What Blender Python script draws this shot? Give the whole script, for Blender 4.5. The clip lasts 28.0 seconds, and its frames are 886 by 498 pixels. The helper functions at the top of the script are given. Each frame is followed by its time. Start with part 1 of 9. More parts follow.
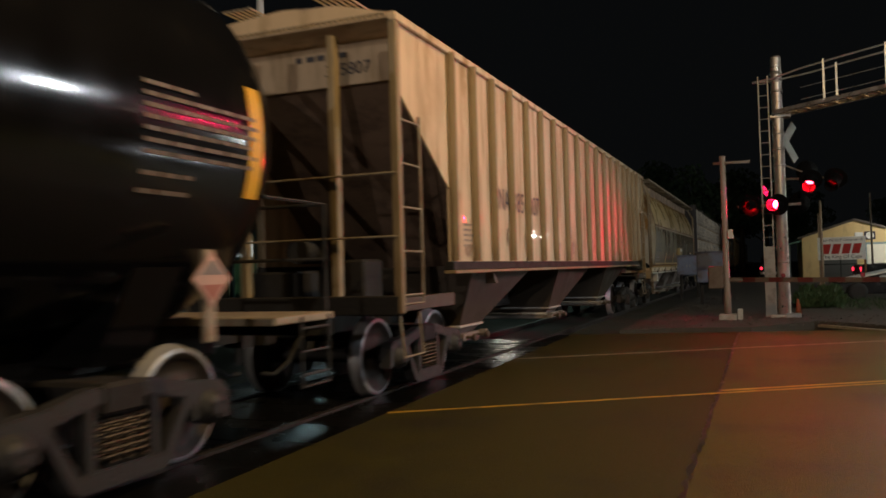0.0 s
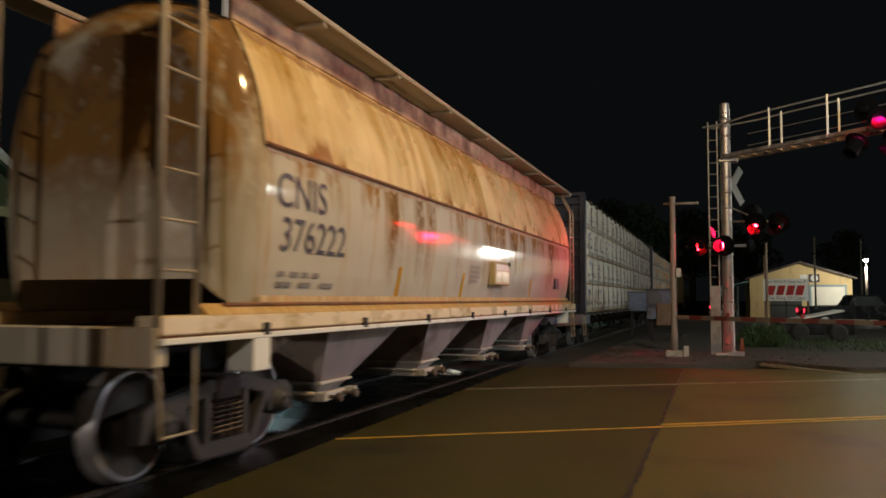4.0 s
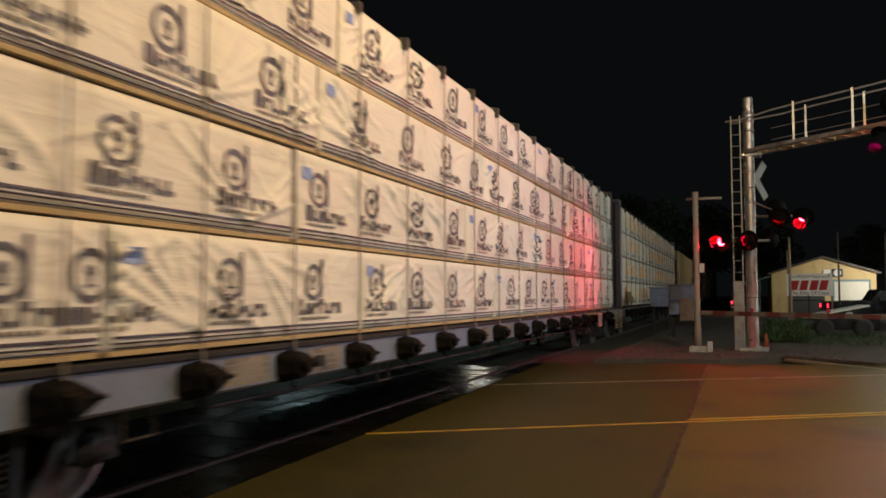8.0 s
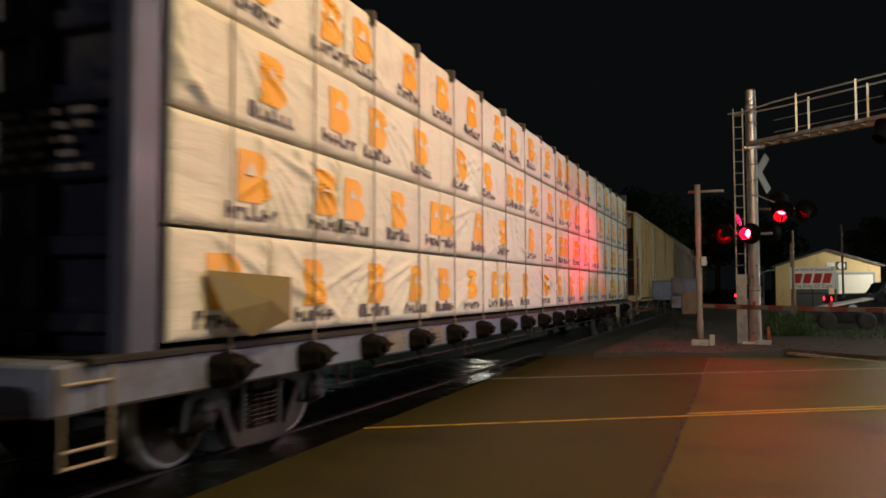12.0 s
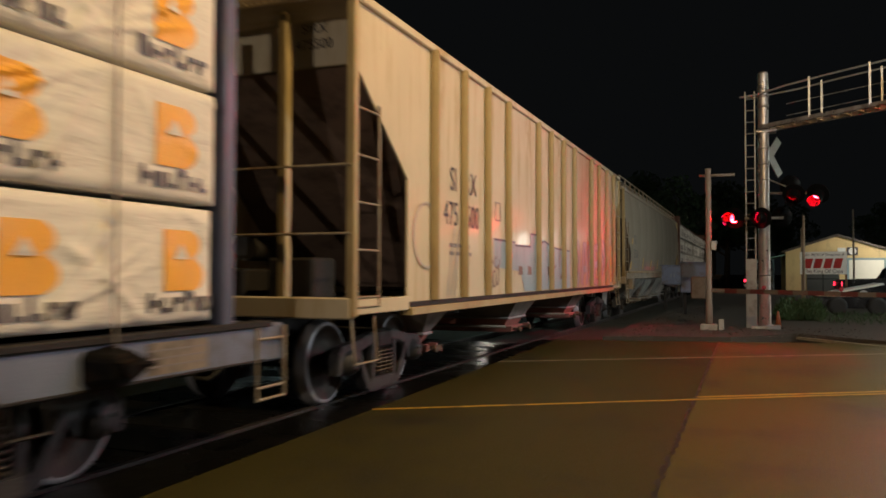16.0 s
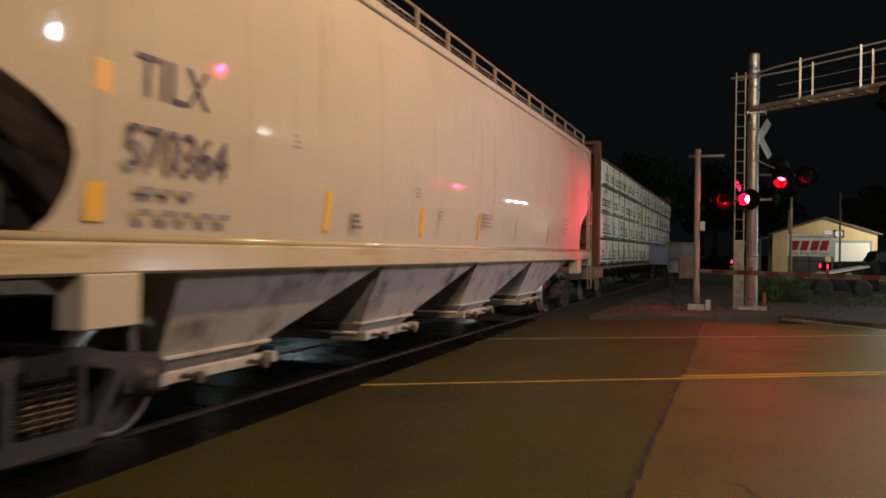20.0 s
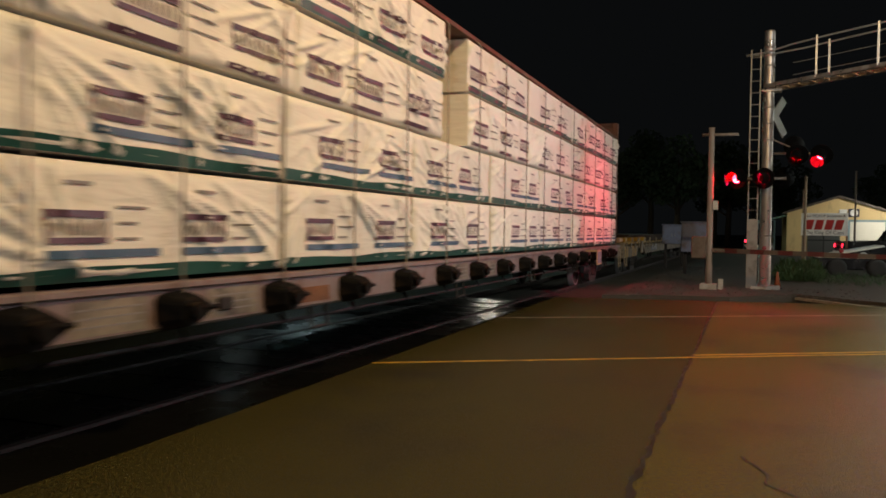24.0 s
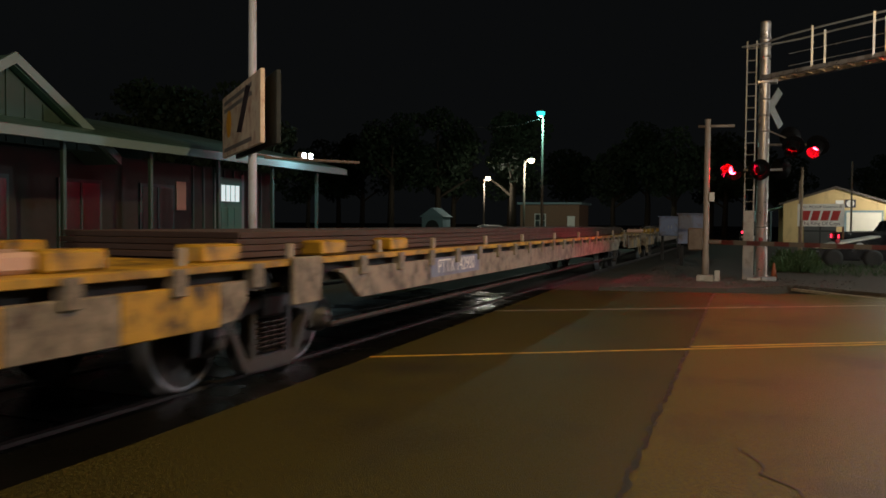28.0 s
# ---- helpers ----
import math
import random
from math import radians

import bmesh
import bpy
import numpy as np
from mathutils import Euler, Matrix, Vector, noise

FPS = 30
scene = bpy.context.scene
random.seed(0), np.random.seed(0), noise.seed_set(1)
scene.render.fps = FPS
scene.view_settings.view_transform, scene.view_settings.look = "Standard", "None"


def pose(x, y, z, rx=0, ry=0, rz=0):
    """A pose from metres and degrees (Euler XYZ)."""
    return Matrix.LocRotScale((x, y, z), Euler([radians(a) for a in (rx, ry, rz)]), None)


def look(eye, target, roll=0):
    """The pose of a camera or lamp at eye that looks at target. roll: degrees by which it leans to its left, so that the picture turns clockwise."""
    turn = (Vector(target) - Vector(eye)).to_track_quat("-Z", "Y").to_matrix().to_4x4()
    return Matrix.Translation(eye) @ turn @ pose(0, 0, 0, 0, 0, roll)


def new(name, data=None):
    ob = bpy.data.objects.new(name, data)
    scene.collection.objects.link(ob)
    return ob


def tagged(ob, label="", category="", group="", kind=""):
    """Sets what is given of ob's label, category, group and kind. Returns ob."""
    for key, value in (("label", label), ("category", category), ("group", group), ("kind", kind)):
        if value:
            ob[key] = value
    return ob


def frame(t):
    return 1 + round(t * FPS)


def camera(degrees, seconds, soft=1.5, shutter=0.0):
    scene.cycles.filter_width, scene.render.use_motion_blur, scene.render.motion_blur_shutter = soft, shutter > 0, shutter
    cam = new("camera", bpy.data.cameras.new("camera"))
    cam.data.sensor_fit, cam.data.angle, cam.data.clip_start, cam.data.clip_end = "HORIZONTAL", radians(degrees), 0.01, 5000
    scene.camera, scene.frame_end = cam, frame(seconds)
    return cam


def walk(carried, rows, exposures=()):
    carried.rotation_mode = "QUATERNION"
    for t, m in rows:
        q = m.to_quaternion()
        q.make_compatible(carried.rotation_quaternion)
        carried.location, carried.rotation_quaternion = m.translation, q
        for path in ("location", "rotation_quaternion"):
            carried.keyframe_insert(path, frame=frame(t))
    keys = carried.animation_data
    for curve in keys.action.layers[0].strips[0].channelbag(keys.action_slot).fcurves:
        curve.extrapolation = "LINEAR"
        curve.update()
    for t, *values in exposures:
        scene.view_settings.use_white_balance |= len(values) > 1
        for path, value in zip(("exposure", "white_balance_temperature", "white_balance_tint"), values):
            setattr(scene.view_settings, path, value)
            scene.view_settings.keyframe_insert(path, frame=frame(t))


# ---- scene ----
cam = camera(58.0, 28.0, soft=1.6, shutter=0.5)


def aim(x, y, z, yaw, pitch, roll):
    """Pose of a held camera: yaw to the left of the track's direction, pitch up, roll to the left."""
    return pose(x, y, z, 90 + pitch, 0, yaw) @ pose(0, 0, 0, 0, 0, roll)


walk(cam, [
    (0, aim(-0.080, 0.193, 1.469, 22.51, 1.49, -1.62)),
    (0.5, aim(-0.080, 0.208, 1.462, 21.80, 1.77, -1.18)),
    (1, aim(-0.065, 0.201, 1.462, 21.12, 2.26, -0.95)),
    (1.5, aim(-0.059, 0.217, 1.459, 21.13, 2.57, -1.11)),
    (2, aim(-0.040, 0.174, 1.479, 20.52, 2.71, -1.19)),
    (2.5, aim(-0.009, 0.194, 1.476, 19.98, 2.68, -0.88)),
    (4.5, aim(0.062, -0.046, 1.469, 19.56, 3.70, 0.42)),
    (5, aim(0.112, -0.075, 1.458, 20.26, 3.30, 0.33)),
    (5.5, aim(0.146, -0.067, 1.458, 21.06, 3.56, 0.04)),
    (6, aim(0.163, -0.065, 1.455, 21.69, 4.21, -0.38)),
    (6.5, aim(0.170, -0.069, 1.455, 22.18, 4.32, -0.69)),
    (7, aim(0.105, -0.061, 1.462, 22.10, 3.66, -0.84)),
    (7.5, aim(0.001, -0.086, 1.459, 21.36, 3.21, -1.01)),
    (8, aim(-0.045, -0.085, 1.469, 20.70, 3.32, -0.08)),
    (8.5, aim(-0.035, -0.063, 1.466, 20.26, 3.37, 0.44)),
    (9, aim(-0.011, -0.054, 1.472, 20.36, 3.23, 0.16)),
    (9.5, aim(-0.012, -0.046, 1.469, 20.55, 3.05, 0.27)),
    (10, aim(-0.018, -0.037, 1.464, 20.58, 3.01, -0.02)),
    (10.5, aim(-0.020, -0.016, 1.473, 20.66, 3.06, -0.12)),
    (11, aim(-0.006, -0.034, 1.472, 20.83, 3.11, -0.19)),
    (11.5, aim(-0.004, -0.028, 1.473, 20.92, 2.91, -0.19)),
    (13.5, aim(-0.008, 0.021, 1.457, 21.50, 2.90, -0.60)),
    (14, aim(-0.007, 0.001, 1.461, 22.09, 2.80, -0.83)),
    (14.5, aim(0.002, -0.010, 1.459, 22.36, 2.62, -0.56)),
    (15, aim(-0.004, -0.028, 1.459, 22.49, 2.48, -0.27)),
    (15.5, aim(-0.008, -0.009, 1.464, 22.09, 2.19, 0.05)),
    (16, aim(-0.013, -0.002, 1.454, 21.59, 1.70, 0.11)),
    (16.5, aim(-0.018, -0.013, 1.448, 21.24, 1.31, 0.00)),
    (17, aim(-0.002, -0.015, 1.458, 20.88, 0.89, 0.07)),
    (17.5, aim(-0.009, -0.008, 1.448, 20.59, 0.53, 0.06)),
    (18, aim(-0.003, -0.030, 1.455, 20.62, 0.39, 0.02)),
    (18.5, aim(-0.008, -0.022, 1.450, 20.71, 0.44, 0.10)),
    (19, aim(-0.015, -0.024, 1.457, 20.82, 0.36, 0.41)),
    (19.5, aim(-0.021, -0.019, 1.459, 20.78, 0.18, 0.67)),
    (20, aim(-0.024, 0.010, 1.446, 20.78, 0.11, 0.81)),
    (20.5, aim(-0.019, -0.019, 1.452, 20.75, -0.20, 0.87)),
    (22.5, aim(-0.006, -0.019, 1.441, 21.10, -1.70, 0.73)),
    (23, aim(-0.008, -0.020, 1.444, 21.55, -1.59, 0.69)),
    (23.5, aim(-0.010, -0.021, 1.444, 21.80, -1.44, 0.81)),
    (24, aim(-0.013, -0.015, 1.447, 21.62, -1.41, 0.85)),
    (24.5, aim(-0.018, 0.001, 1.450, 21.43, -1.53, 0.65)),
    (25.5, aim(0.005, -0.003, 1.450, 21.60, -1.61, 0.51)),
    (26, aim(-0.004, -0.007, 1.450, 21.83, -1.64, 0.56)),
    (26.5, aim(-0.005, -0.001, 1.447, 21.97, -1.52, 0.38)),
    (27, aim(0.001, -0.025, 1.447, 21.60, -1.59, 0.36)),
    (27.5, aim(-0.002, -0.067, 1.458, 21.29, -1.83, 0.42)),
    (28, aim(-0.003, -0.018, 1.451, 21.42, -1.89, 0.47)),
], exposures=[(0, -0.25), (0.8, -0.08), (2, 0.0), (28, 0.0)])

# ---- night sky and lamps ----
world = bpy.data.worlds.new("night_sky")
scene.world = world
world.use_nodes = True
wn = world.node_tree.nodes
wn["Background"].inputs["Color"].default_value = (0.39, 0.43, 0.46, 1)
wn["Background"].inputs["Strength"].default_value = 0.0078


def lamp(name, at, watts, colour, radius=0.15):
    d = bpy.data.lights.new(name, "POINT")
    d.energy, d.color, d.shadow_soft_size = watts, colour, radius
    ob = new(name, d)
    ob.location = at
    return ob


LAMPS = {
    "street": ((6.0, 13.0, 6.1), 1350, (0.88, 0.96, 1.0)),
    "side": ((2.6, 6.0, 9.6), 2900, (1.0, 0.672, 0.30)),
    # unseen lamp behind the camera, strengthened to reach car ends and hopper bays
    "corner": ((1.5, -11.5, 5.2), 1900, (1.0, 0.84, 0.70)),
    "shop": ((9.3, 62.0, 4.2), 1800, (1.0, 0.93, 0.80)),
    "lot": ((10.6, 28.7, 6.0), 3600, (0.90, 1.0, 0.90)),
    "yard_green": ((-13.9, 53.5, 9.0), 800, (0.35, 1.0, 0.85)),
    "yard_warm": ((-15.2, 56.0, 6.0), 480, (1.0, 0.95, 0.75)),
    "yard_far": ((-25.4, 77.0, 6.0), 480, (1.0, 0.95, 0.8)),
    # unseen lamp added beyond the track to light the board sign's face
    "far_corner": ((-14.5, -9.0, 6.6), 1700, (1.0, 0.86, 0.70)),
    "porch": ((-10.7, 17.6, 3.75), 60, (0.65, 0.97, 1.0)),
}
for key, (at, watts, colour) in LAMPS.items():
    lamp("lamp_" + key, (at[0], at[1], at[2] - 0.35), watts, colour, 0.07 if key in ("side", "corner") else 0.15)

# headlamps of the pickup that waits beyond the gate
for off in (-0.66, 0.66):
    spot = bpy.data.lights.new("headlamp_beam", "SPOT")
    spot.energy, spot.color, spot.shadow_soft_size = 230, (0.93, 0.96, 1.0), 0.05
    spot.spot_size, spot.spot_blend = math.radians(66), 0.8
    new("headlamp_beam", spot).matrix_basis = look((8.6 - 2.72 * 0.843 + off * 0.538, 18.9 - 2.72 * 0.538 - off * 0.843, 0.81), (-4.0, 13.2 - off * 0.843, 0.6))

# ---- materials ----
def mat(name, col, rough=0.6, metal=0.0, var=0.25, scale=3.0, col2=None, dirt=0.0, dscale=1.5, stretch=(1, 1, 1), bump=0.15, bscale=60.0, spec=0.5, each=0.0, wet=None, crisp=0.5):
    """Base colour varied at two scales, a stain colour in patches or streaks, fine relief."""
    m = bpy.data.materials.new(name)
    m.use_nodes = True
    nt = m.node_tree
    n, ln = nt.nodes, nt.links
    bs = n["Principled BSDF"]
    bs.inputs["Roughness"].default_value, bs.inputs["Metallic"].default_value = rough, metal
    bs.inputs["Specular IOR Level"].default_value = spec
    tc = n.new("ShaderNodeTexCoord")
    mp = n.new("ShaderNodeMapping")
    mp.inputs["Scale"].default_value = stretch
    ln.new(tc.outputs["Object"], mp.inputs["Vector"])
    no = n.new("ShaderNodeTexNoise")
    no.inputs["Scale"].default_value, no.inputs["Detail"].default_value = scale, 6
    ln.new(tc.outputs["Object"], no.inputs["Vector"])
    mx = n.new("ShaderNodeMix")
    mx.data_type = "RGBA"
    mx.inputs["A"].default_value = (*[c * (1 - var) for c in col], 1)
    mx.inputs["B"].default_value = (*[min(1, c * (1 + var)) for c in col], 1)
    gr = n.new("ShaderNodeMapRange")
    gr.inputs["From Min"].default_value, gr.inputs["From Max"].default_value = 0.5 - crisp, 0.5 + crisp
    ln.new(no.outputs["Fac"], gr.inputs["Value"])
    ln.new(gr.outputs["Result"], mx.inputs["Factor"])
    out = mx.outputs["Result"]
    if each:
        oi = n.new("ShaderNodeObjectInfo")
        hs = n.new("ShaderNodeHueSaturation")
        mr = n.new("ShaderNodeMapRange")
        mr.inputs["To Min"].default_value, mr.inputs["To Max"].default_value = 1 - each, 1 + each
        ln.new(oi.outputs["Random"], mr.inputs["Value"])
        ln.new(mr.outputs["Result"], hs.inputs["Value"])
        ln.new(out, hs.inputs["Color"])
        out = hs.outputs["Color"]
    if dirt:
        dn = n.new("ShaderNodeTexNoise")
        dn.inputs["Scale"].default_value, dn.inputs["Detail"].default_value, dn.inputs["Roughness"].default_value = dscale, 8, 0.65
        ln.new(mp.outputs["Vector"], dn.inputs["Vector"])
        cr = n.new("ShaderNodeValToRGB")
        cr.color_ramp.elements[0].position, cr.color_ramp.elements[1].position = 0.62 - 0.3 * dirt, 0.80 - 0.2 * dirt
        ln.new(dn.outputs["Fac"], cr.inputs["Fac"])
        m2 = n.new("ShaderNodeMix")
        m2.data_type = "RGBA"
        ln.new(cr.outputs["Color"], m2.inputs["Factor"])
        ln.new(out, m2.inputs["A"])
        m2.inputs["B"].default_value = (*(col2 or (0.08, 0.05, 0.03)), 1)
        out = m2.outputs["Result"]
    ln.new(out, bs.inputs["Base Color"])
    rn = n.new("ShaderNodeMapRange")
    lo, hi = wet or (max(0.03, rough - 0.12), min(1, rough + 0.12))
    rn.inputs["To Min"].default_value, rn.inputs["To Max"].default_value = lo, hi
    rn.inputs["From Min"].default_value, rn.inputs["From Max"].default_value = 0.3, 0.7
    ln.new(no.outputs["Fac"], rn.inputs["Value"])
    ln.new(rn.outputs["Result"], bs.inputs["Roughness"])
    if bump:
        bn = n.new("ShaderNodeTexNoise")
        bn.inputs["Scale"].default_value, bn.inputs["Detail"].default_value = bscale, 4
        ln.new(tc.outputs["Object"], bn.inputs["Vector"])
        bu = n.new("ShaderNodeBump")
        bu.inputs["Strength"].default_value, bu.inputs["Distance"].default_value = bump, 0.02
        ln.new(bn.outputs["Fac"], bu.inputs["Height"])
        ln.new(bu.outputs["Normal"], bs.inputs["Normal"])
    return m


def glow(name, col, strength):
    m = bpy.data.materials.new(name)
    m.use_nodes = True
    bs = m.node_tree.nodes["Principled BSDF"]
    bs.inputs["Base Color"].default_value = (*[c * 0.3 for c in col], 1)
    bs.inputs["Emission Color"].default_value = (*col, 1)
    bs.inputs["Emission Strength"].default_value = strength
    return m


def glass(name, col, rough=0.05, spec=0.5):
    m = bpy.data.materials.new(name)
    m.use_nodes = True
    bs = m.node_tree.nodes["Principled BSDF"]
    bs.inputs["Base Color"].default_value = (*col, 1)
    bs.inputs["Roughness"].default_value = rough
    bs.inputs["Transmission Weight"].default_value = 0.6
    bs.inputs["Specular IOR Level"].default_value = spec
    return m


def creased(m, scale=5.0, strength=0.6):
    """Add slanting creases of slack plastic sheet to a material's relief."""
    nt = m.node_tree
    n, ln = nt.nodes, nt.links
    tc = n.new("ShaderNodeTexCoord")
    bu0 = [q for q in n if q.type == "BUMP"][0]
    last = bu0
    for ang, off in ((50, 0.0), (-58, 3.0)):
        mp = n.new("ShaderNodeMapping")
        mp.inputs["Rotation"].default_value = (math.radians(ang), 0, 0)
        mp.inputs["Location"].default_value = (off, off, off)
        mp.inputs["Scale"].default_value = (0.2, 0.22, 1.0)
        ln.new(tc.outputs["Object"], mp.inputs["Vector"])
        no = n.new("ShaderNodeTexNoise")
        no.inputs["Scale"].default_value, no.inputs["Detail"].default_value = scale, 3
        no.inputs["Distortion"].default_value = 0.5
        ln.new(mp.outputs["Vector"], no.inputs["Vector"])
        bu = n.new("ShaderNodeBump")
        bu.inputs["Strength"].default_value, bu.inputs["Distance"].default_value = strength, 0.05
        ln.new(no.outputs["Fac"], bu.inputs["Height"])
        ln.new(last.outputs["Normal"], bu.inputs["Normal"])
        last = bu
    ln.new(last.outputs["Normal"], n["Principled BSDF"].inputs["Normal"])
    return m


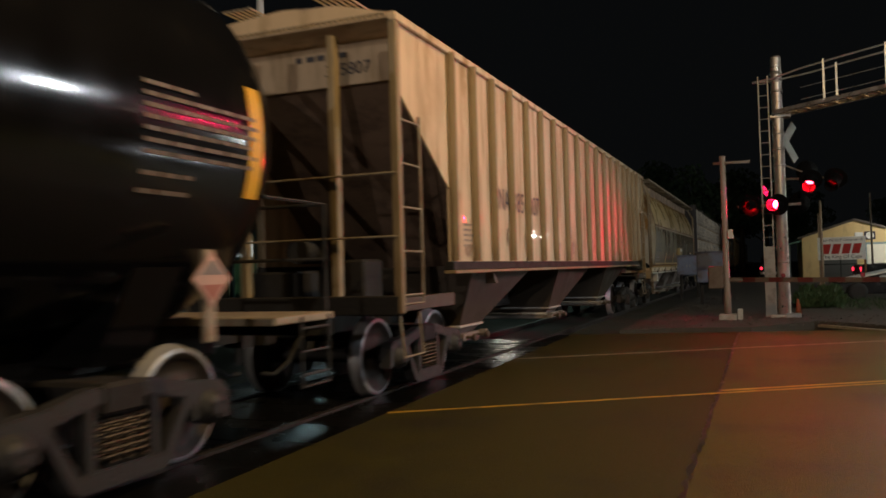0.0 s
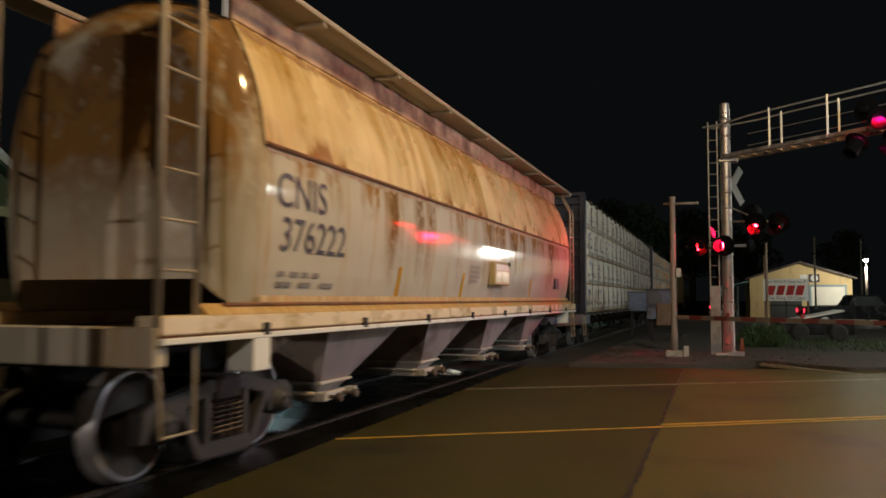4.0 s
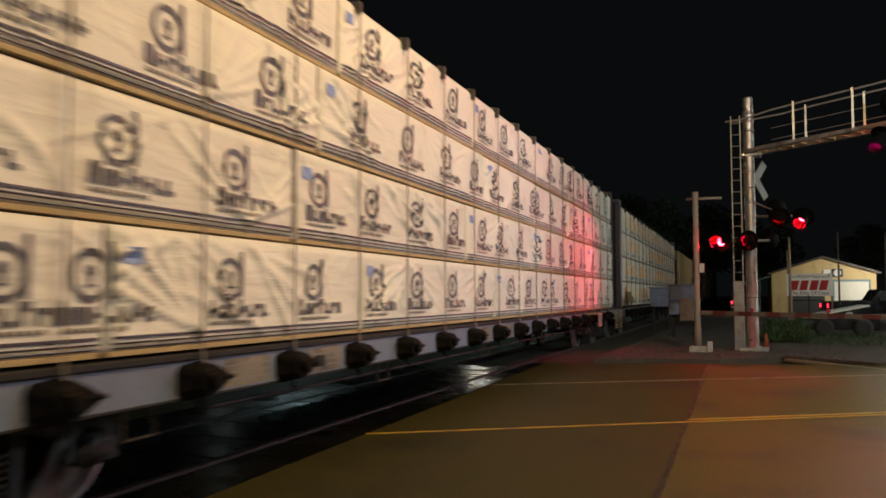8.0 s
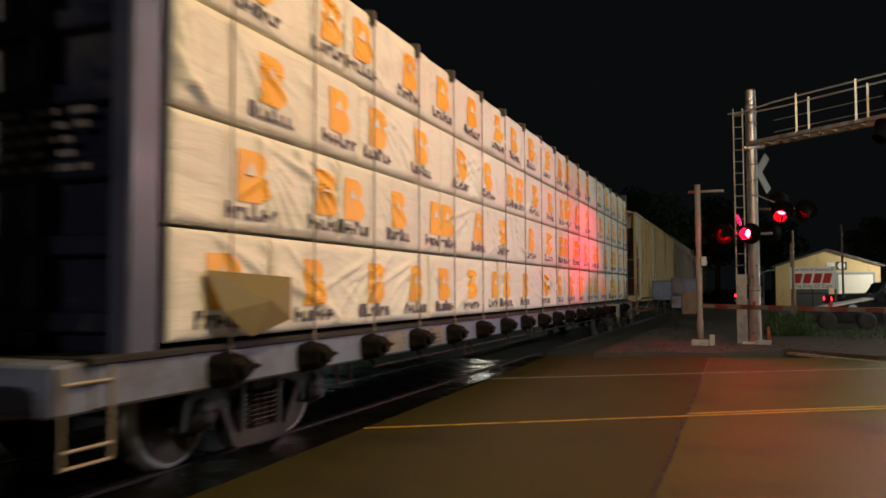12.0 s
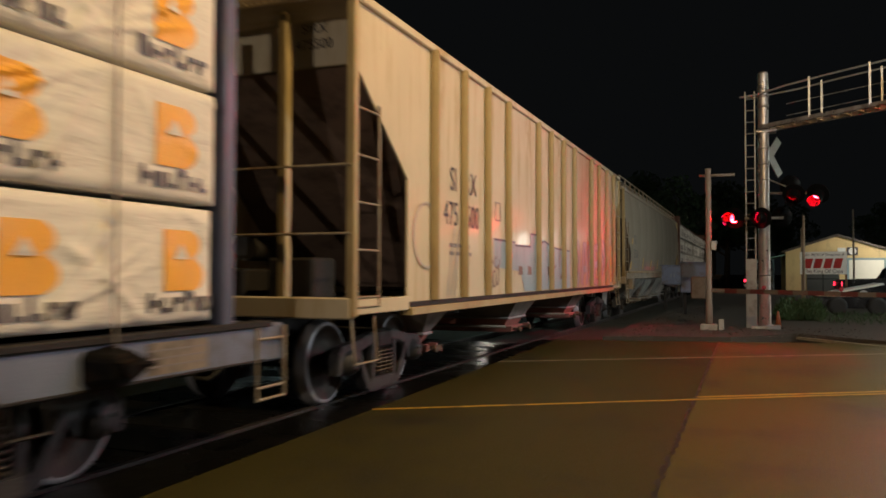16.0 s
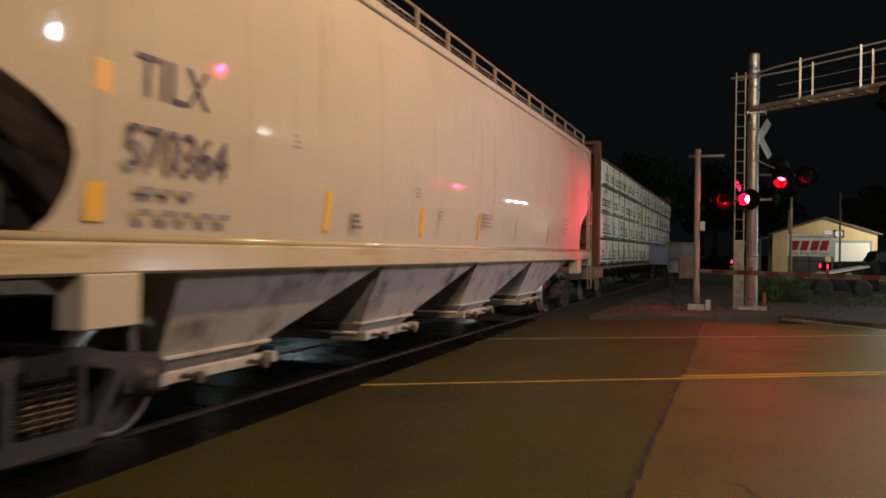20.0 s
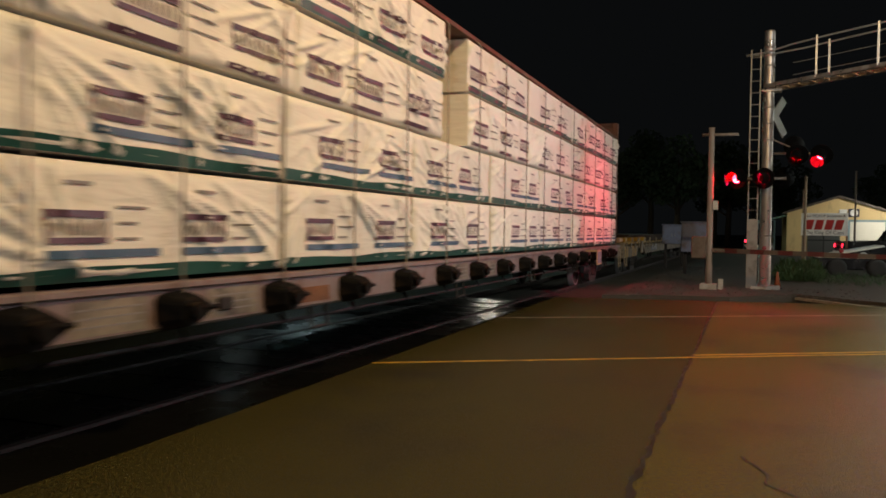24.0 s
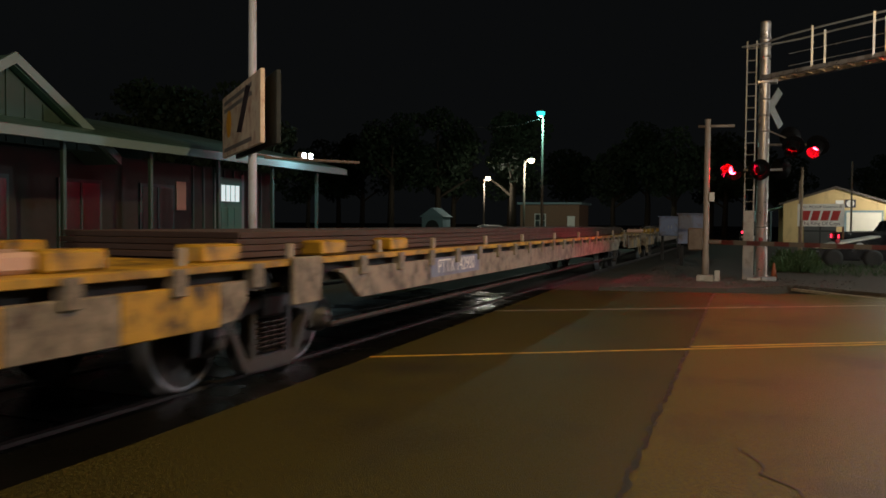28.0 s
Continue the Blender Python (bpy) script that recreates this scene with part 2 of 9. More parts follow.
M = {
    "asphalt": mat("asphalt", (0.041, 0.0355, 0.0080), 0.8, var=0.65, crisp=0.15, scale=38, col2=(0.018, 0.016, 0.011), dirt=0.35, dscale=0.5, spec=0.14, bump=0.6, bscale=100, wet=(0.40, 0.7)),
    "asphalt_old": mat("asphalt_old", (0.074, 0.0625, 0.0175), 0.6, var=0.6, crisp=0.15, scale=36, col2=(0.032, 0.026, 0.019), dirt=0.4, dscale=0.6, spec=0.10, bump=0.6, bscale=95, wet=(0.36, 0.6)),
    "crossing": mat("crossing", (0.004, 0.004, 0.0035), 0.5, spec=0.07, var=0.4, scale=1.1, col2=(0.008, 0.007, 0.006), dirt=0.25, dscale=0.8, bump=0.15, bscale=45, wet=(0.06, 0.55)),
    "panel": mat("panel", (0.005, 0.005, 0.005), 0.5, spec=0.08, var=0.4, scale=0.9, bump=0.15, bscale=50, each=0.2, wet=(0.06, 0.55)),
    "soil": mat("soil", (0.035, 0.030, 0.020), 0.95, var=0.4, scale=0.7, col2=(0.02, 0.025, 0.012), dirt=0.5, dscale=0.4, bump=0.8, bscale=12),
    "gravel": mat("gravel", (0.045, 0.036, 0.026), 0.9, var=0.5, scale=14, bump=1.0, bscale=30, col2=(0.05, 0.04, 0.03), dirt=0.4),
    "stone": mat("stone", (0.11, 0.095, 0.08), 0.9, var=0.4, scale=20, each=0.4, bump=0.4),
    "tie": mat("tie", (0.045, 0.034, 0.026), 0.9, var=0.4, scale=6, each=0.3, stretch=(1, 8, 8)),
    "rail_top": mat("rail_top", (0.020, 0.018, 0.017), 0.6, 0.2, var=0.15, scale=5, bump=0.05),
    "rail_side": mat("rail_side", (0.018, 0.012, 0.009), 0.8, 0.1, var=0.3, scale=6),
    "line_yellow": mat("line_yellow", (0.40, 0.24, 0.016), 0.6, var=0.3, scale=3, col2=(0.10, 0.075, 0.03), dirt=0.45, dscale=5, bump=0.5, bscale=90),
    "line_white": mat("line_white", (0.30, 0.26, 0.18), 0.6, var=0.3, scale=3, col2=(0.10, 0.085, 0.06), dirt=0.6, dscale=5, bump=0.5, bscale=90),
    "tar": mat("tar", (0.012, 0.011, 0.010), 0.5, bump=0.2),
    "concrete": mat("concrete", (0.36, 0.34, 0.30), 0.85, var=0.2, scale=4, col2=(0.15, 0.13, 0.10), dirt=0.4, dscale=2),
    "grass": mat("grass", (0.028, 0.062, 0.018), 0.7, var=0.5, scale=2),
    "galvanized": mat("galvanized", (0.36, 0.32, 0.29), 0.36, 0.75, var=0.2, scale=5, col2=(0.16, 0.11, 0.08), dirt=0.45, dscale=2, stretch=(3, 3, 0.6)),
    "aluminium": mat("aluminium", (0.34, 0.33, 0.31), 0.45, 0.6, var=0.15, scale=6),
    "ladder_grey": mat("ladder_grey", (0.21, 0.20, 0.18), 0.5, 0.5, var=0.2, scale=5, col2=(0.10, 0.08, 0.07), dirt=0.4, dscale=3),
    "black_paint": mat("black_paint", (0.0025, 0.0025, 0.0025), 0.8, var=0.3, bump=0.05, spec=0.06),
    "white_paint": mat("white_paint", (0.72, 0.72, 0.68), 0.45, var=0.08, scale=5, col2=(0.35, 0.32, 0.26), dirt=0.2, dscale=3),
    "red_paint": mat("red_paint", (0.34, 0.018, 0.016), 0.45, var=0.15, scale=6),
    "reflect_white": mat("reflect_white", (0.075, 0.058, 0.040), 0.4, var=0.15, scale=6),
    "wood_pole": mat("wood_pole", (0.26, 0.19, 0.13), 0.85, var=0.35, scale=5, stretch=(8, 8, 0.7), col2=(0.10, 0.075, 0.05), dirt=0.5, dscale=2),
    "grey_pole": mat("grey_pole", (0.20, 0.16, 0.13), 0.65, 0.2, var=0.2, scale=5),
    # rolling stock
    "truck_iron": mat("truck_iron", (0.031, 0.031, 0.033), 0.6, 0.1, var=0.4, scale=6, col2=(0.03, 0.026, 0.023), dirt=0.45, dscale=5, bump=0.4, bscale=40),
    "wheel_plate": mat("wheel_plate", (0.035, 0.028, 0.024), 0.65, 0.3, var=0.4, scale=8, col2=(0.09, 0.06, 0.04), dirt=0.3),
    "wheel_rim": mat("wheel_rim", (0.42, 0.42, 0.44), 0.40, 0.55, var=0.2, scale=8, bump=0.05),
    "spring": mat("spring", (0.09, 0.07, 0.055), 0.6, 0.3, bump=0.1),
    "under": mat("under", (0.014, 0.012, 0.011), 0.75, 0.1, var=0.4, scale=4, bump=0.3, bscale=25),
    "tank_black": mat("tank_black", (0.006, 0.006, 0.0065), 0.1, var=0.3, scale=2, col2=(0.012, 0.011, 0.010), dirt=0.2, dscale=1.5, bump=0.02, bscale=20, wet=(0.07, 0.16)),
    "hopper_beige": mat("hopper_beige", (0.68, 0.535, 0.385), 0.14, var=0.12, scale=1.4, col2=(0.34, 0.24, 0.14), dirt=0.40, dscale=2.2, stretch=(1, 2.2, 0.22), spec=0.03, wet=(0.04, 0.07), bump=0.02, bscale=3),
    # the posts' unlit faces are put into this darker beige, with some dirt
    "rib_beige": mat("rib_beige", (0.27, 0.205, 0.115), 0.5, var=0.2, scale=3, col2=(0.16, 0.10, 0.05), dirt=0.5, stretch=(1, 1, 0.3)),
    "bay_dull": mat("bay_dull", (0.24, 0.205, 0.185), 0.55, var=0.25, scale=2, col2=(0.09, 0.07, 0.06), dirt=0.5, dscale=2),
    "pole_white": mat("pole_white", (0.50, 0.55, 0.64), 0.5, var=0.15, scale=3, col2=(0.3, 0.28, 0.26), dirt=0.3),
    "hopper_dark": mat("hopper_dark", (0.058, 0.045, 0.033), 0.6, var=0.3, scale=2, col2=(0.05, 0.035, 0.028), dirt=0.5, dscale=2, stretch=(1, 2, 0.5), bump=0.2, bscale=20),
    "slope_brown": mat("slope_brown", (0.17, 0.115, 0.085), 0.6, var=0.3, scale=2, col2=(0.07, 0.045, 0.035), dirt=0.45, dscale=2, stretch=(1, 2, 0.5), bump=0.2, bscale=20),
    "rust": mat("rust", (0.20, 0.085, 0.035), 0.85, var=0.4, scale=4, col2=(0.08, 0.035, 0.02), dirt=0.5, dscale=3, bump=0.4, bscale=40),
    "hopper_tan": mat("hopper_tan", (0.60, 0.52, 0.37), 0.14, var=0.10, scale=1.5, col2=(0.42, 0.31, 0.16), dirt=0.28, dscale=2.0, stretch=(1, 2.0, 0.2), spec=0.03, wet=(0.14, 0.24), bump=0.02, bscale=3),
    # tan darkened the same way for the unlit faces of the posts
    "rib_tan": mat("rib_tan", (0.40, 0.31, 0.15), 0.5, var=0.2, scale=3, col2=(0.26, 0.17, 0.08), dirt=0.4, stretch=(1, 1, 0.3)),
    "cyl_white": mat("cyl_white", (0.50, 0.46, 0.385), 0.20, var=0.12, scale=1.2, col2=(0.44, 0.29, 0.13), dirt=0.34, dscale=1.7, stretch=(1, 2.4, 0.28), spec=0.3, wet=(0.07, 0.11), bump=0.015, bscale=5),
    # the overhead lamp's warm tint is put into this ochre, besides the rust
    "cyl_cap": mat("cyl_cap", (0.70, 0.545, 0.30), 0.3, var=0.12, scale=1.4, col2=(0.48, 0.29, 0.07), dirt=0.5, dscale=1.5, stretch=(0.3, 1.9, 0.12), bump=0.03, bscale=8),
    "fascia_rust": mat("fascia_rust", (0.50, 0.32, 0.20), 0.6, var=0.3, scale=3, col2=(0.12, 0.045, 0.02), dirt=0.8, dscale=2.6, bump=0.1),
    "board_metal": mat("board_metal", (0.30, 0.26, 0.20), 0.55, 0.1, var=0.2, scale=5),
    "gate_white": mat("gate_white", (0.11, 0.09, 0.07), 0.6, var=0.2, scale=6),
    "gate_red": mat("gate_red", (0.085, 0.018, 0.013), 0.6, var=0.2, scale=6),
    "pink_pale": mat("pink_pale", (0.52, 0.34, 0.28), 0.5, var=0.2, scale=5),
    "hopper_grey": mat("hopper_grey", (0.53, 0.465, 0.385), 0.20, var=0.08, scale=1.2, col2=(0.42, 0.36, 0.28), dirt=0.2, dscale=1.6, stretch=(1, 2.5, 0.25), spec=0.03, wet=(0.035, 0.06), bump=0.014, bscale=3),
    "bay_pink": mat("bay_pink", (0.36, 0.30, 0.28), 0.5, var=0.2, scale=2, col2=(0.11, 0.085, 0.06), dirt=0.5, dscale=1.6),
    "bay_grey": mat("bay_grey", (0.46, 0.44, 0.42), 0.55, var=0.2, scale=2, col2=(0.12, 0.10, 0.09), dirt=0.45, dscale=2),
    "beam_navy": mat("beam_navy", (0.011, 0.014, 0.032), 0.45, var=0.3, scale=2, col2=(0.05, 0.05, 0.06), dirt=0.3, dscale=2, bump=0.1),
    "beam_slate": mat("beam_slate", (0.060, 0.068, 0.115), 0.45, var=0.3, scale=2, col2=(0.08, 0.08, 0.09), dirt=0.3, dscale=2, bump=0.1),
    "deck_grey": mat("deck_grey", (0.15, 0.18, 0.26), 0.55, var=0.25, scale=3, col2=(0.09, 0.08, 0.08), dirt=0.45, dscale=2.5, bump=0.2),
    "beam_rust": mat("beam_rust", (0.105, 0.034, 0.016), 0.6, var=0.3, scale=3, col2=(0.07, 0.03, 0.018), dirt=0.45, dscale=2.5, stretch=(1, 1, 0.4), bump=0.2),
    "deck_mauve": mat("deck_mauve", (0.20, 0.150, 0.150), 0.6, var=0.25, scale=3, col2=(0.13, 0.07, 0.05), dirt=0.4, dscale=3),
    "wrap": mat("wrap", (0.76, 0.73, 0.66), 0.6, spec=0.25, var=0.05, scale=2.5, col2=(0.60, 0.56, 0.46), dirt=0.2, dscale=1.6, bump=0.14, bscale=7, each=0.05),
    "wrap_seam": mat("wrap_seam", (0.40, 0.36, 0.30), 0.5),
    "strap": mat("strap", (0.05, 0.045, 0.04), 0.5),
    "timber": mat("timber", (0.42, 0.31, 0.155), 0.75, var=0.3, scale=8, stretch=(8, 1, 8)),
    "ink": mat("ink", (0.035, 0.030, 0.045), 0.5, var=0.3, scale=8),
    "ink_band": mat("ink_band", (0.055, 0.042, 0.062), 0.5, var=0.3, scale=6),
    "ink_blue": mat("ink_blue", (0.05, 0.105, 0.18), 0.5, var=0.2, scale=8),
    "ink_orange": mat("ink_orange", (0.92, 0.44, 0.035), 0.5, var=0.10, scale=5),
    "ink_print": mat("ink_print", (0.085, 0.08, 0.095), 0.5, var=0.3, scale=8),
    "cable_grey": mat("cable_grey", (0.24, 0.205, 0.165), 0.6, 0.2, var=0.3, scale=6),
    "ink_red": mat("ink_red", (0.075, 0.03, 0.055), 0.5, var=0.25, scale=8),
    "ink_green": mat("ink_green", (0.012, 0.085, 0.070), 0.5, var=0.25, scale=5),
    "seam_grey": mat("seam_grey", (0.40, 0.37, 0.32), 0.4, var=0.2, scale=6),
    "flap_olive": mat("flap_olive", (0.17, 0.135, 0.045), 0.6, var=0.3, scale=4),
    "ink_grey": mat("ink_grey", (0.20, 0.18, 0.17), 0.5, var=0.25, scale=8),
    "stencil_pale": mat("stencil_pale", (0.16, 0.125, 0.095), 0.6, var=0.2, scale=8),
    "rust_run": mat("rust_run", (0.27, 0.165, 0.075), 0.5, var=0.35, scale=3, col2=(0.42, 0.35, 0.25), dirt=0.6, dscale=4, stretch=(1, 3, 0.5)),
    "stain_tan": mat("stain_tan", (0.23, 0.15, 0.085), 0.4, var=0.25, scale=5, col2=(0.50, 0.39, 0.27), dirt=0.6, dscale=7),
    "rust_dark": mat("rust_dark", (0.26, 0.14, 0.05), 0.7, var=0.4, scale=5, col2=(0.46, 0.32, 0.15), dirt=0.5, dscale=3, stretch=(1, 2, 0.5)),
    "ochre_run": mat("ochre_run", (0.46, 0.28, 0.08), 0.5, var=0.3, scale=4, col2=(0.60, 0.46, 0.25), dirt=0.5, dscale=4, stretch=(1, 3, 0.4)),
    "tag_grey": mat("tag_grey", (0.40, 0.36, 0.30), 0.45, var=0.2, scale=4, col2=(0.5, 0.44, 0.33), dirt=0.4, dscale=5),
    "label_blue": mat("label_blue", (0.22, 0.32, 0.62), 0.5),
    "yellow_mark": mat("yellow_mark", (0.75, 0.42, 0.02), 0.4, var=0.12, scale=6),
    "flat_yellow": mat("flat_yellow", (0.42, 0.24, 0.016), 0.5, var=0.3, scale=7, col2=(0.03, 0.022, 0.014), dirt=0.62, dscale=4.0),
    "flat_cream": mat("flat_cream", (0.23, 0.195, 0.145), 0.55, var=0.3, scale=7, col2=(0.035, 0.027, 0.02), dirt=0.6, dscale=4.5),
    "deck_wood": mat("deck_wood", (0.050, 0.026, 0.018), 0.85, var=0.35, scale=4, col2=(0.03, 0.018, 0.012), dirt=0.4, each=0.25),
    "tag_blue": mat("tag_blue", (0.27, 0.37, 0.41), 0.4, var=0.2, scale=2, col2=(0.16, 0.19, 0.20), dirt=0.35, dscale=1.6, stretch=(1, 2, 0.4)),
    "tag_slate": mat("tag_slate", (0.20, 0.19, 0.22), 0.45, var=0.3, scale=3, col2=(0.42, 0.36, 0.27), dirt=0.5, dscale=3),
    "tag_mauve": mat("tag_mauve", (0.36, 0.31, 0.32), 0.45, var=0.25, scale=3, col2=(0.46, 0.40, 0.30), dirt=0.5, dscale=3),
    "tag_brown": mat("tag_brown", (0.17, 0.10, 0.075), 0.45, var=0.25, scale=4),
    "tag_dark": mat("tag_dark", (0.10, 0.09, 0.13), 0.5, var=0.2, scale=3),
    "handrail": mat("handrail", (0.32, 0.27, 0.20), 0.5, 0.2, var=0.25, scale=6, col2=(0.22, 0.13, 0.07), dirt=0.35, dscale=5),
    "pink_gate": mat("pink_gate", (0.34, 0.14, 0.11), 0.6, var=0.25, scale=5),
    "sill_cream": mat("sill_cream", (0.68, 0.56, 0.38), 0.35, var=0.15, scale=2, col2=(0.42, 0.26, 0.09), dirt=0.45, dscale=2.4, stretch=(1, 1, 2.5), wet=(0.2, 0.4), bump=0.05, bscale=12),
    "sill_gloss": mat("sill_gloss", (0.55, 0.45, 0.33), 0.2, var=0.1, scale=2, col2=(0.42, 0.30, 0.16), dirt=0.3, dscale=2, stretch=(1, 0.4, 3), wet=(0.12, 0.24), bump=0.02, bscale=6),
    "cone_orange": mat("cone_orange", (0.20, 0.05, 0.015), 0.6, var=0.2, scale=8, col2=(0.2, 0.08, 0.04), dirt=0.3, dscale=6),
    "mechanism_brown": mat("mechanism_brown", (0.10, 0.075, 0.055), 0.6, 0.1, var=0.3, scale=4, col2=(0.06, 0.035, 0.02), dirt=0.5, dscale=3),
    # cold lamplight on the grey cases is put into this blue
    "cabinet_bluish": mat("cabinet_bluish", (0.15, 0.19, 0.30), 0.6, 0.1, var=0.25, scale=3, col2=(0.10, 0.07, 0.05), dirt=0.45, dscale=2),
    # buildings
    "siding_green": mat("siding_green", (0.040, 0.085, 0.085), 0.7, var=0.15, scale=3, each=0.08),
    "door_teal": mat("door_teal", (0.05, 0.19, 0.17), 0.5, var=0.15, scale=3),
    "board_face": mat("board_face", (0.72, 0.60, 0.46), 0.6, var=0.15, scale=2, col2=(0.42, 0.22, 0.16), dirt=0.5, dscale=2.5),
    "board_tan": mat("board_tan", (0.42, 0.30, 0.20), 0.6, var=0.15, scale=4),
    "trim_pale": mat("trim_pale", (0.18, 0.27, 0.30), 0.6, var=0.1),
    "roof_metal": mat("roof_metal", (0.10, 0.20, 0.18), 0.4, 0.4, var=0.2, scale=2),
    "dark_wall": mat("dark_wall", (0.022, 0.028, 0.026), 0.8, var=0.25),
    "siding_yellow": mat("siding_yellow", (0.60, 0.45, 0.21), 0.65, var=0.12, scale=1.2, col2=(0.36, 0.26, 0.13), dirt=0.35, dscale=1.2, stretch=(1, 1, 0.4)),
    "door_white": mat("door_white", (0.72, 0.70, 0.60), 0.5, var=0.06),
    "brick": mat("brick", (0.22, 0.13, 0.085), 0.85, var=0.25, scale=5, each=0.25),
    "bark": mat("bark", (0.06, 0.045, 0.03), 0.9, bump=0.6, bscale=20),
    "leaf": mat("leaf", (0.020, 0.038, 0.017), 0.75, var=0.4, scale=1.2),
    "window_dark": glass("window_dark", (0.05, 0.06, 0.06), 0.35, 0.06),
    "car_black": mat("car_black", (0.012, 0.012, 0.014), 0.2, var=0.2),
    "car_silver": mat("car_silver", (0.45, 0.45, 0.45), 0.3, 0.6, var=0.1),
    "winch_black": mat("winch_black", (0.0045, 0.004, 0.0035), 0.75, 0.0, var=0.5, scale=6, col2=(0.022, 0.014, 0.008), dirt=0.3, dscale=6, spec=0.10, bump=0.5, bscale=14),
    "rubber": mat("rubber", (0.015, 0.015, 0.015), 0.8),
    # things that give off light
    "red_lit": glow("red_lit", (1.0, 0.014, 0.09), 1750.0),
    "red_lit_near": glow("red_lit_near", (1.0, 0.014, 0.09), 5300.0),
    "red_lit_road_dim": glow("red_lit_road_dim", (1.0, 0.003, 0.06), 320.0),
    "red_lit_face": glow("red_lit_face", (1.0, 0.0010, 0.0018), 420.0),
    "red_lit_road": glow("red_lit_road", (1.0, 0.003, 0.06), 420.0),
    "red_lit_road_far": glow("red_lit_road_far", (1.0, 0.01, 0.25), 3400.0),
    "red_lit_inner": glow("red_lit_inner", (1.0, 0.006, 0.045), 1100.0),
    "red_lit_beam": glow("red_lit_beam", (1.0, 0.01, 0.25), 3000.0),
    "red_lit_over": glow("red_lit_over", (1.0, 0.014, 0.09), 4600.0),
    "red_lit_arm": glow("red_lit_arm", (1.0, 0.002, 0.003), 60.0),
    "red_core": glow("red_core", (1.0, 0.0032, 0.0075), 420.0),
    "red_off": mat("red_off", (0.16, 0.006, 0.012), 0.25, bump=0.05),
    "lum_warm": glow("lum_warm", (1.0, 0.80, 0.5), 12.0),
    "lum_cool": glow("lum_cool", (0.85, 0.93, 1.0), 40.0),
    "lum_green": glow("lum_green", (0.03, 0.62, 0.58), 3.0),
    "tail_red": glow("tail_red", (1.0, 0.02, 0.05), 5.0),
    "lit_window": glow("lit_window", (0.8, 0.95, 0.95), 0.8),
}

creased(M["wrap"], 5.0, 0.42)


def soft_runs(m, col, top, reach, wide, amount, seed=0.0):
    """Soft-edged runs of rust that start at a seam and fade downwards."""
    nt = m.node_tree
    n, ln = nt.nodes, nt.links
    bs = n["Principled BSDF"]
    was = bs.inputs["Base Color"].links[0].from_socket
    tc = n.new("ShaderNodeTexCoord")
    sep = n.new("ShaderNodeSeparateXYZ")
    ln.new(tc.outputs["Object"], sep.inputs["Vector"])
    fade = n.new("ShaderNodeMapRange")
    fade.inputs["From Min"].default_value, fade.inputs["From Max"].default_value = top - reach, top
    ln.new(sep.outputs["Z"], fade.inputs["Value"])
    fac = fade.outputs["Result"]
    for stretch, scale, lo, hi in (((0.0, 1.0, 0.13), wide, 0.50, 0.66), ((0.3, 1.0, 0.30), wide * 4.0, 0.34, 0.56), ((1.0, 1.0, 1.0), 7.0, 0.25, 0.5)):
        mp = n.new("ShaderNodeMapping")
        mp.inputs["Scale"].default_value = stretch
        mp.inputs["Location"].default_value = (seed, seed, seed)
        ln.new(tc.outputs["Object"], mp.inputs["Vector"])
        no = n.new("ShaderNodeTexNoise")
        no.inputs["Scale"].default_value, no.inputs["Detail"].default_value = scale, 4
        ln.new(mp.outputs["Vector"], no.inputs["Vector"])
        mr = n.new("ShaderNodeMapRange")
        mr.inputs["From Min"].default_value, mr.inputs["From Max"].default_value = lo, hi
        ln.new(no.outputs["Fac"], mr.inputs["Value"])
        mu = n.new("ShaderNodeMath")
        mu.operation = "MULTIPLY"
        ln.new(fac, mu.inputs[0])
        ln.new(mr.outputs["Result"], mu.inputs[1])
        fac = mu.outputs["Value"]
    mu = n.new("ShaderNodeMath")
    mu.operation, mu.use_clamp = "MULTIPLY", True
    mu.inputs[1].default_value = amount
    ln.new(fac, mu.inputs[0])
    mx = n.new("ShaderNodeMix")
    mx.data_type = "RGBA"
    ln.new(mu.outputs["Value"], mx.inputs["Factor"])
    ln.new(was, mx.inputs["A"])
    mx.inputs["B"].default_value = (*col, 1)
    ln.new(mx.outputs["Result"], bs.inputs["Base Color"])
    return m


soft_runs(M["cyl_white"], (0.20, 0.115, 0.05), 3.05, 1.5, 1.1, 2.0)
soft_runs(M["cyl_white"], (0.30, 0.16, 0.05), 2.95, 0.6, 2.6, 2.6, 4.0)
soft_runs(M["cyl_cap"], (0.36, 0.20, 0.035), 4.9, 2.1, 1.0, 3.6, 2.0)
soft_runs(M["cyl_cap"], (0.30, 0.16, 0.035), 4.25, 0.8, 1.5, 1.8, 7.0)
soft_runs(M["cyl_cap"], (0.30, 0.15, 0.04), 2.86, -0.30, 1.7, 2.4, 3.0)


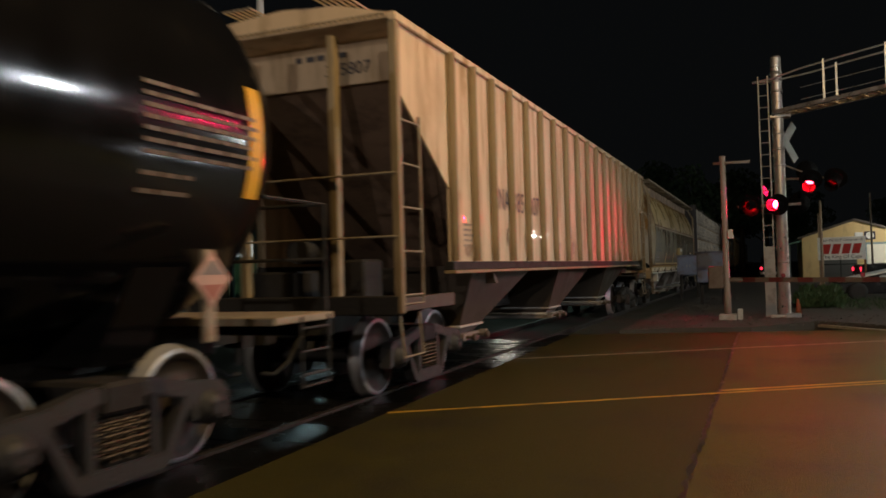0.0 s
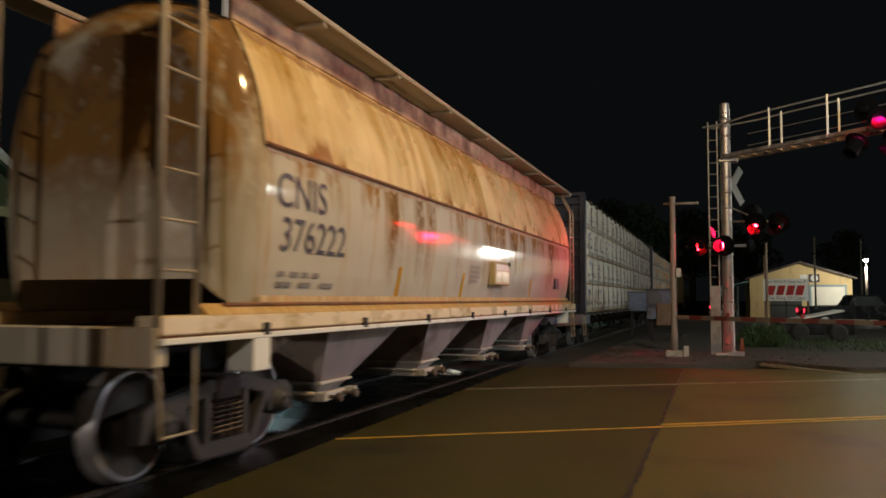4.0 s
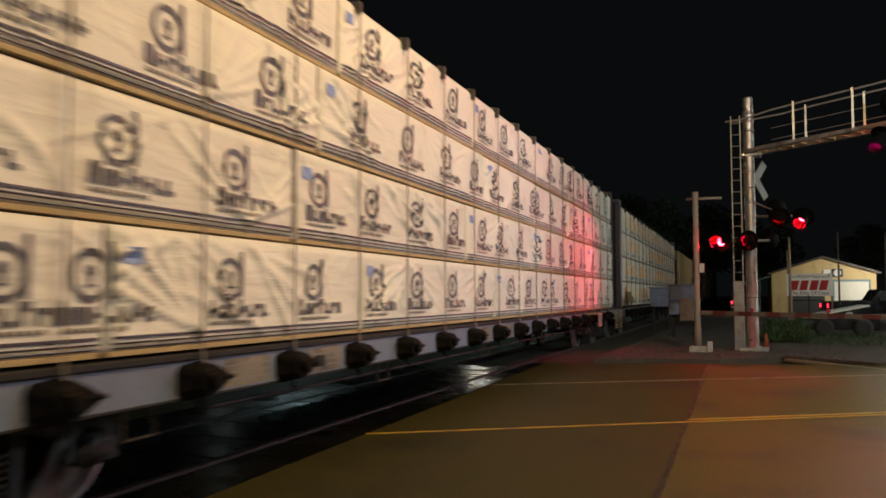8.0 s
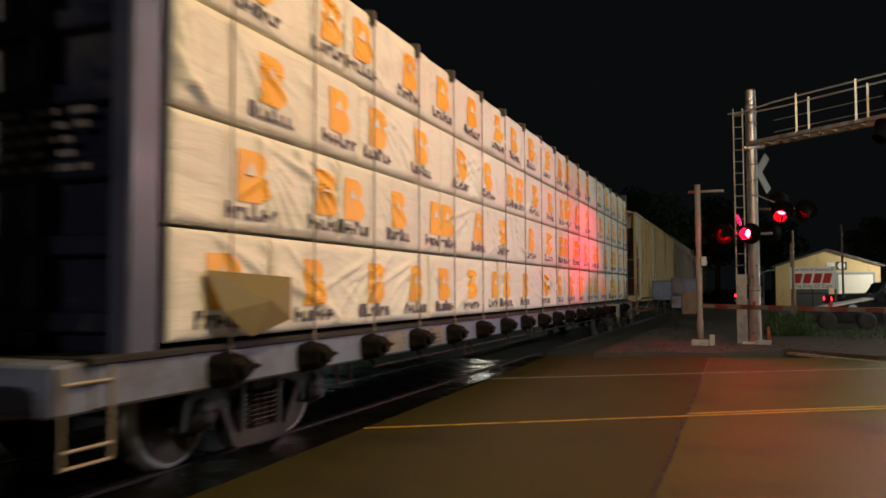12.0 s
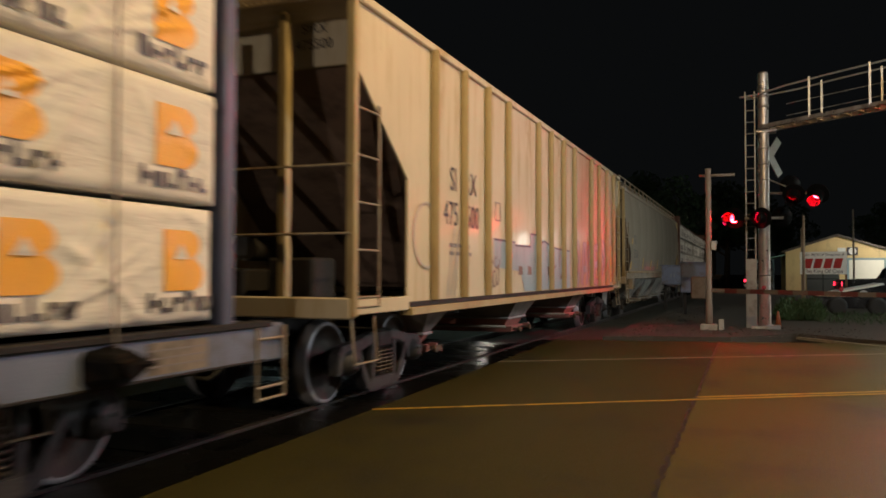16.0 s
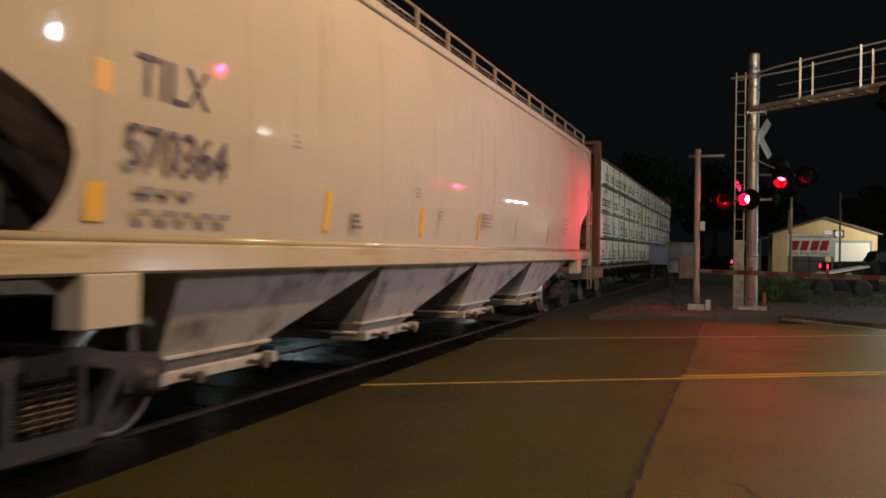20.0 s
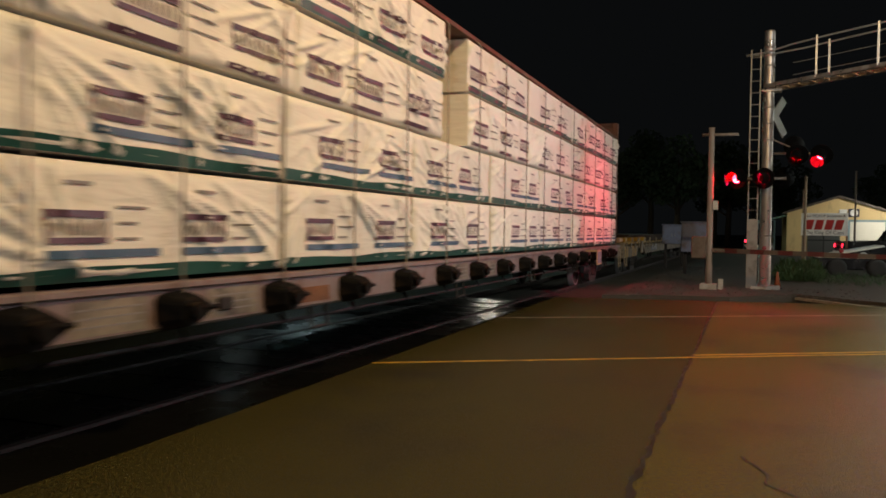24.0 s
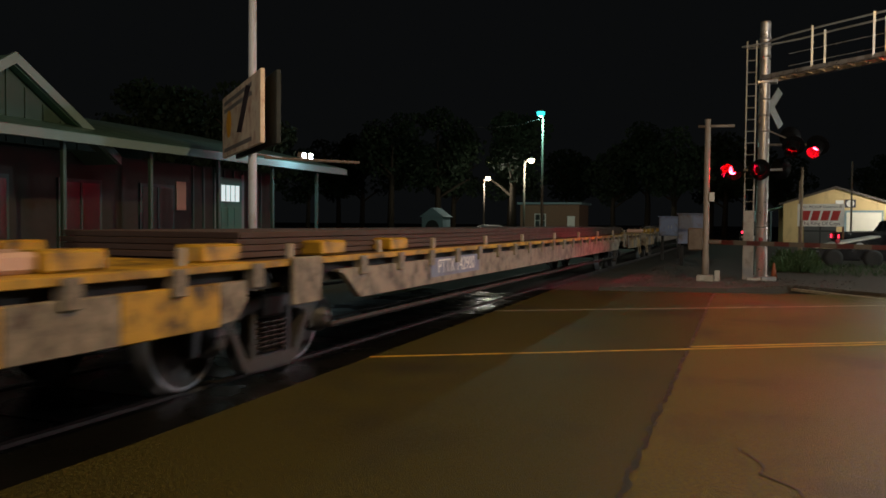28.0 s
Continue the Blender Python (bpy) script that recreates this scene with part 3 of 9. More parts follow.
def rib_bands(m, col, pitch, low, high, amount):
    """Dirt that has run down beside evenly spaced hoops, fading towards the foot."""
    nt = m.node_tree
    n, ln = nt.nodes, nt.links
    bs = n["Principled BSDF"]
    was = bs.inputs["Base Color"].links[0].from_socket
    tc = n.new("ShaderNodeTexCoord")
    sep = n.new("ShaderNodeSeparateXYZ")
    ln.new(tc.outputs["Object"], sep.inputs["Vector"])
    no = n.new("ShaderNodeTexNoise")
    no.inputs["Scale"].default_value, no.inputs["Detail"].default_value = 1.3, 4
    ln.new(tc.outputs["Object"], no.inputs["Vector"])

    def op(kind, a, b):
        q = n.new("ShaderNodeMath")
        q.operation = kind
        for i, v in enumerate((a, b)):
            if isinstance(v, (int, float)):
                q.inputs[i].default_value = v
            elif v is not None:
                ln.new(v, q.inputs[i])
        return q.outputs["Value"]

    def span(v, a, b):
        q = n.new("ShaderNodeMapRange")
        q.inputs["From Min"].default_value, q.inputs["From Max"].default_value = a, b
        ln.new(v, q.inputs["Value"])
        return q.outputs["Result"]

    y = op("ADD", sep.outputs["Y"], op("MULTIPLY", no.outputs["Fac"], 0.35))
    wave = span(op("SINE", op("MULTIPLY", y, 2 * math.pi / pitch), None), 0.1, 1.0)
    fac = op("MULTIPLY", op("MULTIPLY", wave, span(sep.outputs["Z"], low, high)), op("MULTIPLY", span(no.outputs["Fac"], 0.3, 0.6), amount))
    mx = n.new("ShaderNodeMix")
    mx.data_type = "RGBA"
    ln.new(fac, mx.inputs["Factor"])
    ln.new(was, mx.inputs["A"])
    mx.inputs["B"].default_value = (*col, 1)
    ln.new(mx.outputs["Result"], bs.inputs["Base Color"])


rib_bands(M["cyl_cap"], (0.40, 0.24, 0.06), 1.06, 2.9, 4.1, 0.85)
soft_runs(M["hopper_beige"], (0.36, 0.22, 0.10), 4.6, 2.6, 1.6, 0.8, 5.0)
soft_runs(M["hopper_tan"], (0.36, 0.24, 0.10), 4.6, 2.6, 1.5, 0.7, 9.0)

# ---- mesh tools ----
def box(bm, x0, x1, y0, y1, z0, z1, mi=0):
    v = [bm.verts.new(c) for c in ((x0, y0, z0), (x1, y0, z0), (x1, y1, z0), (x0, y1, z0), (x0, y0, z1), (x1, y0, z1), (x1, y1, z1), (x0, y1, z1))]
    for f in ((3, 2, 1, 0), (4, 5, 6, 7), (0, 1, 5, 4), (1, 2, 6, 5), (2, 3, 7, 6), (3, 0, 4, 7)):
        bm.faces.new([v[i] for i in f]).material_index = mi
    return bm


def bbox(bm, x0, x1, y0, y1, z0, z1, b=0.01, mi=0):
    """A box with bevelled edges."""
    t = bmesh.new()
    box(t, x0, x1, y0, y1, z0, z1)
    bmesh.ops.bevel(t, geom=t.edges[:], offset=b, segments=1, affect="EDGES")
    join(bm, t, Matrix(), mi)
    return bm


def join(bm, t, m=Matrix(), mi=None):
    vs = {v: bm.verts.new(m @ v.co) for v in t.verts}
    for f in t.faces:
        g = bm.faces.new([vs[v] for v in f.verts])
        g.material_index = f.material_index if mi is None else mi
        g.smooth = f.smooth
    t.free()


def rod(bm, pts, r, seg=8, mi=0, closed=False, cap=True):
    """A round bar through the points."""
    pts = [Vector(p) for p in pts]
    rings = []
    for i, p in enumerate(pts):
        a = pts[i - 1] if i > 0 else (pts[-1] if closed else None)
        b = pts[i + 1] if i + 1 < len(pts) else (pts[0] if closed else None)
        d = ((b - p).normalized() if b is not None else Vector()) + ((p - a).normalized() if a is not None else Vector())
        d.normalize()
        u = d.cross(Vector((0, 0, 1)) if abs(d.z) < 0.9 else Vector((1, 0, 0))).normalized()
        w = d.cross(u)
        rr = r[i] if isinstance(r, (list, tuple)) else r
        rings.append([bm.verts.new(p + rr * (math.cos(k * 2 * math.pi / seg) * u + math.sin(k * 2 * math.pi / seg) * w)) for k in range(seg)])
    n = len(rings)
    for i in range(n if closed else n - 1):
        A, B = rings[i], rings[(i + 1) % n]
        for k in range(seg):
            f = bm.faces.new((A[k], A[(k + 1) % seg], B[(k + 1) % seg], B[k]))
            f.smooth, f.material_index = seg > 6, mi
    if cap and not closed:
        bm.faces.new(rings[0]).material_index = mi
        bm.faces.new(rings[-1][::-1]).material_index = mi
    return bm


def lathe(bm, prof, axis="x", at=(0, 0, 0), seg=24, mats=None, smooth=True):
    """Turn a profile of (along, radius) round an axis."""
    ax = "xyz".index(axis)
    o1, o2 = (ax + 1) % 3, (ax + 2) % 3
    rings = []
    for a, r in prof:
        ring = []
        for k in range(seg):
            c = list(at)
            c[ax] += a
            c[o1] += r * math.cos(k * 2 * math.pi / seg)
            c[o2] += r * math.sin(k * 2 * math.pi / seg)
            ring.append(bm.verts.new(c))
        rings.append(ring)
    for i in range(len(rings) - 1):
        for k in range(seg):
            f = bm.faces.new((rings[i][k], rings[i][(k + 1) % seg], rings[i + 1][(k + 1) % seg], rings[i + 1][k]))
            f.smooth = smooth
            f.material_index = mats[i] if mats else 0
    for ring, rev in ((rings[0], True), (rings[-1], False)):
        f = bm.faces.new(ring[::-1] if rev else ring)
        f.material_index = (mats[0] if rev else mats[-1]) if mats else 0
    return bm


def prism(bm, poly, x0, x1, plane="yz", mi=0):
    """A polygon in a plane, given thickness along the third axis."""
    ax = {"yz": 0, "xz": 1, "xy": 2}[plane]
    idx = [i for i in range(3) if i != ax]

    def at(p, a):
        c = [0, 0, 0]
        c[ax], c[idx[0]], c[idx[1]] = a, p[0], p[1]
        return bm.verts.new(c)

    A, B = [at(p, x0) for p in poly], [at(p, x1) for p in poly]
    n = len(poly)
    bm.faces.new(A[::-1]).material_index = mi
    bm.faces.new(B).material_index = mi
    for i in range(n):
        bm.faces.new((A[i], A[(i + 1) % n], B[(i + 1) % n], B[i])).material_index = mi
    return bm


def strut(bm, p, q, w, d, mi=0):
    """A rectangular bar from p to q: w across in the plane of the bar and z or y, d along x."""
    p, q = Vector(p), Vector(q)
    a = (q - p).normalized()
    u = Vector((1, 0, 0)) if abs(a.x) < 0.9 else Vector((0, 1, 0))
    w_ = a.cross(u).normalized() * w / 2
    u = a.cross(w_).normalized() * d / 2
    v = [bm.verts.new(c + s * w_ + t * u) for c in (p, q) for s, t in ((-1, -1), (1, -1), (1, 1), (-1, 1))]
    for f in ((3, 2, 1, 0), (4, 5, 6, 7), (0, 1, 5, 4), (1, 2, 6, 5), (2, 3, 7, 6), (3, 0, 4, 7)):
        bm.faces.new([v[i] for i in f]).material_index = mi
    return bm


def mesh_of(name, bm, *mats):
    bmesh.ops.recalc_face_normals(bm, faces=bm.faces[:])
    me = bpy.data.meshes.new(name)
    bm.to_mesh(me)
    bm.free()
    for m in mats:
        me.materials.append(M[m])
    return me


def part(name, bm, material, parent, label=""):
    """Link a bmesh, or a mesh that is shared, as one object under a thing or a part."""
    me = bm if isinstance(bm, bpy.types.Mesh) else mesh_of(name, bm, *(material if isinstance(material, (list, tuple)) else (material,)))
    ob = new(name, me)
    ob.parent = parent
    if label:
        ob["label"] = label
    return ob


def thing(name, label, category, at=(0, 0, 0), rz=0.0, group="", kind=""):
    ob = new(name)
    ob.empty_display_size = 0.2
    ob.matrix_basis = pose(*at, 0, 0, rz)
    return tagged(ob, label, category, group, kind)


def solid(name, bm, material, label="", category="", kind="structure", group=""):
    ob = new(name, mesh_of(name, bm, *(material if isinstance(material, (list, tuple)) else (material,))))
    return tagged(ob, label, category, group, kind)


def letters(text, size, mat_name, parent, m, name="lettering", squash=1.0, label=""):
    """Flat painted characters in the built-in font, laid at the pose m."""
    cu = bpy.data.curves.new(name, "FONT")
    cu.body, cu.size, cu.align_x, cu.align_y = text, size, "CENTER", "CENTER"
    tmp = new(name, cu)
    bpy.context.view_layer.update()
    me = bpy.data.meshes.new_from_object(tmp.evaluated_get(bpy.context.evaluated_depsgraph_get()))
    bpy.data.objects.remove(tmp)
    me.transform(m @ Matrix.Diagonal((squash, 1, 1, 1)))
    me.materials.clear()
    me.materials.append(M[mat_name])
    return part(name, me, mat_name, parent, label)


def side_face(x, y, z):
    """The pose of writing on a side that faces the road: it reads along +y."""
    return pose(x, y, z, 90, 0, 90)


def end_face(x, y, z):
    """The pose of writing on an end that faces -y."""
    return pose(x, y, z, 90, 0, 0)

# ---- ground, road and track ----
TRACK_X = -5.24
SKEW = -0.00655  # the track drifts this much in x for each metre ahead
TILT = 0.3753


def along_track(ob):
    """Turn a thing of the track with the track's slight skew."""
    ob.matrix_basis = pose(TRACK_X, 0, 0, 0, 0, TILT) @ pose(-TRACK_X, 0, 0)
    return ob


RAIL = 0.7525
ROAD = Vector((0.843, 0.538, 0)).normalized()
ACROSS = Vector((-ROAD.y, ROAD.x, 0))


def sheet(name, pts, z, material, label, category, n=1):
    bm = bmesh.new()
    bm.faces.new([bm.verts.new((x, y, z)) for x, y in pts])
    return solid(name, bm, material, label, category)


def verge_line(x):
    return 17.2 + 0.26 * (x + 3.9) + max(0.0, x - 2.4) * 0.38


solid("ground", box(bmesh.new(), -600, 600, -300, 900, -0.6, -0.12), "soil", "dark bare soil and short grass at night", "ground")
bm = bmesh.new()
prism(bm, [(-3.62, -40), (-0.70, -40), (-0.655, 4.2), (-0.72, 9.6), (-0.78, 14.4), (-0.82, verge_line(-0.82)), (-4.15, verge_line(-4.15)), (-3.98, 11.7), (-3.74, 4.0)], -0.12, 0.0, "xy")
solid("road", bm, "asphalt", "dark worn asphalt road at a rail crossing", "road")
bm = bmesh.new()
prism(bm, [(-0.70, -40), (60, -40), (60, verge_line(60)), (30, verge_line(30)), (12, verge_line(12)), (2.4, verge_line(2.4)), (-0.82, verge_line(-0.82)), (-0.78, 14.4), (-0.72, 9.6), (-0.655, 4.2)], -0.12, -0.002, "xy")
solid("road_old", bm, "asphalt_old", "paler older asphalt with cracks", "road")
bm = bmesh.new()
prism(bm, [(-7.2, -40), (-6.9, 16.5), (-12, 13.0), (-60, -17.5), (-60, -40)], -0.12, -0.01, "xy")
solid("road_beyond", bm, "asphalt", "dark asphalt on the other side of the track", "road")


def stripe(name, start, length, width, material, label, z=0.003, side=0.0):
    """A painted line along the road, its edge a little uneven."""
    bm = bmesh.new()
    rng = random.Random(5)
    n = int(length / 0.25)
    prev = None
    for i in range(n + 1):
        c = Vector(start) + ROAD * (i * length / n) + ACROSS * side
        a = bm.verts.new((*(c + ACROSS * (width / 2 + rng.uniform(-0.006, 0.006))).xy, z))
        b = bm.verts.new((*(c - ACROSS * (width / 2 + rng.uniform(-0.006, 0.006))).xy, z))
        if prev:
            bm.faces.new((prev[0], prev[1], b, a))
        prev = (a, b)
    return solid(name, bm, material, label, "road marking")


stripe("centre_line", (-3.85, 7.66, 0), 24, 0.075, "line_yellow", "worn yellow centre line painted on the road", side=0.0)
stripe("centre_line", (-0.62, 9.72, 0), 20, 0.085, "line_yellow", "second yellow centre line on the paler asphalt", side=0.16)
stripe("edge_line", (-4.0, 12.55, 0), 26, 0.09, "line_white", "faded white edge line painted on the road")
bm = bmesh.new()
prism(bm, [(0.76, 20.0), (0.86, 20.08), (2.60, 17.78), (2.50, 17.70)], -0.05, 0.004, "xy")
solid("stop_line", bm, "line_white", "faded white line at the edge of the road", "road marking")


def crack(name, pts, width, seed):
    """A filled crack that wanders between the points."""
    rng = random.Random(seed)
    bm = bmesh.new()
    prev = None
    for (x0, y0), (x1, y1) in zip(pts, pts[1:]):
        n = max(2, int(math.hypot(x1 - x0, y1 - y0) / 0.09))
        for i in range(n):
            f = i / n
            x, y = x0 + (x1 - x0) * f + rng.uniform(-0.018, 0.018), y0 + (y1 - y0) * f
            w = width * rng.uniform(0.35, 1.2)
            a, b = bm.verts.new((x - w / 2, y, 0.002)), bm.verts.new((x + w / 2, y, 0.002))
            if prev:
                bm.faces.new((prev[0], prev[1], b, a))
            prev = (a, b)
    return solid(name, bm, "tar", "dark crack in the asphalt", "road crack")


crack("road_crack", [(-0.70, -6), (-0.655, 4.2), (-0.72, 9.6), (-0.78, 14.4), (-0.82, 17.8)], 0.05, 1)
crack("road_crack", [(-0.10, 5.5), (0.06, 5.15), (0.05, 4.95), (0.22, 4.75), (0.30, 4.5)], 0.026, 2)
crack("road_crack", [(0.55, 5.15), (0.78, 5.0), (1.2, 5.1), (1.9, 4.8)], 0.022, 3)
crack("road_crack", [(1.0, 12.2), (1.7, 12.6), (2.6, 12.3), (4.0, 12.9)], 0.02, 4)
crack("road_crack", [(-2.6, 13.4), (-1.6, 13.7), (-0.8, 13.5)], 0.015, 6)

# Raised gravel verge round the signal masts, with a concrete edge.
bm = bmesh.new()
top = [(-3.2, 17.5), (-2.2, 18.1), (-0.6, 18.4), (0.8, 20.2), (2.4, 18.6), (6, 20.6), (14, 26), (40, 46), (40, 70), (-2.9, 70)]
prism(bm, top, -0.12, 0.07, "xy")
solid("verge", bm, "gravel", "raised verge of dirty gravel beside the track", "verge")

# Track: rails, ties, ballast, and the crossing panels.
for x, nm in ((TRACK_X + RAIL, "near"), (TRACK_X - RAIL, "far")):
    bm = bmesh.new()
    box(bm, x - 0.035, x + 0.035, -60, 260, -0.035, 0.0, 1)
    box(bm, x - 0.012, x + 0.012, -60, 260, -0.14, -0.036, 0)
    box(bm, x - 0.07, x + 0.07, -60, 260, -0.16, -0.141, 0)
    along_track(solid("rail", bm, ("rail_side", "rail_top"), "steel rail with a polished head", "rail"))
bm = bmesh.new()
prism(bm, [(-8.3, -0.5), (-7.0, -0.165), (-3.5, -0.165), (-2.2, -0.5)], 16.2, 260, "xz")
along_track(solid("ballast", bm, "gravel", "bed of dark crushed stone under the track", "ballast"))
bm = bmesh.new()
prism(bm, [(-3.6, -8), (-3.76, 4.0), (-4.0, 11.7), (-4.16, 17.2), (-4.515, 17.2), (-4.35, -8)], -0.16, -0.012, "xy")
solid("crossing_strip", bm, "crossing", "dark wet asphalt strip along the rail", "road")
bm = bmesh.new()
prism(bm, [(-7.25, -8), (-7.0, 16.4), (-6.19, 16.4), (-6.02, -8)], -0.16, -0.014, "xy")
solid("crossing_strip_beyond", bm, "crossing", "dark wet asphalt strip beyond the far rail", "road")

# ---- the train ----
WHEEL_R = 0.457


def travelled(t):
    """Metres that the train has gone since the start."""
    return 5.846 * t


def ride(y):
    """Where a car or a load stands when its origin is y metres ahead."""
    return pose(TRACK_X + SKEW * y, y, 0, 0, 0, TILT)


RIDERS, WHEELSETS = [], []
SHARED = {}


def shared(key, build, *mats):
    if key not in SHARED:
        SHARED[key] = mesh_of(key, build(bmesh.new()), *mats)
    return SHARED[key]


def car(name, label, s, group="cars of the train"):
    ob = thing(name, label, "rail car", (TRACK_X, s, 0), group=group)
    RIDERS.append((ob, s))
    return ob


def build_wheel(bm):
    # tread, rim face, plate, hub; flange inside
    lathe(bm, [(0.66, 0.10), (0.66, 0.485), (0.69, 0.48), (0.70, 0.462), (0.790, 0.455), (0.80, 0.442), (0.80, 0.412), (0.796, 0.385), (0.765, 0.365), (0.742, 0.24), (0.80, 0.15), (0.80, 0.02)],
          "x", seg=40, mats=[0, 1, 1, 1, 1, 1, 0, 0, 0, 0, 0])
    return bm


def build_axle(bm):
    return lathe(bm, [(-1.02, 0.07), (-0.8, 0.085), (0, 0.078), (0.8, 0.085), (1.02, 0.07)], "x", seg=12)


def build_sideframe(bm):
    """Cast frame in one piece: arched top member, diagonals round a spring window, jaws over the axle boxes."""
    half = [(0.0, 0.76), (0.30, 0.76), (0.62, 0.69), (1.04, 0.645), (1.13, 0.57), (1.15, 0.34), (1.06, 0.34), (1.03, 0.45), (0.99, 0.545), (0.80, 0.545), (0.76, 0.37), (0.69, 0.37), (0.66, 0.49), (0.46, 0.13), (0.38, 0.085), (0.0, 0.085)]
    outline = half + [(-y, z) for y, z in reversed(half[1:-1])]
    window = [(-0.245, 0.645), (0.245, 0.645), (0.245, 0.225), (-0.245, 0.225)]
    side = [(0.335, 0.625), (0.585, 0.565), (0.575, 0.52), (0.365, 0.20), (0.335, 0.225)]
    edges = []
    for ring in (outline, window, side, [(-y, z) for y, z in side]):
        vs = [bm.verts.new((0.95, y, z)) for y, z in ring]
        edges += [bm.edges.new((p, q)) for p, q in zip(vs, vs[1:] + vs[:1])]
    fill = bmesh.ops.triangle_fill(bm, edges=edges, use_beauty=True)
    faces = [f for f in fill["geom"] if isinstance(f, bmesh.types.BMFace)]
    bmesh.ops.dissolve_limit(bm, angle_limit=0.01, verts=bm.verts[:], edges=bm.edges[:])
    ext = bmesh.ops.extrude_face_region(bm, geom=bm.faces[:])
    for v in ext["geom"]:
        if isinstance(v, bmesh.types.BMVert):
            v.co.x = 1.085
    bmesh.ops.recalc_face_normals(bm, faces=bm.faces[:])
    rim = [e for e in bm.edges if len(e.link_faces) == 2 and e.calc_face_angle() > 1.2]
    bmesh.ops.bevel(bm, geom=rim, offset=0.013, segments=2, affect="EDGES")
    return bm


def build_spring(bm):
    pts = [(0.055 * math.cos(k * 0.7), 0.055 * math.sin(k * 0.7), 0.26 + k * 0.0049) for k in range(58)]
    return rod(bm, pts, 0.012, 5)


def build_cap(bm):
    lathe(bm, [(0.94, 0.14), (1.09, 0.14), (1.10, 0.118), (1.14, 0.115), (1.15, 0.09), (1.165, 0.085), (1.168, 0.03)], "x", seg=18)
    for k in range(3):
        q = 2 * math.pi * k / 3 + 0.5
        rod(bm, [(1.14, 0.065 * math.cos(q), 0.065 * math.sin(q)), (1.185, 0.065 * math.cos(q), 0.065 * math.sin(q))], 0.018, 6)
    return bm


def truck(body, y):
    for sgn in (1, -1):
        sf = part("sideframe", shared("sideframe", build_sideframe, "truck_iron"), None, body)
        sf.matrix_basis = pose(0, y, 0, 0, 0, 0 if sgn > 0 else 180)
        for k in (-0.14, 0.0, 0.14):
            for d in (0.97, 1.06):
                sp = part("spring", shared("spring", build_spring, "spring"), None, sf)
                sp.matrix_basis = pose(d, k, 0)
        for k in (-0.89, 0.89):
            cp = part("bearing_cap", shared("bearing_cap", build_cap, "truck_iron"), None, sf)
            cp.matrix_basis = pose(0, k, 0.457)
    bo = part("bolster", shared("bolster", lambda bm: bbox(bm, -1.1, 1.1, -0.2, 0.2, 0.56, 0.78, 0.03), "under"), None, body)
    bo.location = (0, y, 0)
    for k in (-0.89, 0.89):
        ax = part("wheelset", shared("axle", build_axle, "under"), None, body)
        ax.location = (0, y + k, WHEEL_R)
        for sgn in (0, 180):
            wh = part("wheel", shared("wheel", build_wheel, "wheel_plate", "wheel_rim"), None, ax)
            wh.matrix_basis = pose(0, 0, 0, 0, 0, sgn)
        WHEELSETS.append((ax, y + k))


def build_coupler(bm):
    box(bm, -0.07, 0.07, -0.45, 0.35, 0.78, 0.94)
    prism(bm, [(-0.13, -0.42), (0.15, -0.46), (0.16, -0.66), (0.06, -0.70), (0.02, -0.58), (-0.13, -0.60)], 0.72, 1.0, "xy")
    return bm


def build_hose(bm):
    return rod(bm, [(0.32, -0.10, 0.80), (0.33, -0.28, 0.74), (0.30, -0.45, 0.52), (0.22, -0.60, 0.40), (0.12, -0.70, 0.42)], 0.025, 7)


def ends(body, length):
    for y, turn in ((0, 0), (length, 180)):
        for nm, fn, mt in (("coupler", build_coupler, "under"), ("air_hose", build_hose, "rubber")):
            ob = part(nm, shared(nm, fn, mt), None, body)
            ob.matrix_basis = pose(0, y, 0, 0, 0, turn)


def rung_ladder(body, x, y0, y1, z0, z1, n, material="handrail", axis="y"):
    at = (lambda y, z: (x, y, z)) if axis == "y" else (lambda y, z: (y, x, z))
    bm = rod(bmesh.new(), [at(y0, z1), at(y0, z0), at(y1, z0), at(y1, z1)], 0.018, 6)
    la = part("ladder", bm, material, body)
    for k in range(n):
        z = z0 + 0.1 + (z1 - z0 - 0.2) * k / max(1, n - 1)
        part("rung", rod(bmesh.new(), [at(y0, z), at(y1, z)], 0.013, 6), material, la)
    return la


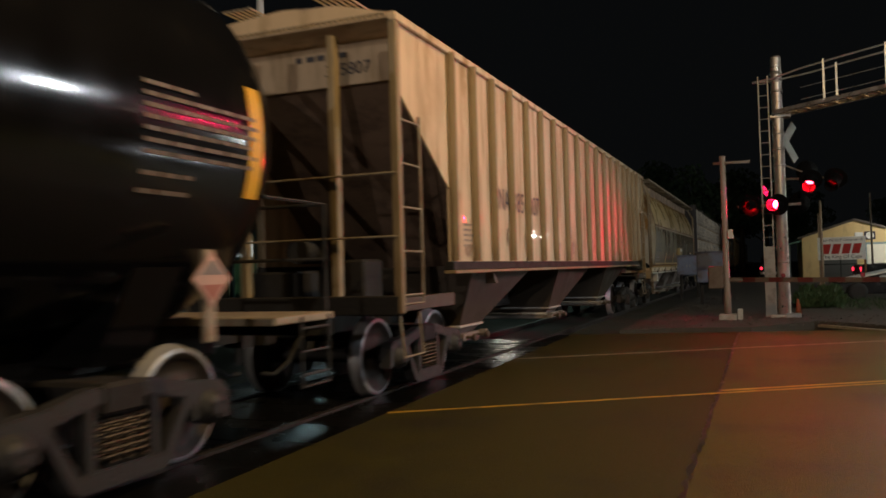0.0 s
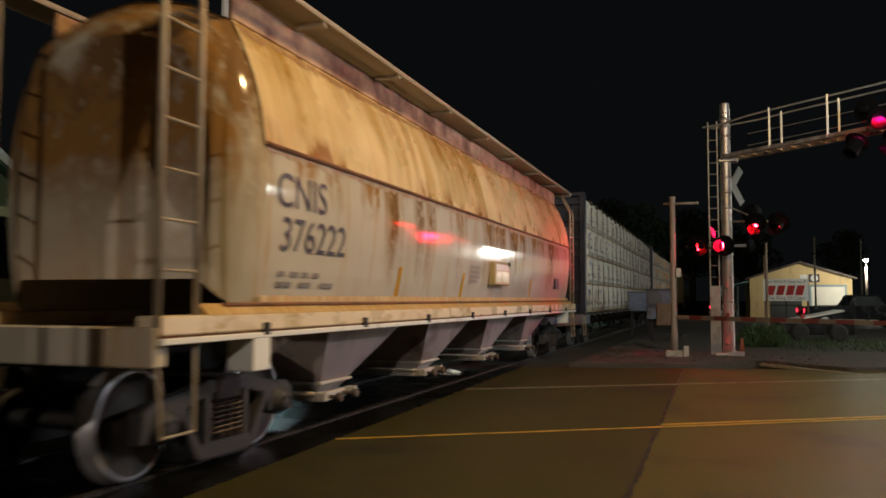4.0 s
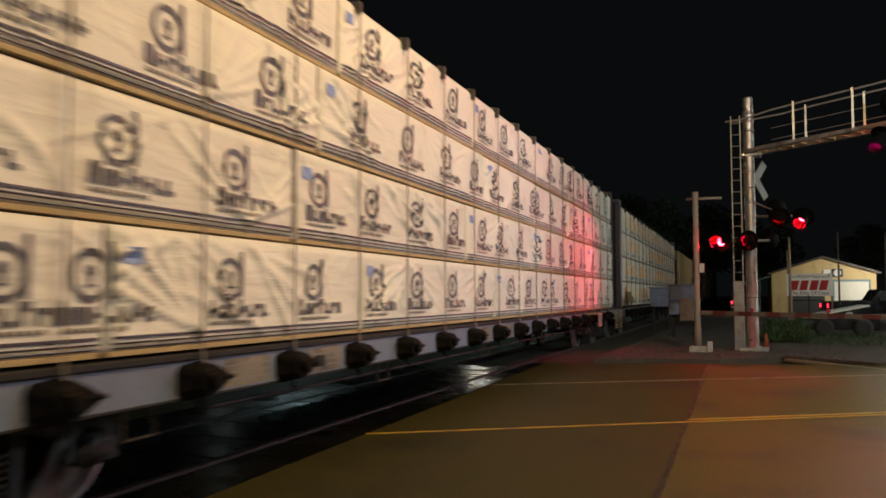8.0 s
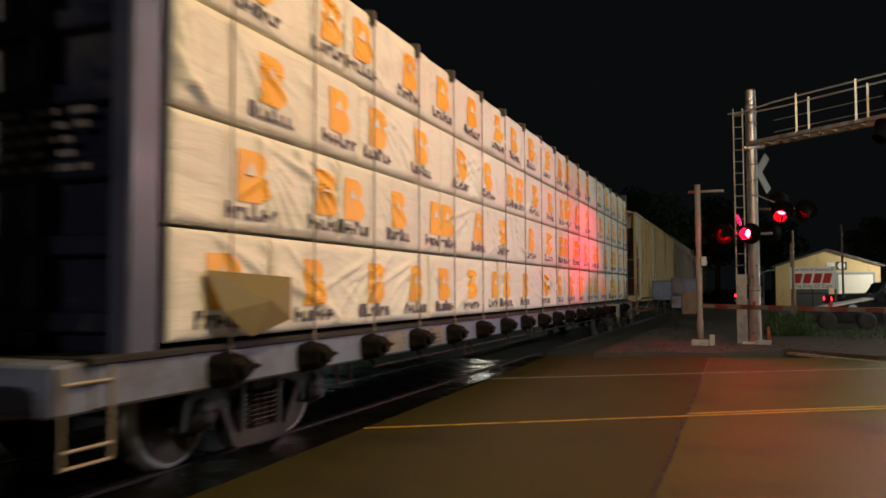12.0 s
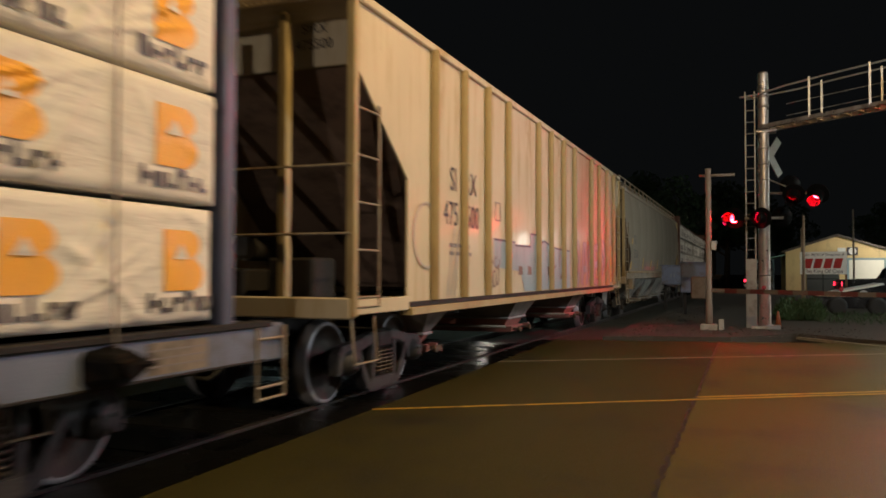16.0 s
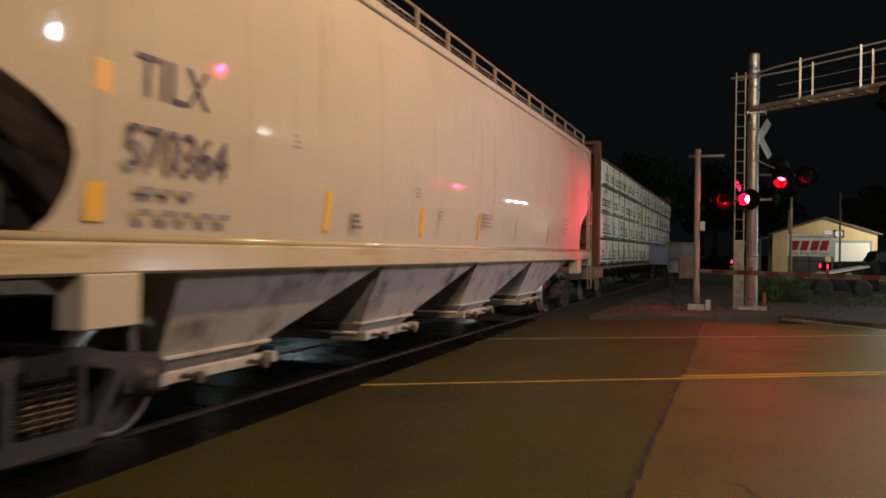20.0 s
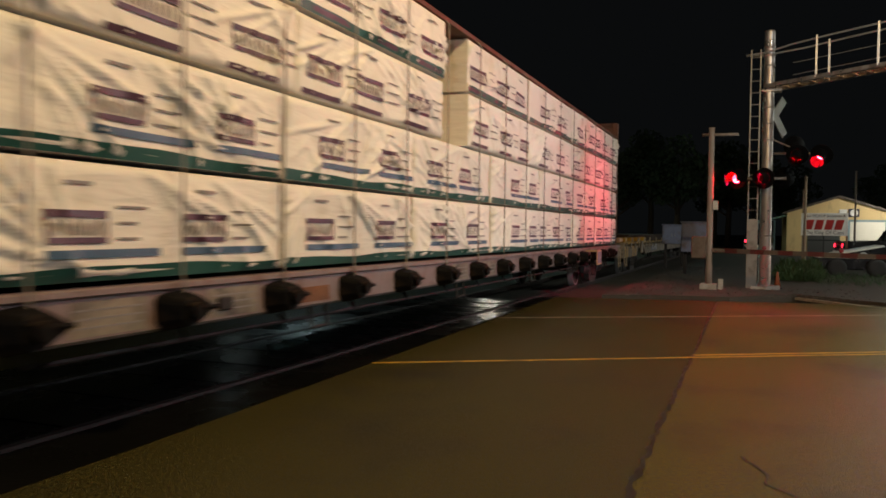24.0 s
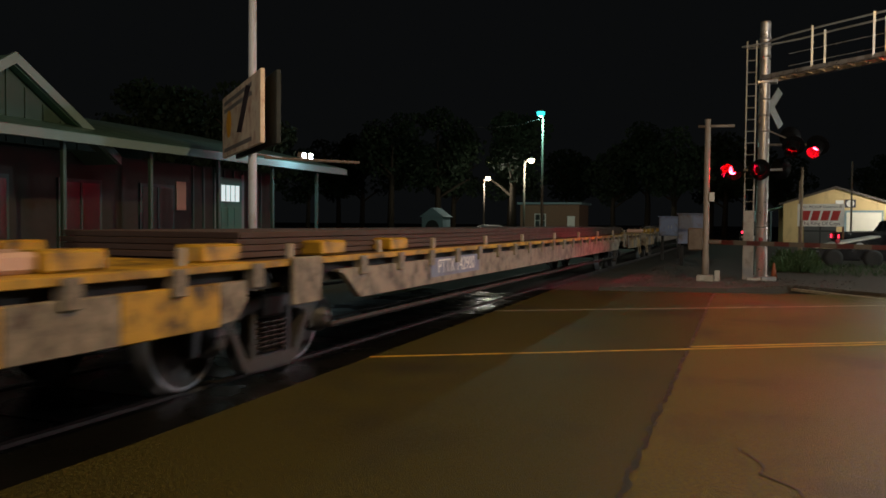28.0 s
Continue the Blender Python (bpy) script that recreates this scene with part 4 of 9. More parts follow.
def bay(body, y0, y1, ztop, zlow, half, material="bay_grey", gate="bay_grey", low=0.98, foot=None, deep=0.12):
    """One discharge bay: a steep-sided funnel, its flanged outlet pan and the gate under it."""
    f0, f1 = foot or ((y0 + y1) / 2 - 0.60, (y0 + y1) / 2 + 0.60)
    zf = zlow + deep
    bm = bmesh.new()
    top = [bm.verts.new(p) for p in ((-half, y0, ztop), (half, y0, ztop), (half, y1, ztop), (-half, y1, ztop))]
    base = [bm.verts.new(p) for p in ((-low, f0, zf), (low, f0, zf), (low, f1, zf), (-low, f1, zf))]
    for i in range(4):
        j = (i + 1) % 4
        bm.faces.new((top[i], top[j], base[j], base[i]))
    fun = part("hopper_bay", bm, material, body)
    bm = bmesh.new()
    bbox(bm, -low - 0.04, low + 0.04, f0 - 0.06, f1 + 0.06, zf - 0.02, zf + 0.015, 0.008)
    part("outlet_flange", bm, "bay_grey" if foot else gate, fun)
    bm = bmesh.new()
    rim = [bm.verts.new(p) for p in ((-low, f0, zf - 0.02), (low, f0, zf - 0.02), (low, f1, zf - 0.02), (-low, f1, zf - 0.02))]
    lip = [bm.verts.new(p) for p in ((-low + 0.10, f0 + 0.08, zlow), (low - 0.10, f0 + 0.08, zlow), (low - 0.10, f1 - 0.08, zlow), (-low + 0.10, f1 - 0.08, zlow))]
    for i in range(4):
        j = (i + 1) % 4
        bm.faces.new((rim[i], rim[j], lip[j], lip[i]))
    bm.faces.new(lip)
    part("outlet_pan", bm, gate, fun)
    bm = bmesh.new()
    bbox(bm, -low, low, f0 + 0.02, f1 - 0.02, zlow - 0.10, zlow + 0.005, 0.012)
    bbox(bm, low - 0.02, low + 0.10, f0 - 0.08, f0, zlow - 0.08, zlow + 0.02, 0.008)
    bbox(bm, low - 0.02, low + 0.10, f1, f1 + 0.08, zlow - 0.08, zlow + 0.02, 0.008)
    part("outlet_gate", bm, gate, fun)
    if foot:
        part("gate_pipe", rod(bmesh.new(), [(-low, f0 - 0.13, zlow + 0.01), (low, f0 - 0.13, zlow + 0.01)], 0.024, 8), "handrail", fun, "pale cross pipe")
    for yy in (f0 * 0.8 + f1 * 0.2, f0 * 0.17 + f1 * 0.83):
        bm = bmesh.new()
        rod(bm, [(low - 0.1, yy, zlow - 0.045), (low + 0.19, yy, zlow - 0.045)], 0.022, 8)
        rod(bm, [(low + 0.14, yy, zlow - 0.045), (low + 0.20, yy, zlow - 0.045)], 0.05, 8)
        part("gate_shaft", bm, "spring", fun)


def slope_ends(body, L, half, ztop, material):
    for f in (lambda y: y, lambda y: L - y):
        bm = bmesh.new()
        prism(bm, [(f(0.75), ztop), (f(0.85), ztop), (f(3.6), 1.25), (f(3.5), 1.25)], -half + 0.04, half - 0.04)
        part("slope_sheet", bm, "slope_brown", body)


def centre_sill(body, L):
    part("centre_sill", bbox(bmesh.new(), -0.2, 0.2, 0.1, L - 0.1, 0.72, 1.05, 0.02), "under", body)


def build_roofwalk(bm, L, x0, x1, z, y0=0.0):
    """Open grating: long bars and cross bars."""
    n = max(2, int((x1 - x0) / 0.075))
    for k in range(n + 1):
        x = x0 + (x1 - x0) * k / n
        box(bm, x - 0.006, x + 0.006, y0, L, z - 0.025, z)
    m = int((L - y0) / 0.22)
    for k in range(m + 1):
        y = y0 + (L - y0 - 0.012) * k / m
        box(bm, x0, x1, y, y + 0.012, z - 0.02, z - 0.004)
    return bm


def ribbed_hopper(name, label, s, L, half, zt, zb, cut, nribs, side_mat, rib_mat, slope_mat, sill_mat, ribs=None):
    """Covered hopper with flat sides stiffened by outside posts and open slope-sheet ends."""
    c = car(name, label, s)
    b = cut[-1][0]
    f = [(0.06, zt)] + cut + [(b, zb)]
    poly = f + [(L - y, z) for y, z in reversed(f)]
    for sgn, nm in ((1, "side"), (-1, "side")):
        bm = bmesh.new()
        prism(bm, poly, *sorted((sgn * (half - 0.03), sgn * (half - 0.002))))
        part("side_sheet", bm, side_mat, c)
        def build_post(bm2, z0, z1):
            prism(bm2, [(-0.045, half + 0.014), (-0.045, half + 0.060), (-0.022, half + 0.105), (0.022, half + 0.105), (0.045, half + 0.060), (0.045, half + 0.014)], 0, 1, "xy")
            for v in bm2.verts:
                v.co.x, v.co.y = v.co.y, v.co.x
                v.co.z = z0 + (z1 - z0) * v.co.z
            return bm2
        # slightly bowed sheet between each pair of posts
        for k in range(nribs - 1):
            ya, yb = ribs[k] + 0.045, ribs[k + 1] - 0.045
            amp = 0.0035 + 0.0045 * ((k * 7 + 3) % 5) / 4
            bm = bmesh.new()
            g = [[bm.verts.new((sgn * (half + 0.001 + amp * (1 - (2 * i / 8 - 1) ** 2) * (1 - (2 * j / 8 - 1) ** 4)), ya + (yb - ya) * i / 8, zb + 0.015 + (zt - zb - 0.07) * j / 8)) for j in range(9)] for i in range(9)]
            for i in range(8):
                for j in range(8):
                    bm.faces.new((g[i][j], g[i + 1][j], g[i + 1][j + 1], g[i][j + 1])).smooth = True
            part("side_panel", bm, side_mat, c)
        for k in range(nribs):
            y = ribs[k] if ribs else b + 0.06 + (L - 2 * b - 0.12) * k / (nribs - 1)
            ob = part("side_post", shared("side_post" + str(s), lambda q: build_post(q, zb + 0.02, zt - 0.03), rib_mat), None, c)
            ob.matrix_basis = pose(0, y, 0) if sgn > 0 else pose(0, y, 0, 0, 0, 180)
    # side sill, top chord, roof
    drop = 0.05 if sill_mat == side_mat else 0.10
    for sgn in (1, -1):
        part("side_sill", bbox(bmesh.new(), sgn * half - 0.08, sgn * half + 0.045, b - 0.02, L - b + 0.02, zb - drop, zb + 0.012, 0.01), "under", c)
        part("sill_lip", bbox(bmesh.new(), sgn * half - 0.09, sgn * half + 0.075, b - 0.02, L - b + 0.02, zb - 0.145, zb - drop, 0.008), rib_mat, c, "pale lower lip of the sill")
        part("top_chord", bbox(bmesh.new(), sgn * half - 0.05, sgn * half + 0.05, 0.02, L - 0.02, zt - 0.05, zt + 0.05, 0.012), side_mat, c)
    bm = bmesh.new()
    prism(bm, [(-half, zt + 0.04), (-half * 0.5, zt + 0.22), (0, zt + 0.27), (half * 0.5, zt + 0.22), (half, zt + 0.04), (half, zt), (-half, zt)], 0.05, L - 0.05, "xz")
    part("roof", bm, side_mat, c)
    part("running_board", build_roofwalk(bmesh.new(), L, 0.42, 0.80, zt + 0.36, 0.0), "handrail", c)
    part("running_board", build_roofwalk(bmesh.new(), L, -0.80, -0.42, zt + 0.36, 0.0), "handrail", c)
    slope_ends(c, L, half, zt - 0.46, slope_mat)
    # end sheets, end platform, corner posts, ladders
    for y, g in ((0.0, 1), (L, -1)):
        bm = bmesh.new()
        prism(bm, [(-half, zt + 0.02), (half, zt + 0.02), (half, zt - 0.42), (half - 0.12, zt - 0.52), (-half + 0.12, zt - 0.52), (-half, zt - 0.42)], min(y + g * 0.72, y + g * 0.76), max(y + g * 0.72, y + g * 0.76), "xz")
        part("end_sheet", bm, side_mat, c)
        y0, y1 = sorted((y + g * 0.0, y + g * 0.70))
        part("end_grating", build_roofwalk(bmesh.new(), y1, -half + 0.1, half - 0.1, zt + 0.05, y0), "handrail", c)
        y0, y1 = sorted((y + g * 0.02, y + g * 0.14))
        part("end_sill", bbox(bmesh.new(), -half, half, y0, y1, 0.98, 1.20, 0.015), "under" if sill_mat == "hopper_dark" else sill_mat, c)
        y0, y1 = sorted((y + g * 0.14, y + g * 1.5))
        part("end_platform", box(bmesh.new(), -half + 0.1, half - 0.1, y0, y1, 1.10, 1.13), slope_mat, c)
        for sx in (1, -1):
            y0, y1 = sorted((y + g * 0.03, y + g * 0.13))
            part("corner_post", bbox(bmesh.new(), sx * half - 0.06, sx * half + 0.04, y0, y1, 1.0, zt, 0.012), rib_mat, c)
            y0, y1 = sorted((y + g * 0.05, y + g * 0.17))
            part("end_post", bbox(bmesh.new(), sx * 0.62 - 0.05, sx * 0.62 + 0.05, y0, y1, 1.1, zt - 0.1, 0.012), rib_mat, c)
            part("side_sill_stub", bbox(bmesh.new(), sx * half - 0.06, sx * half + 0.03, *sorted((y + g * 0.13, y + g * (b + 0.02))), 1.02, 1.18, 0.01), sill_mat, c)
        yl = sorted((y + g * 0.10, y + g * 0.62))
        rung_ladder(c, half + 0.03, yl[0], yl[1], 1.1, 3.25, 5)
        for z in (1.85, 2.55):
            part("grab_rail", rod(bmesh.new(), [(-half, y + g * 0.02, z), (half, y + g * 0.02, z)], 0.015, 6), "handrail", c)
        bm = bmesh.new()
        rod(bm, [(half - 0.03, yl[0], 1.0), (half + 0.02, yl[0], 0.52), (half + 0.02, yl[1], 0.52), (half - 0.03, yl[1], 1.0)], 0.016, 6)
        part("stirrup", bm, "handrail", c)
    centre_sill(c, L)
    # brake gear on the front end
    bm = bmesh.new()
    lathe(bm, [(0.45, 0.16), (0.95, 0.16), (1.0, 0.10)], "y", (-0.35, 0.35, 1.75), 16)
    part("brake_cylinder", bm, "under", c)
    bm = bmesh.new()
    lathe(bm, [(0, 0.22), (0.03, 0.24), (0.05, 0.20)], "y", (-0.55, 0.02, 2.6), 18)
    part("brake_wheel", bm, "under", c)
    bm = bmesh.new()
    bbox(bm, 0.15, 0.75, 0.5, 1.0, 1.14, 1.62, 0.03)
    bbox(bm, -0.9, -0.2, 0.6, 1.1, 1.14, 1.5, 0.03)
    part("valve_box", bm, "under", c)
    truck(c, 1.6)
    truck(c, L - 1.6)
    ends(c, L)
    return c


def bars(bm, x, y, z, w, h, n, rng, plane="side", gap=0.2):
    """Unreadable small lettering as plain bars on the side that faces the road."""
    yy = y
    for i in range(n):
        ww = w / n * rng.uniform(0.55, 1 - gap)
        a = [(x, yy, z), (x, yy + ww, z), (x, yy + ww, z + h), (x, yy, z + h)] if plane == "side" else [(yy, x, z), (yy + ww, x, z), (yy + ww, x, z + h), (yy, x, z + h)]
        bm.faces.new([bm.verts.new(p) for p in a])
        yy += w / n
    return bm


def data_block(body, x, y, z, w, rows, material="ink", h=0.045, pitch=0.09, seed=1, plane="side"):
    rng = random.Random(seed)
    bm = bmesh.new()
    for k in range(rows):
        bars(bm, x, y, z - k * pitch, w * rng.uniform(0.6, 1), h, rng.randint(3, 5), rng, plane)
    return tagged(part("stencil", bm, material, body), kind="stuff")


def mark(body, x, y0, y1, z0, z1, material, name="reflector"):
    return part(name, box(bmesh.new(), x - 0.002, x + 0.003, y0, y1, z0, z1), material, body)


# Black tank car at the head.
def tank_car(s_rear):
    L = 17.0
    c = car("tank_car", "glossy black tank car with a yellow band at its end", s_rear - L)
    bm = bmesh.new()
    prof = [(0.50, 0.05), (0.55, 0.6), (0.65, 1.0), (0.80, 1.30), (0.95, 1.45), (1.10, 1.51), (1.3, 1.52)]
    prof = prof + [(L - a, r) for a, r in reversed(prof)]
    lathe(bm, prof, "y", (0, 0, 2.55), 48)
    tank = part("tank", bm, "tank_black", c)
    bm = bmesh.new()
    rows = []
    for k in range(13):
        z = 2.06 + 0.86 * k / 12
        x = math.sqrt(1.53 ** 2 - (z - 2.55) ** 2)
        rows.append([bm.verts.new((x, L - 1.33, z)), bm.verts.new((x - 0.004, L - 1.16, z))])
    for a, b in zip(rows, rows[1:]):
        bm.faces.new((a[0], a[1], b[1], b[0])).smooth = True
    part("band", bm, "yellow_mark", tank, "yellow reflective band")
    for y in (L / 2 - 0.05, 4.5, L - 4.5):
        bm = bmesh.new()
        lathe(bm, [(y - 0.03, 1.53), (y + 0.03, 1.53), (y + 0.031, 1.52)], "y", (0, 0, 2.55), 48)
        part("weld_ring", bm, "tank_black", tank)
    centre_sill(c, L)
    for y in (1.9, L - 1.9):
        bm = bmesh.new()
        prism(bm, [(-1.25, 1.75), (1.25, 1.75), (0.75, 0.85), (-0.75, 0.85)], y - 0.25, y + 0.25, "xz")
        part("saddle", bm, "tank_black", c)
    for y, g in ((0, 1), (L, -1)):
        y0, y1 = sorted((y, y + g * 0.95))
        part("end_platform", bbox(bmesh.new(), -1.45, 1.45, y0, y1, 1.05, 1.12, 0.01), "handrail", c)
        y0, y1 = sorted((y, y + g * 0.12))
        part("end_sill", bbox(bmesh.new(), -1.45, 1.45, y0, y1, 0.90, 1.06, 0.01), "tank_black", c)
        bm = bmesh.new()
        for x in (-1.4, 1.4):
            rod(bm, [(x, y + g * 0.05, 1.1), (x, y + g * 0.05, 2.1), (x, y + g * 1.0, 2.1)], 0.018, 6)
        rod(bm, [(-1.4, y + g * 0.05, 2.1), (1.4, y + g * 0.05, 2.1)], 0.018, 6)
        rod(bm, [(-1.4, y + g * 0.05, 1.6), (1.4, y + g * 0.05, 1.6)], 0.018, 6)
        part("handrail", bm, "truck_iron", c)
        rung_ladder(c, 1.45, *sorted((y + g * 0.1, y + g * 0.55)), 0.5, 1.1, 3, "truck_iron")
    for k, w in enumerate((0.5, 1.2, 1.2, 1.2, 1.15, 1.2, 1.15, 0.5, 0.5)):
        z = 2.72 - k * 0.075 - (0.06 if k == 7 else 0.10 if k == 8 else 0)
        rng = random.Random(k)
        yy = L - 2.44
        bm = bmesh.new()
        while yy < L - 2.44 + w:
            ww = min(rng.uniform(0.12, 0.3), L - 2.44 + w - yy)
            a1, a2 = math.asin((z - 2.55) / 1.53), math.asin((z + 0.03 - 2.55) / 1.53)
            bm.faces.new([bm.verts.new(p) for p in ((1.531 * math.cos(a1), yy, z), (1.531 * math.cos(a1), yy + ww, z), (1.531 * math.cos(a2), yy + ww, z + 0.03), (1.531 * math.cos(a2), yy, z + 0.03))])
            yy += ww + 0.03
        tagged(part("stencil_line", bm, "stencil_pale", tank), kind="stuff")
    # diamond placard in a holder at the end of the side
    bm = bmesh.new()
    prism(bm, [(0, 0.20), (0.20, 0), (0, -0.20), (-0.20, 0)], 1.50, 1.515)
    for v in bm.verts:
        v.co.y += L - 1.80
        v.co.z += 1.45
    plc = part("placard", bm, "pink_pale", c, "red and white diamond placard")
    for z0, z1, mt in ((-0.15, -0.04, "pink_gate"), (0.03, 0.13, "ink_grey")):
        bm = bmesh.new()
        prism(bm, [(L - 1.80 - 0.16 + abs(z0), 1.45 + z0), (L - 1.80 + 0.16 - abs(z0), 1.45 + z0), (L - 1.80 + 0.16 - abs(z1), 1.45 + z1), (L - 1.80 - 0.16 + abs(z1), 1.45 + z1)], 1.516, 1.519)
        part("placard_mark", bm, mt, plc)
    bm = bmesh.new()
    bbox(bm, 1.46, 1.50, L - 1.86, L - 1.74, 1.0, 1.66, 0.01)
    part("placard_holder", bm, "handrail", c)
    truck(c, 2.2)
    truck(c, L - 2.2)
    ends(c, L)
    return c


tank_car(6.58)

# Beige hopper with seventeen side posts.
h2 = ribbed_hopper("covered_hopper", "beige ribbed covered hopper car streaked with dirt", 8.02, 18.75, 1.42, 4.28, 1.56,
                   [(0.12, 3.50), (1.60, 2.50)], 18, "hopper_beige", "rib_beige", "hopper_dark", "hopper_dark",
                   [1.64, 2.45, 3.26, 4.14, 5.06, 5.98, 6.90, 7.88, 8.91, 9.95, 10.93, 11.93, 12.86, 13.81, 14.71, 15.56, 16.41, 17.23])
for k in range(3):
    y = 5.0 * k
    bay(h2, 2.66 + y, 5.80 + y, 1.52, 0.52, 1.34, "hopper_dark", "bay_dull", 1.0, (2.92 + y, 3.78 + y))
letters("CNA", 0.46, "ink", h2, side_face(1.436, 3.71, 2.50), squash=0.82)
letters("385", 0.46, "ink", h2, side_face(1.436, 4.62, 2.50), squash=0.9)
letters("807", 0.46, "ink", h2, side_face(1.436, 5.54, 2.50), squash=0.9)
letters("385807", 0.215, "ink", h2, end_face(0.48, 0.705, 3.95))
data_block(h2, 0.71, -0.25, 4.10, 1.1, 1, "ink", 0.07, 0.1, 3, "end")
for y, z in ((1.72, 2.57), (5.14, 2.15), (8.92, 2.12), (11.9, 2.12)):
    mark(h2, 1.438, y, y + 0.13, 1.60, z, "yellow_mark")
data_block(h2, 1.436, 2.05, 2.05, 0.5, 5, "ink_grey", 0.03, 0.07, 4)
data_block(h2, 1.436, 14.2, 2.3, 0.35, 4, "ink", 0.05, 0.08, 5)


def blotch(body, x, y, z, ry, rz, seed, material="stain_tan"):
    """An irregular patch of old stain on a side."""
    rng = random.Random(seed)
    bm = bmesh.new()
    pts = [(y + ry * math.cos(k * 0.393) * rng.uniform(0.6, 1.1), z + rz * math.sin(k * 0.393) * rng.uniform(0.6, 1.1)) for k in range(16)]
    bm.faces.new([bm.verts.new((x, a, b)) for a, b in pts])
    bmesh.ops.triangulate(bm, faces=bm.faces[:])
    return part("stain", bm, material, body)


for k, (y, z, ry, rz) in enumerate(((8.15, 2.2, 0.22, 0.30), (8.45, 1.85, 0.15, 0.18), (9.25, 1.80, 0.14, 0.12), (10.4, 1.95, 0.16, 0.22), (11.35, 1.95, 0.10, 0.14), (7.3, 1.85, 0.10, 0.10), (9.3, 3.45, 0.16, 0.14), (4.05, 1.95, 0.16, 0.2), (5.0, 1.9, 0.14, 0.16), (2.3, 1.72, 0.24, 0.10), (14.0, 1.9, 0.12, 0.18), (13.2, 1.95, 0.12, 0.2))):
    blotch(h2, 1.4365, y, z, ry, rz, k)

# White cylindrical hopper, rust along its seams.
def cylindrical_hopper(s, L):
    c = car("cylindrical_hopper", "off-white cylindrical covered hopper car with rust streaks", s)
    prof = [(1.30, 1.34), (1.38, 1.7), (1.43, 2.1), (1.45, 2.5), (1.43, 2.88), (1.38, 3.2), (1.29, 3.52), (1.17, 3.82), (1.04, 4.05), (0.70, 4.20), (0.36, 4.29), (0.0, 4.33)]
    zc = 2.6

    def on_shell(z):
        for (xa, za), (xb, zb_) in zip(prof, prof[1:]):
            if za <= z <= zb_:
                f = (z - za) / (zb_ - za)
                return xa + (xb - xa) * f
        return 1.3

    def outline(zlo, zhi, grow=0.0):
        zs = sorted({z for _, z in prof if zlo < z < zhi} | {zlo, zhi} | {zlo + (zhi - zlo) * k / 12 for k in range(13)})
        return [(on_shell(z) + grow, z + (grow if z > 4.2 else 0)) for z in zs]

    def shell(pts, y0, y1, e, nm, material, label=""):
        bm = bmesh.new()
        rows = []
        ys = [y0] + [y0 + (y1 - y0) * k / 14 for k in range(1, 14)] + [y1]
        for y in ys:
            rows.append([bm.verts.new((x, y, z)) for x, z in pts])
        for A, B in zip(rows, rows[1:]):
            for i in range(len(pts) - 1):
                bm.faces.new((A[i], A[i + 1], B[i + 1], B[i])).smooth = True
        return part(nm, bm, material, c, label)

    y0, y1 = 1.45, L - 0.95
    for sgn in (1, -1):
        shell([(sgn * x, z) for x, z in outline(1.34, 2.90)], y0, y1, 0, "side_shell", "cyl_white")
    up = outline(2.86, 4.33, 0.014)
    shell([(-x, z) for x, z in up] + [(x, z) for x, z in reversed(up)], y0 - 0.02, y1 + 0.02, 0, "cap_shell", "cyl_cap", "ochre upper shell with rust stains and warm lamplight in its colour")
    bm = bmesh.new()
    for sgn in (1, -1):
        rod(bm, [(sgn * (on_shell(2.87) + 0.015), y0, 2.87), (sgn * (on_shell(2.87) + 0.015), y1, 2.87)], 0.022, 6)
    part("seam_flange", bm, "rust", c, "rusty flange along the seam")
    bm = bmesh.new()
    for sgn in (1, -1):
        bbox(bm, sgn * 1.04 - 0.02, sgn * 1.04 + 0.02, y0, y1, 4.06, 4.36, 0.008)
    part("eave_fascia", bm, "fascia_rust", c, "rusty mottled fascia under the running boards")
    half_ = outline(1.34, 4.33)
    full = [(-x, z) for x, z in half_] + [(x, z) for x, z in reversed(half_)]
    for y, g in ((y0, -1), (y1, 1)):
        bm = bmesh.new()
        rows = []
        for d, k in ((0, 1), (0.14, 0.96), (0.28, 0.88), (0.36, 0.76)):
            rows.append([bm.verts.new((x * k, y + g * d, zc + (z - zc) * k)) for x, z in full])
        for A, B in zip(rows, rows[1:]):
            for i in range(len(full) - 1):
                bm.faces.new((A[i], A[i + 1], B[i + 1], B[i])).smooth = True
        bm.faces.new(rows[-1])
        part("end_shell", bm, "cyl_white", c)
    for sgn in (1, -1):
        part("side_sill", bbox(bmesh.new(), *sorted((sgn * 1.22, sgn * 1.46)), 0.05, L - 0.05, 1.195, 1.34, 0.012), "sill_cream", c)
        part("sill_lip", bbox(bmesh.new(), *sorted((sgn * 1.22, sgn * 1.475)), 0.05, L - 0.05, 1.125, 1.175, 0.008), "white_paint", c)
        part("sill_gap", box(bmesh.new(), *sorted((sgn * 1.23, sgn * 1.43)), 0.06, L - 0.06, 1.172, 1.198), "rust", c)
        bm = bmesh.new()
        prism(bm, [(sgn * 1.36, 1.43), (sgn * 1.455, 1.345), (sgn * 1.455, 1.33), (sgn * 1.30, 1.33)], 0.6, L - 0.5, "xz")
        part("sill_slope", bm, "ochre_run", c, "ledge caked with ochre dirt")
        for q in range(8):
            part("sill_clip", bbox(bmesh.new(), *sorted((sgn * 1.44, sgn * 1.485)), 1.4 + 2.1 * q, 1.5 + 2.1 * q, 1.15, 1.26, 0.008), "under", c, "dark clip on the sill")
        bm = bmesh.new()
        rod(bm, [(sgn * 1.39, 0.9, 1.42), (sgn * 1.39, L - 0.7, 1.42)], 0.02, 6)
        part("drip_ledge", bm, "rust", c)
